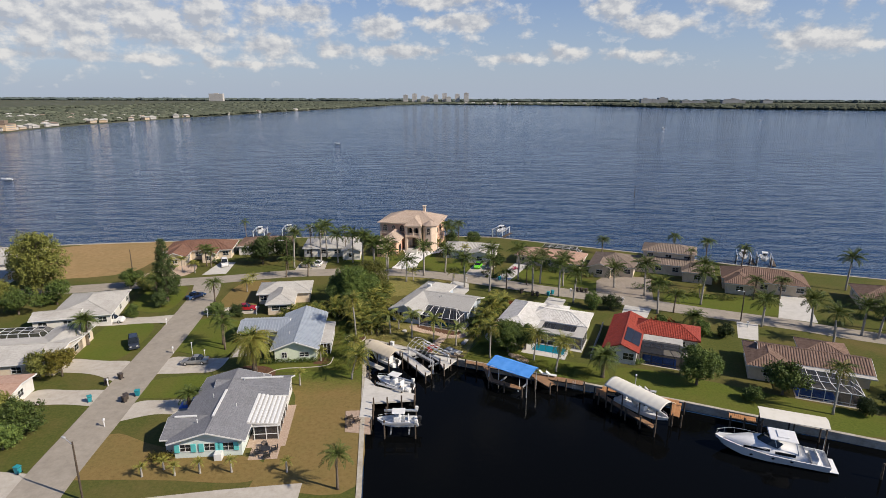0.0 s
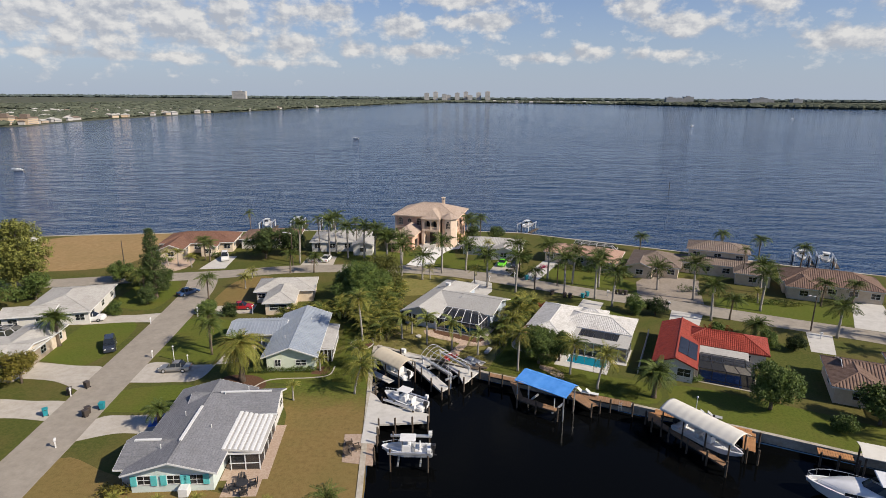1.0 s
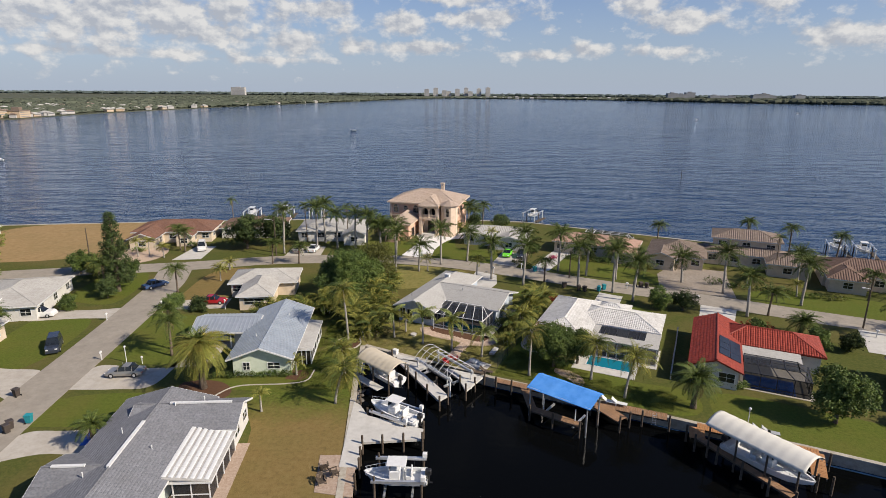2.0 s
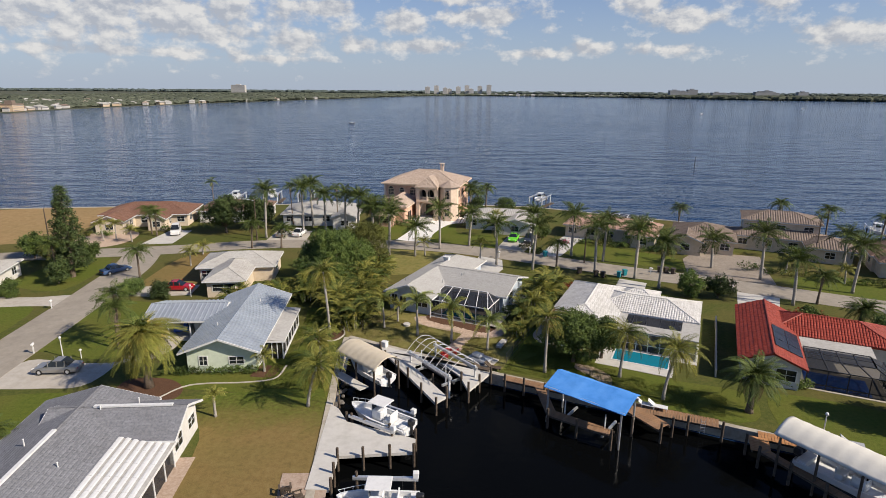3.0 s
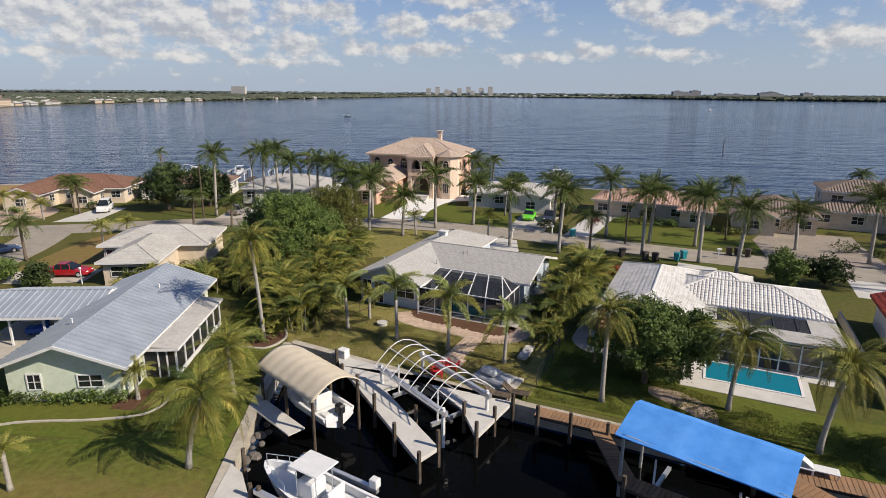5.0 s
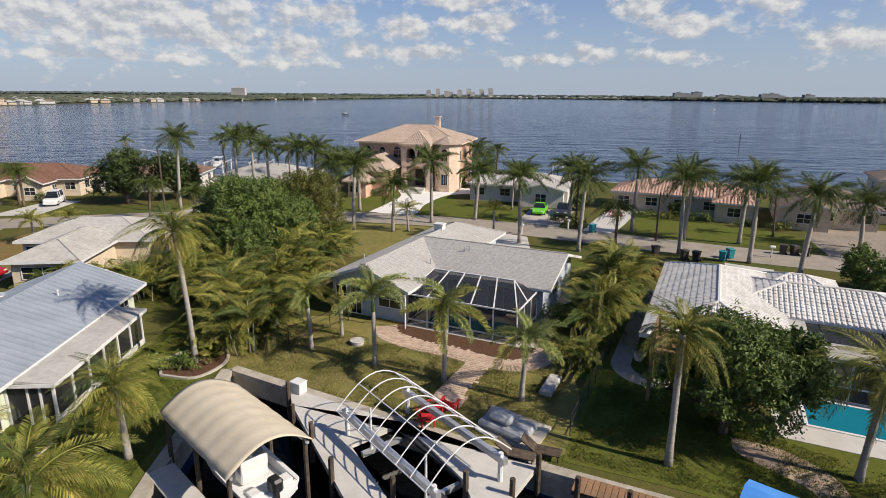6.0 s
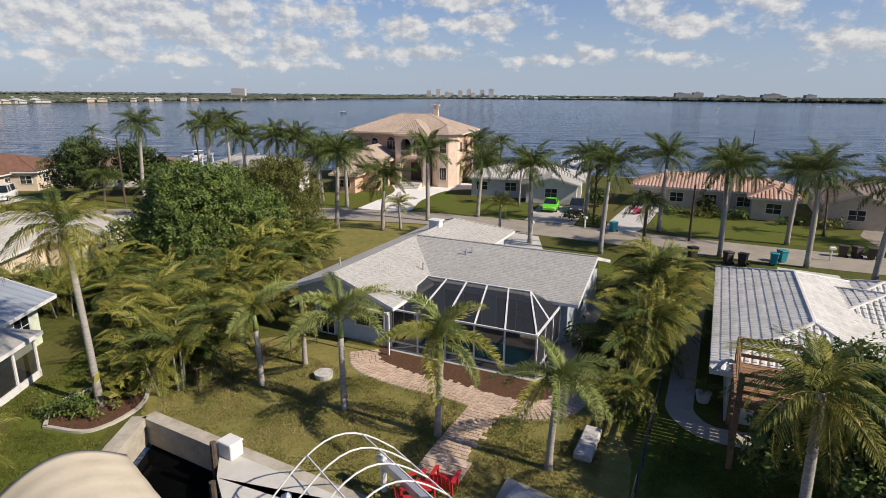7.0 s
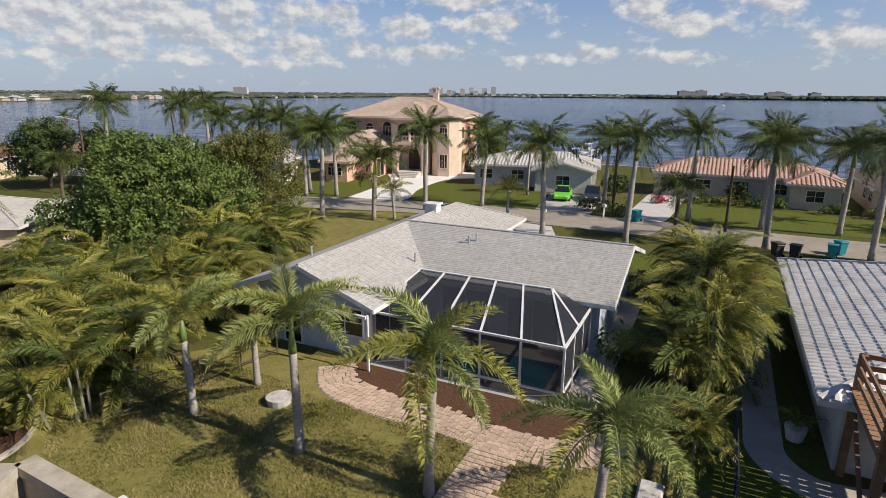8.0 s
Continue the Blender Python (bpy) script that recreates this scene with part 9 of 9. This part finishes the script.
for k in range(3):
    bm = bmesh.new()
    box(bm, -0.9, 0.9, -0.22 - 0.4 * k, 0.2, -0.1, 0.13 - 0.035 * k, m=pose(1.4, 101.6, 0, 0, 0, -24), bevel=0.01)
    part("step", bm, "paver", walk_way)
bm = bmesh.new()
box(bm, -0.5, 0.5, -7.2, 7.0, -0.1, 0.03, m=pose(9.0, 114.2, 0, 0, 0, ROW))
solid("side_path", bm, "concrete", "narrow concrete side path along a house", "path", kind="structure")
bm = bmesh.new()
LINE = smooth_line([(18.2, 120.2), (16.8, 117.2), (14.6, 112.3), (12.5, 107.6), (11.75, 105.6), (12.3, 104.0), (14.2, 103.3), (17.0, 102.3)], 6)
band(bm, offset_line(LINE, 0.6), offset_line(LINE, -0.6), -0.1, 0.035)
solid("side_path", bm, "concrete", "pale curved concrete path round a house corner", "path", kind="structure")
patch("patio", [(15.0, 98.2), (17.0, 97.2), (18.2, 95.0), (17.4, 92.6), (16.4, 92.2), (16.6, 94.4), (14.8, 96.8)], "paver", "beige curved paver path to a dock", 0.03, True, "path")
# boundary walls, fences and pots
bm = bmesh.new()
WALL = [(36.2, 111.2), (34.2, 106.4), (31.8, 100.9), (29.5, 95.5)]
band(bm, offset_line(WALL, 0.08), offset_line(WALL, -0.08), -0.1, 0.85)
solid("boundary_wall", bm, "concrete", "low pale boundary wall between two gardens", "wall")
f = thing("fence", "thin dark wire fence between gardens", "fence")
for k in range(9):
    p = Vector((7.2, 98.0, 0)).lerp(Vector((13.8, 112.6, 0)), k / 8)
    bm = bmesh.new()
    bar(bm, p, p + UP * 1.2, 0.05, 0.05, 6)
    part("post", bm, "dark_metal", f)
for z in (0.2, 0.7, 1.18):
    bm = bmesh.new()
    bar(bm, (7.2, 98.0, z), (13.8, 112.6, z), 0.03)
    part("rail", bm, "dark_metal", f)
f = thing("fence", "thin dark wire fence beside palms", "fence")
for k in range(5):
    p = Vector((-10.4, 106.4, 0)).lerp(Vector((-6.2, 112.2, 0)), k / 4)
    bm = bmesh.new()
    bar(bm, p, p + UP * 1.3, 0.06, 0.06, 6)
    part("post", bm, "wood_dark", f)
for z in (0.3, 1.25):
    bm = bmesh.new()
    bar(bm, (-10.4, 106.4, z), (-6.2, 112.2, z), 0.04)
    part("rail", bm, "wood_dark", f)
f = thing("lookout_deck", "raised brown wooden lookout deck on posts", "deck", (14.3, 102.5, 0), ROW)
for x in (-1.7, 1.7):
    for y in (-1.7, 1.7):
        bm = bmesh.new()
        box(bm, x - 0.1, x + 0.1, y - 0.1, y + 0.1, -0.05, 4.0)
        part("post", bm, "wood", f)
for k in range(13):
    y = -1.7 + 3.4 * k / 12
    bm = bmesh.new()
    box(bm, -1.85, 1.85, y - 0.125, y + 0.125, 2.86, 2.91, bevel=0.006)
    part("plank", bm, "wood", f)
for s_ in (-1.75, 1.75):
    for a, b in (((s_, -1.8), (s_, 1.8)), ((-1.8, s_), (1.8, s_))):
        for z in (2.74, 3.25, 3.6, 3.95):
            bm = bmesh.new()
            bar(bm, (*a, z), (*b, z), 0.06 if z > 3 else 0.1, 0.14 if z > 3 else 0.22)
            part("rail", bm, "wood", f)
    bm = bmesh.new()
    bar(bm, (s_, -1.7, 0.4), (s_, 1.7, 2.7), 0.1)
    part("brace", bm, "wood", f)
pp = thing("potted_plant", "potted palm in a white pot on pale stones", "plant", (13.1, 106.6, 0))
bm = bmesh.new()
tube(bm, [(0, 0, 0), (0, 0, 0.5)], [0.25, 0.36], 12)
part("pot", bm, "white_paint", pp)
rng = random.Random(9)
for k in range(9):
    add_frond(pp, "areca", rng, Vector((0, 0, 0.45)), k * 40, 50 + rng.uniform(-20, 25), 0.42)
pt = thing("patio_table", "round dark patio table on a paved patio", "table", (-21.4, 67.4, 0.04))
bm = bmesh.new()
tube(bm, [(0, 0, 0.70), (0, 0, 0.74)], [0.65, 0.65], 20)
part("tabletop", bm, "dark_metal", pt)
bm = bmesh.new()
tube(bm, [(0, 0, 0), (0, 0, 0.05), (0, 0, 0.7)], [0.3, 0.06, 0.05], 10)
part("pedestal", bm, "dark_metal", pt)
for k in range(4):
    garden_chair("dark_metal", "dark metal patio chair round a table", (-21.4 + 1.1 * math.cos(k * 1.57 + 0.4), 67.4 + 1.1 * math.sin(k * 1.57 + 0.4), 0.04), math.degrees(k * 1.57 + 0.4) - 90)
bm = bmesh.new()
box(bm, -1.1, 1.1, -0.35, 0.35, 0.0, 0.34, bevel=0.06)
solid("garden_bench", bm, "stone", "low pale stone garden bench", "bench", (7.0, 102.8, 0), 66)
bm = bmesh.new()
tube(bm, [(0, 0, 0), (0, 0, 0.3)], [0.42, 0.48], 14)
solid("planter", bm, "stone", "round pale stone planter", "planter", (-4.9, 108.2, 0))
for k in range(14):
    bm = bmesh.new()
    ball(bm, (0, 0, 0.0), 0.28 + 0.12 * math.sin(k * 5), 1.2, 0.9, 0.7, 7)
    solid("rock", bm, "stone_dark", "grey rock at the water's edge", "rock", (-10.6 + 0.5 * math.sin(k * 2.1), 89.0 + 0.42 * k, WATER + 0.15), k * 40, "rocks along the seawall")

# ---- far shores ----
FAR_WEST = [(-527, 719), (-540, 800), (-541, 920), (-523, 1060), (-498, 1250), (-449, 1480), (-377, 1813), (-302, 2133), (-195, 2591), (-54, 2919)]
FAR_EAST = [(-54, 2919), (355, 2854), (709, 2648), (815, 2432), (1002, 2175), (1243, 2051), (1497, 1946), (2300, 1650)]


def far_land(outline, label):
    bm = bmesh.new()
    slab(bm, outline, -3.0, -0.8)
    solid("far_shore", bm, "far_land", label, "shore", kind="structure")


far_land(FAR_WEST + [(-400, 4300), (-3600, 4300), (-3600, 900), (-900, 600)], "low wooded far shore with houses")
far_land(FAR_EAST[1:] + [(3800, 1500), (3800, 4300), (-390, 4300), (-40, 2935)], "low dark wooded far shore")
rng = np.random.default_rng(5)


def far_woods(name, label, spots, mat, rad, hgt):
    """Thousands of low crowns, each a small uneven dome."""
    verts, faces = [], []
    for x, y in spots:
        r, h = rad * rng.uniform(0.6, 1.5), hgt * rng.uniform(0.55, 1.25)
        k = len(verts)
        a0 = rng.uniform(0, 1)
        for z, f in ((0.0, 0.75), (0.45, 1.0), (0.8, 0.7)):
            for i in range(6):
                a = a0 + i * math.tau / 6
                q = r * f * rng.uniform(0.8, 1.2)
                verts.append((x + math.cos(a) * q, y + math.sin(a) * q, -0.5 + z * h * rng.uniform(0.9, 1.1)))
        verts.append((x, y, -0.5 + h))
        for j in range(2):
            for i in range(6):
                m = (i + 1) % 6
                faces.append((k + j * 6 + i, k + j * 6 + m, k + j * 6 + 6 + m, k + j * 6 + 6 + i))
        for i in range(6):
            faces.append((k + 12 + i, k + 12 + (i + 1) % 6, k + 18))
    ob = new(name, mesh_from(verts, faces, mat, name))
    tagged(ob, label, "woods", kind="stuff")


def along(line, n, inland, back):
    """Spots behind a shoreline: n of them, up to that far inland, to its left."""
    seg = [math.dist(a, b) for a, b in zip(line, line[1:])]
    tot = sum(seg)
    out = []
    for _ in range(n):
        d = rng.uniform(0, tot)
        i = 0
        while d > seg[i]:
            d -= seg[i]
            i += 1
        a, b = Vector(line[i]), Vector(line[i + 1])
        u = (b - a).normalized()
        p = a + u * d + Vector((-u.y, u.x)) * (back + (inland - back) * rng.random() ** 1.5)
        out.append((p.x, p.y))
    return out


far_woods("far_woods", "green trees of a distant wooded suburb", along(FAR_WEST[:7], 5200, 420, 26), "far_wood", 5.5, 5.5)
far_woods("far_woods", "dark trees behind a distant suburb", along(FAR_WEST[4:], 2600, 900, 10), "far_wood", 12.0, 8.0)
# this tree line has its distance haze painted into the green
far_woods("far_woods", "long line of far trees with haze painted into their colour", [(x, 4150 + rng.uniform(-90, 90)) for x in rng.uniform(-3500, 3700, 1500)], "far_wood_hazed", 26.0, 17.0)
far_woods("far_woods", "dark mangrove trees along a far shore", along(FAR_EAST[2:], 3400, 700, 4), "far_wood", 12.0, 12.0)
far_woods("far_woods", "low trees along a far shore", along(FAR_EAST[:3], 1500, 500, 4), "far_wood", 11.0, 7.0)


def far_building(at, rot, w, d, h, mat, roof, label, floors):
    b = thing("far_building", label, "building", (at[0], at[1], -0.4), rot)
    bm = bmesh.new()
    box(bm, -w / 2, w / 2, -d / 2, d / 2, 0, h)
    part("wall", bm, mat, b)
    bm = bmesh.new()
    if floors <= 2:
        e = 0.8
        q = [bm.verts.new(p) for p in ((-w / 2 - e, -d / 2 - e, h), (w / 2 + e, -d / 2 - e, h), (w / 2 + e, d / 2 + e, h), (-w / 2 - e, d / 2 + e, h))]
        r = [bm.verts.new(p) for p in ((-w / 4, 0, h + 2.2), (w / 4, 0, h + 2.2))]
        for f in ((q[0], q[1], r[1], r[0]), (q[1], q[2], r[1]), (q[2], q[3], r[0], r[1]), (q[3], q[0], r[0]), (q[3], q[2], q[1], q[0])):
            bm.faces.new(f)
    else:
        box(bm, -w / 2 - 0.5, w / 2 + 0.5, -d / 2 - 0.5, d / 2 + 0.5, h, h + 1.2)
        box(bm, -w / 6, w / 6, -d / 4, d / 4, h + 1.2, h + 5)
    part("roof", bm, roof, b)
    for k in range(floors):
        bm = bmesh.new()
        z = h * (k + 0.35) / floors
        box(bm, -w * 0.44, w * 0.44, -d / 2 - 0.12, -d / 2 + 0.02, z, z + h / floors * 0.3)
        part("window_band", bm, "far_haze_grey", b)


rng = np.random.default_rng(11)
ROOFS = ("far_wall", "shingle_pale", "tile_greybrown", "shingle_pale", "tile_tan", "shingle_grey")
for i, (x, y) in enumerate(along(FAR_WEST[:7], 60, 40, 14) + along(FAR_WEST[:7], 110, 420, 50)):
    far_building((x, y), 90 + rng.uniform(-40, 40), rng.uniform(8, 15), rng.uniform(7, 11), rng.uniform(3.0, 4.6), ("far_wall", "far_wall_tan")[i % 4 == 3], ROOFS[i % 6], "distant waterfront house among trees", 2)
for x, y, w, h, k in ((-535, 760, 22, 8, 3), (-548, 742, 16, 9, 3)):
    far_building((x - 16, y), 96, w, 18, h, "far_wall_tan", "tile_greybrown", "distant tan apartment building on the shore", k)
for i in range(9):
    far_building((-190 + i * 47 + 10 * (i % 3), 3900 + 30 * (i % 2)), 0, 30, 24, (42, 50, 36, 30, 44, 52, 30, 48, 55)[i], "far_wall", "far_wall", "distant pale condominium tower", 10)
far_building((-1420, 3900), 0, 90, 30, 46, "far_wall", "far_wall", "distant pale hotel block", 8)
# far blocks: the look of haze is put into their grey colour
for i in range(10):
    far_building((960 + i * 62, 2700 + (i % 3) * 60), 0, 44, 24, (30, 26, 34, 22, 18, 20, 26, 30, 22, 26)[i], "far_haze_grey", "far_haze_grey", "distant apartment block behind trees, greyed by painted haze", 6)
for i in range(26):
    far_building((120 + i * 34, 2895 - i * 9 + 20), 0, 18, 12, 5 + i % 3 * 2, "far_wall", "far_wall", "distant white shoreline house", 2)

# small craft and markers on the bay
for x, y, a in ((-240, 327, 10), (339, 865, 40), (640, 1150, 20), (-95, 574, 0)):
    console_boat("small white motorboat far out on the bay", (x, y), a, WATER - 0.25, 6.0, 2.3, False)
for x, y in ((99, 278), (330, 420)):
    mp = thing("channel_marker", "thin dark channel marker post in the bay", "marker", (x, y, 0))
    pile(mp, 0, 0, 3.6, 0.14, "wood_dark", "post")
